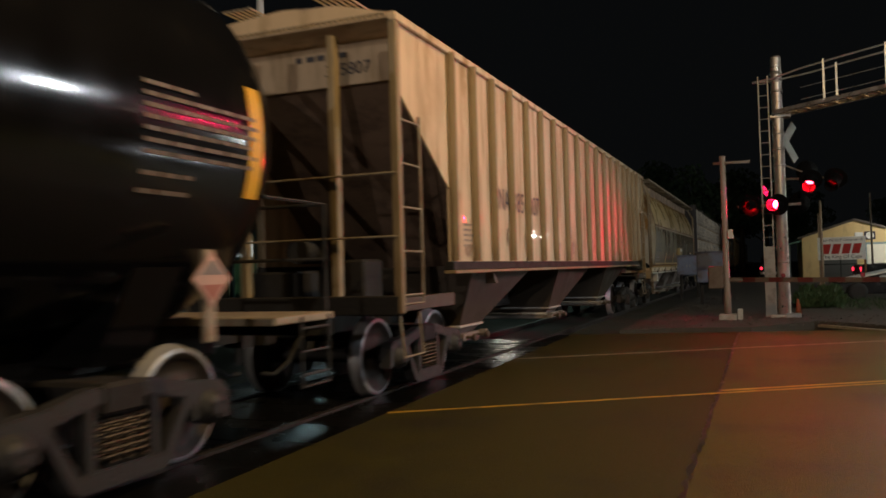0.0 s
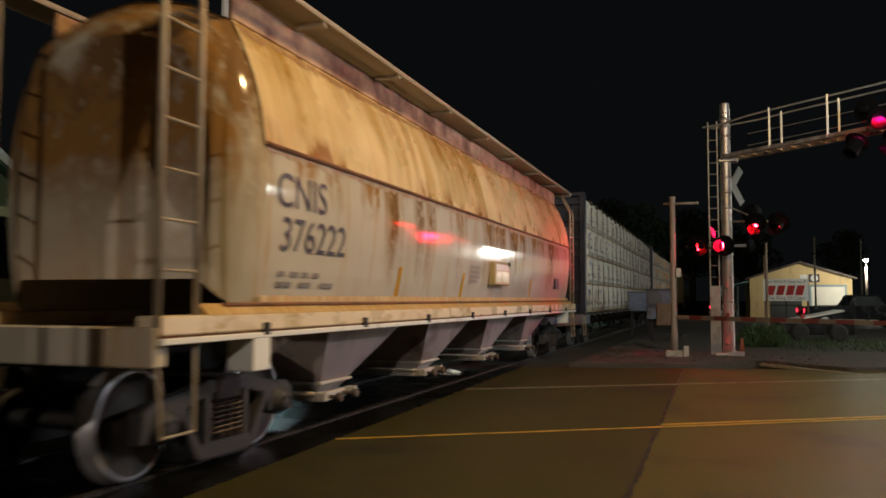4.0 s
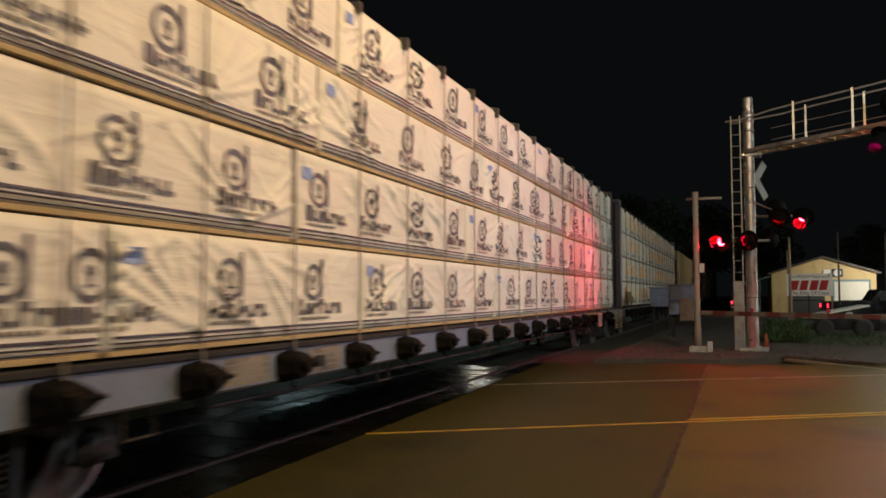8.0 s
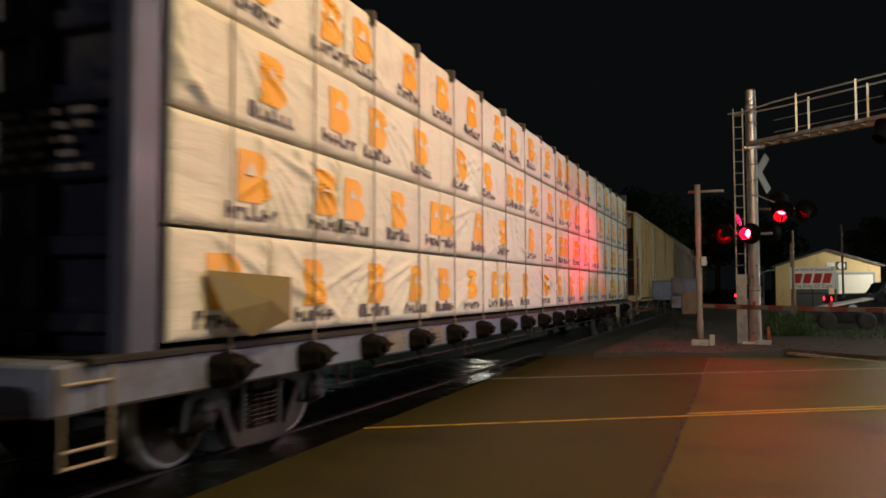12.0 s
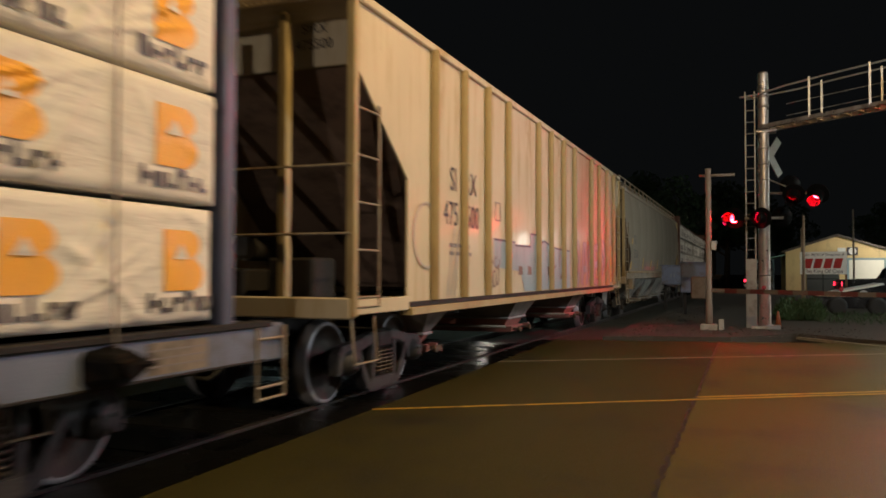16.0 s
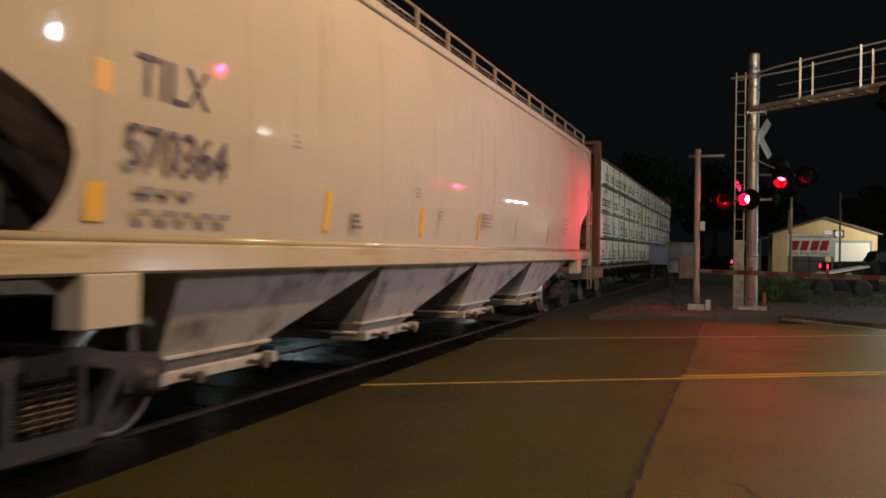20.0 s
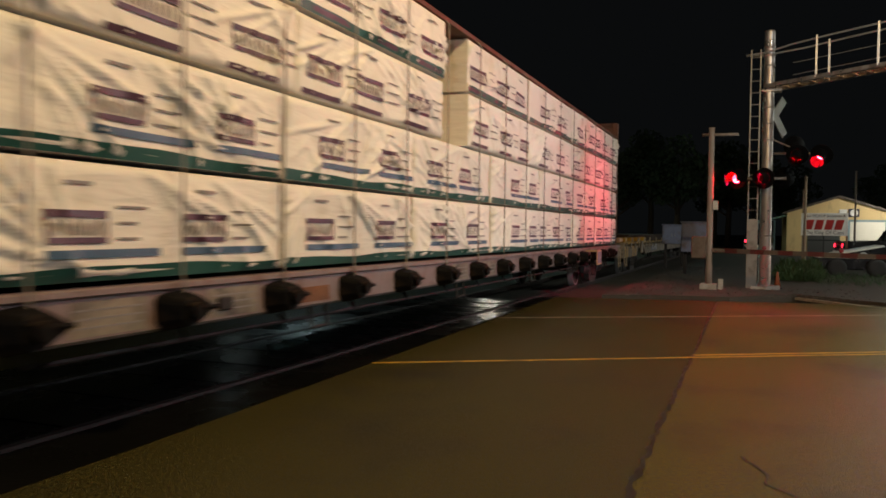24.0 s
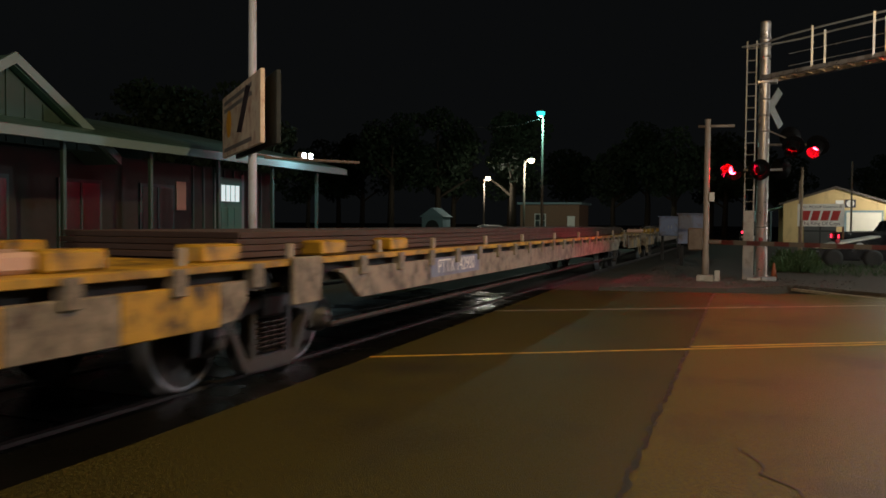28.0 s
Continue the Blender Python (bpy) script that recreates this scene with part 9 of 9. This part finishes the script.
def tree(x, y, h, seed):
    rng = random.Random(seed)
    t = thing("tree", "dark leafy tree at the back of the yard", "tree", (x, y, -0.1), rng.uniform(0, 360), group="trees behind the yard")
    bm = bmesh.new()
    rod(bm, [(0, 0, 0), (0.1, 0.05, h * 0.3), (0.0, 0.15, h * 0.55), (0.1, 0.1, h * 0.8)], [0.03 * h, 0.024 * h, 0.016 * h, 0.006 * h], 8)
    for k in range(7):
        a, z = rng.uniform(0, 6.28), h * rng.uniform(0.28, 0.65)
        rod(bm, [(0.05, 0.08, z), (math.cos(a) * h * 0.14, math.sin(a) * h * 0.14, z + h * 0.10), (math.cos(a) * h * 0.25, math.sin(a) * h * 0.25, z + h * 0.16)], [0.011 * h, 0.008 * h, 0.003 * h], 6)
    part("trunk", bm, "bark", t)
    for k in range(26):
        a, f = rng.uniform(0, 6.28), rng.uniform(0.25, 1.0)
        r = h * 0.30 * math.sqrt(max(0.05, 1 - ((f - 0.55) / 0.5) ** 2)) * rng.uniform(0.2, 1.0)
        ob = tagged(part("leaf_clump", CLUMPS[k % 4], None, t), kind="stuff")
        sc = h * rng.uniform(0.085, 0.16)
        ob.matrix_basis = pose(math.cos(a) * r, math.sin(a) * r, h * (0.28 + 0.66 * f), rng.uniform(0, 40), 0, rng.uniform(0, 360)) @ Matrix.Diagonal((sc, sc, sc, 1))
    return t


rng = random.Random(21)
for k in range(26):
    az = -1.25 + 1.22 * k / 25
    d = rng.uniform(78, 105) if az > -0.7 else rng.uniform(34, 55)
    tree(az * d + rng.uniform(-2, 2), d, rng.uniform(9, 15) if az > -0.7 else rng.uniform(7, 11), 100 + k)
for k, (x, y, h) in enumerate(((-6, 118, 12), (4, 125, 11), (14, 110, 10), (24, 100, 12), (-1, 135, 14))):
    tree(x, y, h, 200 + k)
# low shrubs along the yard
for k in range(7):
    sh = thing("shrub", "low dark shrub by the yard", "shrub", (-10.5 - 3.0 * k * 0.9, 30 + 4.6 * k, -0.1), group="shrubs by the yard")
    for j in range(5):
        ob = tagged(part("leaf_clump", CLUMPS[j % 4], None, sh), kind="stuff")
        ob.matrix_basis = pose(rng.uniform(-1, 1), rng.uniform(-1, 1), rng.uniform(0.3, 0.8), 0, 0, rng.uniform(0, 360)) @ Matrix.Diagonal((0.7, 0.7, 0.6, 1))

# cable to the blue-green lamp
cb = thing("cable", "slack overhead cable to the tall lamp", "cable", (0, 0, 0))
part("wire", rod(bmesh.new(), [(-13.9, 53.5, 8.6), (-15.5, 53.0, 8.15), (-17.2, 52.5, 8.0), (-19.5, 52, 8.15)], 0.015, 5), "rubber", cb)

# ---- ties and crossing panels, piece by piece ----
TIE = shared("tie", lambda bm: bbox(bm, -1.3, 1.3, -0.11, 0.11, -0.34, -0.17, 0.012), "tie")
ballast = bpy.data.objects["ballast"]
for k in range(130):
    part("tie", TIE, None, ballast).location = (TRACK_X, 16.7 + 0.52 * k, 0)
panel_base = solid("crossing_panels", box(bmesh.new(), TRACK_X - 0.68, TRACK_X + 0.68, -8, 16.4, -0.16, -0.05), "crossing", "black rubber crossing panels between the rails", "crossing panels")
along_track(panel_base)
PANEL = shared("crossing_panel", lambda bm: bbox(bm, -0.66, 0.66, 0.01, 0.90, -0.05, -0.014, 0.006), "panel")
for k in range(26):
    part("panel", PANEL, None, panel_base).location = (TRACK_X, -7.6 + 0.915 * k, 0)


# ---- what moves: cars and their loads, rolling wheels, flashing lenses ----
def motions():
    times = [2.0 * k for k in range(15)]
    for ob, s in RIDERS:
        walk(ob, [(t, ride(s - travelled(t))) for t in times])
    steps = [28.0 * k / 260 for k in range(261)]
    turns = [math.degrees(travelled(t) / WHEEL_R) for t in steps]
    for ax, y in WHEELSETS:
        walk(ax, [(t, pose(0, y, WHEEL_R, a % 360)) for t, a in zip(steps, turns)])
    # the inner lamps are lit at the start; every half period the lit side changes over
    swaps = [min(27.93, max(0.068, FLASH_AT + k * FLASH / 2)) for k in range(51)]
    for lens, m, outer in LENSES:
        angle = 180 if outer else 0
        rows = [(0.0, m @ pose(0, 0, 0, 0, 0, angle))]
        for t in swaps:
            for d, a in ((-0.034, 0), (-0.001, 60), (0.033, 120), (0.066, 180)):
                if t + d > 0.03:
                    rows.append((t + d, m @ pose(0, 0, 0, 0, 0, angle + a)))
            angle += 180
        rows.append((28.0, m @ pose(0, 0, 0, 0, 0, angle)))
        walk(lens, rows)


motions()
